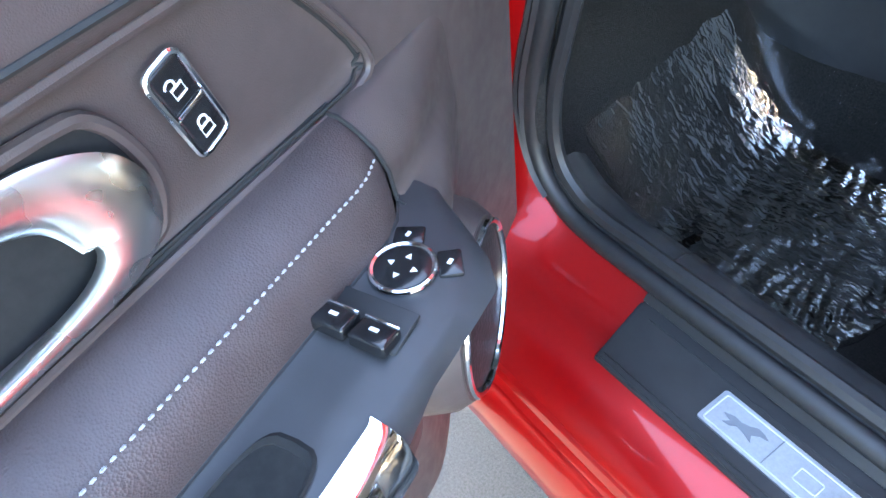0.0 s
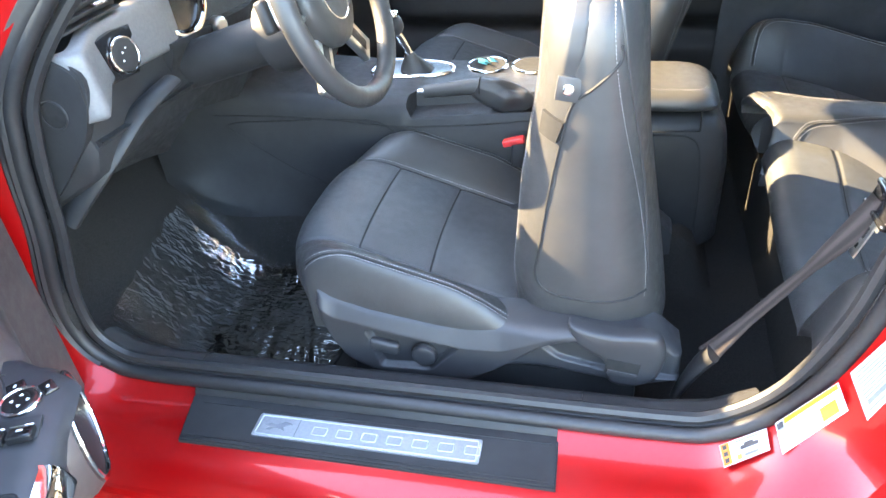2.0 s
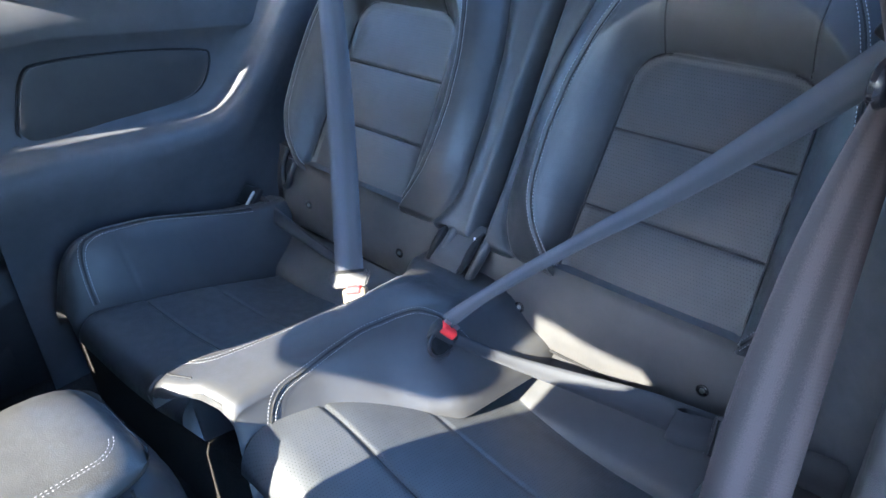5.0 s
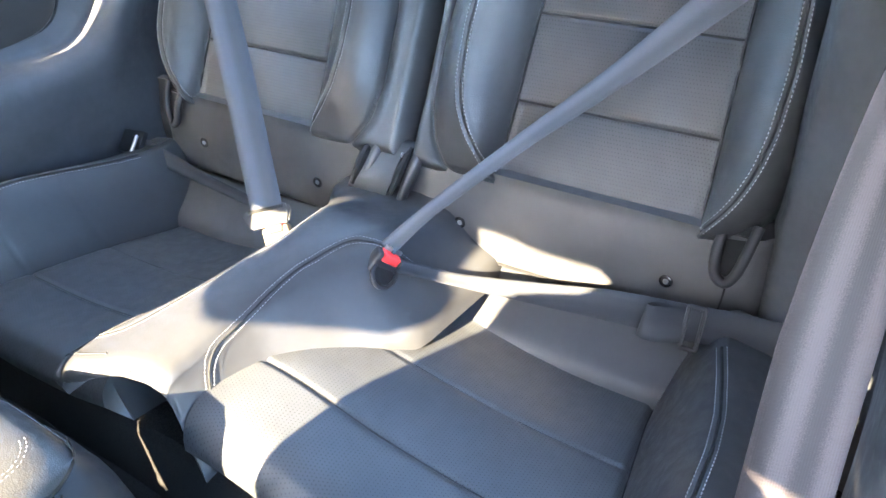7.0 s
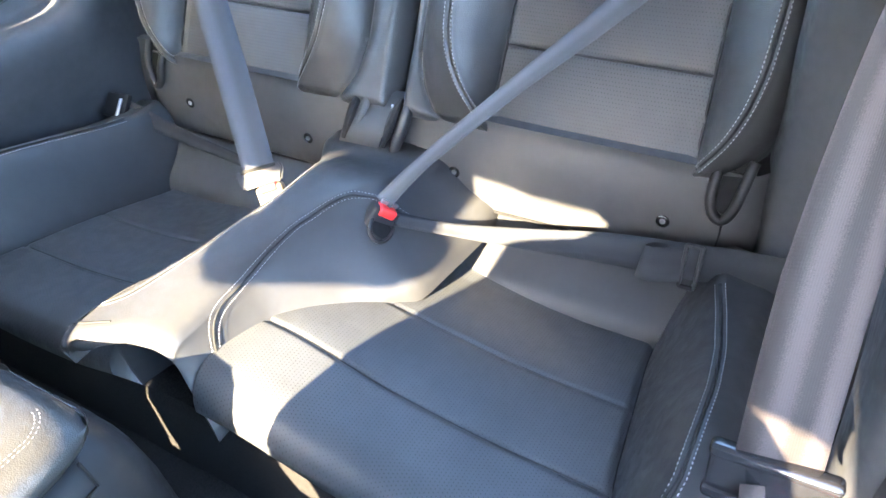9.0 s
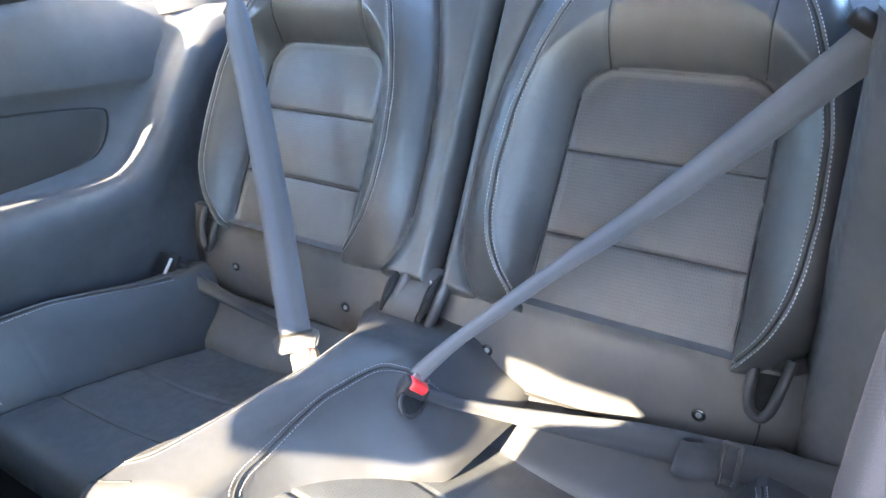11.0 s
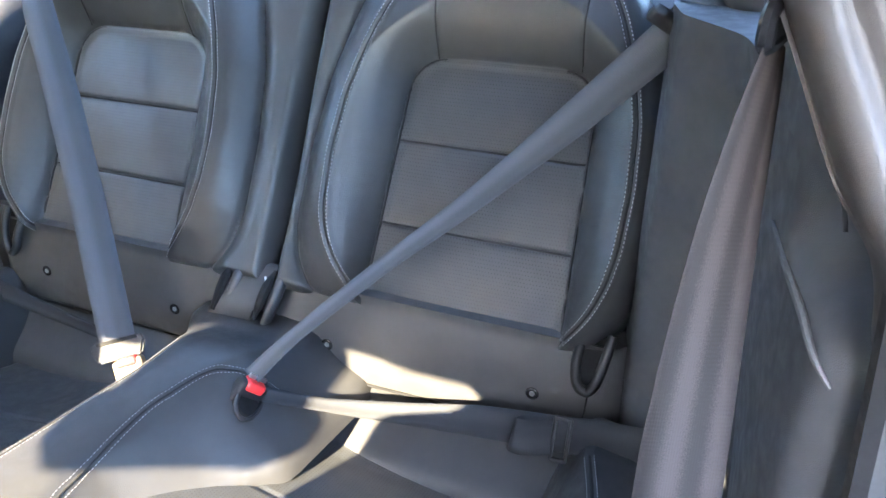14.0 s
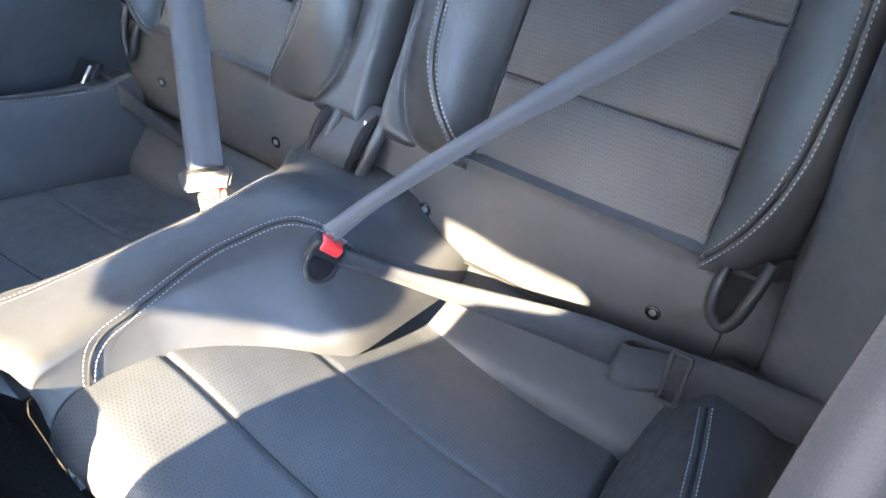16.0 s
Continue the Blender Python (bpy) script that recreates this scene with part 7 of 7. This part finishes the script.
tt = Matrix((t_side, t_up, t_side.cross(t_up))).transposed()
grip_at = Vector((0.563, -0.611, 0.799))
rbox(b, grip_at, (0.072, 0.034, 0.009), 0.004, tt, 3)
tg = part("tongue_grip", b, GLOSS_BLACK, fb)
for dv in (0.0155, -0.0155):
    b = bmesh.new()
    rbox(b, grip_at + tt @ Vector((0, dv, 0.001)), (0.074, 0.009, 0.014), 0.004, tt, 3)
    part("grip_rim", b, GLOSS_BLACK, tg)
b = bmesh.new()
rbox(b, grip_at + tt @ Vector((0, -0.045, 0)), (0.031, 0.060, 0.0026), 0.001, tt)
tp_neck = bmesh.new()
rbox(tp_neck, grip_at + tt @ Vector((0, -0.022, 0)), (0.048, 0.014, 0.0022), 0.001, tt)
tp = part("tongue", b, STEEL, fb, "steel belt tongue")
part("tongue_neck", tp_neck, STEEL, tp)
for dv in (-0.040, -0.060):
    b = bmesh.new()
    rbox(b, grip_at + tt @ Vector((0, dv, 0)), (0.017, 0.017 if dv > -0.05 else 0.008, 0.0036), 0.0012, tt)
    part("slot", b, SHADE_AND_TAG_BLACK, tp)
b = bmesh.new()
tube(b, path([(0.405, -0.594, 0.52), (0.385, -0.59, 0.48), (0.372, -0.583, 0.44), (0.362, -0.573, 0.395)], 4), lambda t: 0.026 - 0.010 * t, 14, False, 0.45)
part("anchor_sleeve", b, RUBBER, fb)
b = bmesh.new()
rg = [Vector((0.672, -0.612, 1.145)) + Vector((0.95, -0.28, 0.1)).normalized() * u + Vector((0.1, 0.0, 1)).normalized() * v for u, v in round_poly(0.022, 0.009, 0.007)]
tube(b, rg, 0.0042, 8, True)
part("guide_ring", b, GLOSS_BLACK, fb)
b = bmesh.new()
loft(b, [[p + Vector((0.95, -0.28, 0.1)).normalized().cross(Vector((0.1, 0.0, 1))).normalized() * d for p in rg] for d in (-0.003, 0.003)])
part("guide_plate", b, GLOSS_BLACK, fb)
belt_line([(0.672, -0.618, 1.150), (0.675, -0.634, 1.12), (0.668, -0.650, 1.085), (0.655, -0.660, 1.05)], [(-0.5, 0.8, 0.2)] * 4, [0.008, 0.004, 0.003, 0.003], fb, RUBBER)

rb = belt("grey rear seat belt crossing the driver-side backrest")
belt_line([(0.862, -0.104, 0.640), (0.905, -0.150, 0.690), (0.975, -0.245, 0.775), (1.020, -0.335, 0.852), (1.045, -0.445, 0.960), (1.055, -0.535, 1.055), (1.06, -0.575, 1.095)],
          [(-0.62, -0.40, 0.68), (-0.55, -0.45, 0.70), (-0.62, -0.30, 0.72), (-0.70, -0.15, 0.70), (-0.75, -0.10, 0.66), (-0.75, -0.10, 0.66), (-0.75, -0.1, 0.66)], [0.024, 0.018, 0.021, 0.028, 0.040, 0.046, 0.048], rb, BELT)
# Lap part of the same belt, its shade put into the darker colour.
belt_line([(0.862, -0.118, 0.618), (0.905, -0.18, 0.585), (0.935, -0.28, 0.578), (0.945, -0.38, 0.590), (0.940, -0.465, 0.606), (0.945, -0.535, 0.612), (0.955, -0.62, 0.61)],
          [(-0.3, -0.6, 0.75), (-0.5, -0.1, 0.85), (-0.75, 0, 0.66), (-0.85, 0, 0.5), (-0.9, 0, 0.42), (-0.92, 0, 0.4), (-0.92, 0, 0.4)], [0.020, 0.018, 0.028, 0.040, 0.044, 0.046, 0.046], rb, BELT_SHADED)
b = bmesh.new()
for k in (0, 1):
    rbox(b, (0.931, -0.476 - 0.018 * k, 0.609), (0.007, 0.005, 0.054), 0.002, Euler((0, radians(20), 0)).to_matrix())
for k in (-1, 1):
    rbox(b, (0.931 + 0.009 * k, -0.485, 0.609 + 0.0245 * k), (0.007, 0.020, 0.005), 0.002, Euler((0, radians(20), 0)).to_matrix())
part("slider", b, PLASTIC, rb)
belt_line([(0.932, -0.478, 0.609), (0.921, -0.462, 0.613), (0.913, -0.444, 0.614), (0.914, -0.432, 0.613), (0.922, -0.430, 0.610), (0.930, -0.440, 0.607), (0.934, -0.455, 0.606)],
          [(-0.9, 0.3, 0.4), (-0.85, 0.3, 0.4), (-0.85, 0.2, 0.4), (-0.4, 0.9, 0.2), (0.5, 0.8, 0), (0.9, -0.1, -0.4), (0.9, -0.1, -0.4)], 0.042, rb, BELT_SHADED, 5, "belt_fold")

pb = belt("grey rear seat belt hanging on the passenger side")
belt_line([(0.864, 0.114, 0.630), (0.95, 0.206, 0.773), (1.03, 0.297, 0.905), (1.10, 0.383, 1.014), (1.128, 0.412, 1.050), (1.150, 0.438, 1.066)],
          [(-0.62, -0.45, 0.64), (-0.62, -0.45, 0.64), (-0.62, -0.45, 0.64), (-0.60, -0.42, 0.60), (-0.75, -0.55, 0.30), (-0.75, -0.55, 0.30)], [0.047, 0.047, 0.047, 0.044, 0.030, 0.030], pb, BELT)
# Lap part again in the darkened copy that stands for shade.
belt_line([(0.885, 0.135, 0.565), (0.94, 0.222, 0.559), (0.955, 0.361, 0.566), (0.955, 0.495, 0.591), (0.96, 0.56, 0.60)], [(-0.7, 0, 0.7), (-0.85, 0, 0.5), (-0.9, 0, 0.4), (-0.8, 0, 0.6), (-0.8, 0, 0.6)], [0.014, 0.016, 0.022, 0.034, 0.04], pb, BELT_SHADED)
b = bmesh.new()
rbox(b, (0.952, 0.54, 0.604), (0.044, 0.050, 0.012), 0.004, Euler((0, radians(-40), radians(8))).to_matrix())
part("anchor_cover", b, PLASTIC, pb)
b = bmesh.new()
rbox(b, (0.942, 0.522, 0.609), (0.034, 0.007, 0.005), 0.004, Euler((0, radians(-40), radians(8))).to_matrix())
part("slider_bar", b, SATIN, pb)
b = bmesh.new()
rbox(b, (1.160, 0.448, 1.070), (0.030, 0.046, 0.016), 0.005, Euler((0, radians(-25), radians(-35))).to_matrix())
part("upper_guide", b, PLASTIC, pb)
tdir = (Vector((1.03, 0.297, 0.905)) - Vector((0.864, 0.114, 0.630))).normalized()
sdir = Vector((0.65, -0.75, 0.10))
sdir = (sdir - tdir * sdir.dot(tdir)).normalized()
ttm = Matrix((sdir, tdir, sdir.cross(tdir))).transposed()
b = bmesh.new()
prism(b, [(-0.036, 0.006), (-0.028, -0.014), (0.028, -0.014), (0.036, 0.006), (0.031, 0.015), (-0.031, 0.015)], lambda u, v, d: Vector((0.862, 0.112, 0.624)) + ttm @ Vector((u, v, d)), -0.006, 0.006)
bmesh.ops.bevel(b, geom=b.edges[:], offset=0.003, segments=2, affect="EDGES")
tongue = part("tongue_grip", b, RUBBER, pb, "dark grey belt tongue grip")
b = bmesh.new()
rbox(b, Vector((0.862, 0.112, 0.624)) + ttm @ Vector((0, 0.011, 0.006)), (0.052, 0.005, 0.003), 0.001, ttm)
part("belt_slit", b, SHADE_AND_TAG_BLACK, tongue)


def rear_buckle(pos, up, housing, label):
    k = thing("belt_buckle", label, "belt buckle", "seat belt buckles")
    up = Vector(up).normalized()
    sd = up.cross(Vector((0.75, 0.6, 0.2))).normalized()
    tm = Matrix((sd, up.cross(sd) * -1, up)).transposed()
    bb = bmesh.new()
    rbox(bb, Vector(pos) - up * 0.020, (0.040, 0.022, 0.044), 0.005, tm, 3)
    part("housing", bb, housing, k)
    bb = bmesh.new()
    rbox(bb, Vector(pos) - up * 0.002 - tm @ Vector((0, 0.003, 0)), (0.027, 0.020, 0.014), 0.004, tm, 3)
    part("release_button", bb, RED_PLASTIC, k)
    bb = bmesh.new()
    rbox(bb, Vector(pos) + up * 0.008, (0.026, 0.004, 0.006), 0.001, tm)
    part("tongue_slot", bb, STEEL, k)
    return k


rear_buckle((0.860, 0.098, 0.612), (0.30, 0.40, 0.85), CREAM_PLASTIC, "cream rear belt buckle with red button beside the hump")
rear_buckle((0.862, -0.108, 0.632), (0.50, -0.42, 0.66), PLASTIC, "black rear belt buckle with red button set in the hump")
b = bmesh.new()
ring(b, (0.842, -0.112, 0.618), (0.15, -0.72, 0.68), 0.020, 0.0028, 28, (1.35, 0.8), (0, 0, 1))
part("buckle_bezel", b, RUBBER, rear_seat)
b = bmesh.new()
disc(b, (0.842, -0.106, 0.611), (0.15, -0.72, 0.68), 0.019, 0.0085, 24)
part("buckle_well", b, SHADE_AND_TAG_BLACK, rear_seat)


# ---- small things ----
film = thing("floor_film", "crumpled clear protective film over the driver floor mat", "plastic film")
b = bmesh.new()


def film_z(x, y):
    seat_end = ease((x + 0.42) / 0.10)
    patch = clamp(0.75 + 1.1 * noise.noise(Vector((x * 7, y * 7, 8))))
    fold = abs(noise.noise(Vector((x * 14, y * 9, 3)))) * 0.008 + abs(noise.noise(Vector((x * 46 + y * 14, y * 16, 5)))) * lerp(0.0036, 0.009, seat_end) * (0.4 + 0.6 * patch)
    return floor_z(x, y) + 0.012 + fold + 0.0015 * abs(noise.noise(Vector((x * 90, y * 60, 9))))


n = 150


def film_xy(u, v):
    x = lerp(lerp(-0.70, -0.28, u), lerp(-0.745, -0.24, u), v) + 0.007 * noise.noise(Vector((v * 9, u * 9, 1)))
    y = lerp(lerp(-0.545, -0.53, u), lerp(-0.15, -0.17, u), v) + 0.007 * noise.noise(Vector((u * 9, v * 9, 2)))
    return x, y


g = [[b.verts.new((*film_xy(i / n, j / n), film_z(*film_xy(i / n, j / n)) + 0.03 * clamp((j / n - 0.85) / 0.15) ** 1.4)) for j in range(n + 1)] for i in range(n + 1)]
for i in range(n):
    for j in range(n):
        b.faces.new((g[i][j], g[i + 1][j], g[i + 1][j + 1], g[i][j + 1]))
part("sheet", b, FILM, film, sharp=180).visible_shadow = False
b = bmesh.new()
shell(b, 40, 40, lambda u, v: (*film_xy(u, v), floor_z(*film_xy(u, v)) + 0.003),
      lambda u, v: (*film_xy(u, v), floor_z(*film_xy(u, v)) - 0.004))
tagged(part("floor_mat", b, CARPET), "black carpet floor mat under clear film", "floor mat")

# stickers on the door jamb and the striker
def sticker(corners, label, paint):
    """A paper label on the jamb; paint(put, bar) prints on it in its own unit square."""
    a, bq, c, d = [Vector(q) for q in corners]
    nn = (bq - a).cross(d - a).normalized()
    if nn.y > 0:
        nn = -nn

    def put(u, v, h=0.0):
        return a.lerp(bq, u).lerp(d.lerp(c, u), v) + nn * (0.011 + h)
    st = thing("sticker", label, "sticker", "jamb stickers")
    bs = bmesh.new()
    loft(bs, [[put(u, v, h) for u, v in ((0, 0), (0.25, 0), (0.5, 0), (0.75, 0), (1, 0), (1, 0.5), (1, 1), (0.75, 1), (0.5, 1), (0.25, 1), (0, 1), (0, 0.5))] for h in (-0.0004, 0.0)])
    part("paper", bs, PAPER, st)

    def bar(name, u0, v0, u1, v1, mat):
        bb = bmesh.new()
        loft(bb, [[put(u, v, h) for u, v in ((u0, v0), (u1, v0), (u1, v1), (u0, v1))] for h in (0.0005, 0.0012)])
        part(name, bb, mat, st)
    paint(bar)
    return st


def paint_car(bar):
    bar("orange_strip", 0.02, 0.04, 0.20, 0.96, ORANGE)
    for v in (0.2, 0.5, 0.78):
        bar("warning_mark", 0.06, v - 0.09, 0.15, v + 0.09, PRINT_DARK)
    bar("car_outline", 0.42, 0.38, 0.80, 0.52, PRINT_DARK)
    bar("car_outline", 0.50, 0.28, 0.70, 0.38, PRINT_DARK)
    bar("print_line", 0.34, 0.10, 0.85, 0.16, GREY_PRINT)
    bar("orange_mark", 0.32, 0.70, 0.42, 0.92, ORANGE)
    bar("print_line", 0.48, 0.76, 0.78, 0.86, GREY_PRINT)


def paint_load(bar):
    bar("yellow_header", 0.14, 0.03, 0.98, 0.19, YELLOW)
    bar("yellow_box", 0.66, 0.42, 0.90, 0.86, YELLOW)
    bar("tyre_mark", 0.02, 0.06, 0.12, 0.26, PRINT_DARK)
    for k in range(5):
        bar("print_line", 0.06, 0.27 + 0.14 * k, 0.62, 0.30 + 0.14 * k, GREY_PRINT)
    for u in (0.06, 0.22, 0.42, 0.62):
        bar("table_rule", u, 0.40, u + 0.008, 0.92, GREY_PRINT)


def paint_spec(bar):
    for k in range(8):
        bar("print_line", 0.08, 0.08 + 0.075 * k, 0.9 - 0.06 * (k % 3), 0.105 + 0.075 * k, GREY_PRINT)
    bar("bar_block", 0.12, 0.68, 0.80, 0.78, GREY_PRINT)
    bar("print_line", 0.10, 0.86, 0.5, 0.89, GREY_PRINT)


sticker([(0.416, -0.722, 0.450), (0.471, -0.721, 0.495), (0.474, -0.748, 0.483), (0.420, -0.758, 0.447)], "small white and orange warning sticker on the red jamb", paint_car)
sticker([(0.476, -0.724, 0.520), (0.535, -0.722, 0.604), (0.551, -0.737, 0.571), (0.487, -0.750, 0.490)], "white loading sticker with yellow header on the red jamb", paint_load)
sticker([(0.542, -0.722, 0.626), (0.574, -0.724, 0.701), (0.602, -0.742, 0.657), (0.570, -0.744, 0.569)], "pale grey specification sticker on the red jamb", paint_spec)
striker = thing("door_striker", "bright zinc door striker loop on the red jamb", "door striker")
b = bmesh.new()
SN = Vector((-0.40, -0.90, 0.05)).normalized()
SU = Vector((0.25, 0, 0.97))
SU = (SU - SN * SU.dot(SN)).normalized()
SX = SU.cross(SN)
sp = Vector((0.612, -0.738, 0.755)) + SN * 0.004
prism(b, [(0.026 * math.cos(a), 0.032 * math.sin(a)) for a in [math.pi / 8 + k * math.pi / 4 for k in range(8)]], lambda u, v, d: sp + SX * u + SU * v + SN * d, 0, 0.005)
part("plate", b, STEEL, striker)
b = bmesh.new()
tube(b, path([sp + SU * 0.016, sp + SU * 0.017 + SN * 0.02 - SX * 0.008, sp + SU * 0.010 + SN * 0.034 - SX * 0.016, sp - SU * 0.010 + SN * 0.034 - SX * 0.016, sp - SU * 0.017 + SN * 0.02 - SX * 0.008, sp - SU * 0.016], 6), 0.005, 10)
part("loop", b, CHROME, striker)

wall = bmesh.new()
rbox(wall, (9.0, 26.0, 2.0), (50, 0.4, 4.0), 0.02)
tagged(part("far_building", wall, TAN_WALL), "sunlit tan stucco building wall across the lot", "building", kind="structure")

# ---- closed passenger door, seen from inside ----
pdoor = thing("passenger_door", "dark charcoal inside trim of the closed passenger door", "car door")


def pd_y(x, z):
    y = 0.655
    y -= 0.045 * ease((0.74 - z) / 0.02) * ease((z - 0.60) / 0.06) * ease((x + 0.45) / 0.1)
    y -= 0.025 * ease((0.60 - z) / 0.06)
    y += 0.008 * ease((z - 0.80) / 0.01) * ease((0.92 - z) / 0.01)
    return y - 0.012 * ease((z - 0.935) / 0.03)


b = bmesh.new()
shell(b, 60, 50, lambda u, v: (lerp(-0.62, 0.57, u), pd_y(lerp(-0.62, 0.57, u), lerp(0.36, 0.945, v)), lerp(0.36, 0.945, v)),
      lambda u, v: (lerp(-0.62, 0.57, u), 0.72, lerp(0.36, 0.945, v)))
ptrim = part("trim_panel", b, PLASTIC, pdoor, sharp=60)
b = bmesh.new()
rbox(b, (-0.05, 0.70, 0.66), (1.20, 0.05, 0.56), 0.02)
part("body", b, RED, pdoor)
for k in range(7):
    b = bmesh.new()
    tube(b, [(-0.42 + 0.045 * k, pd_y(-0.42 + 0.045 * k, z) - 0.001, z) for z in (0.82, 0.86, 0.90)], 0.002, 6)
    part("pleat", b, SEAM, ptrim)
b = bmesh.new()
rbox(b, (-0.185, 0.650, 0.765), (0.250, 0.010, 0.050), 0.004, None, 2)
pull = part("handle_recess", b, GLOSS_BLACK, pdoor)
for x, z, w in ((-0.205, 0.777, 0.185), (-0.170, 0.755, 0.190)):
    b = bmesh.new()
    rbox(b, (x, 0.640, z), (w, 0.014, 0.013), 0.004, Euler((0, radians(-2), 0)).to_matrix(), 3)
    part("handle_bar", b, BRIGHT, pull, "satin silver handle bar")
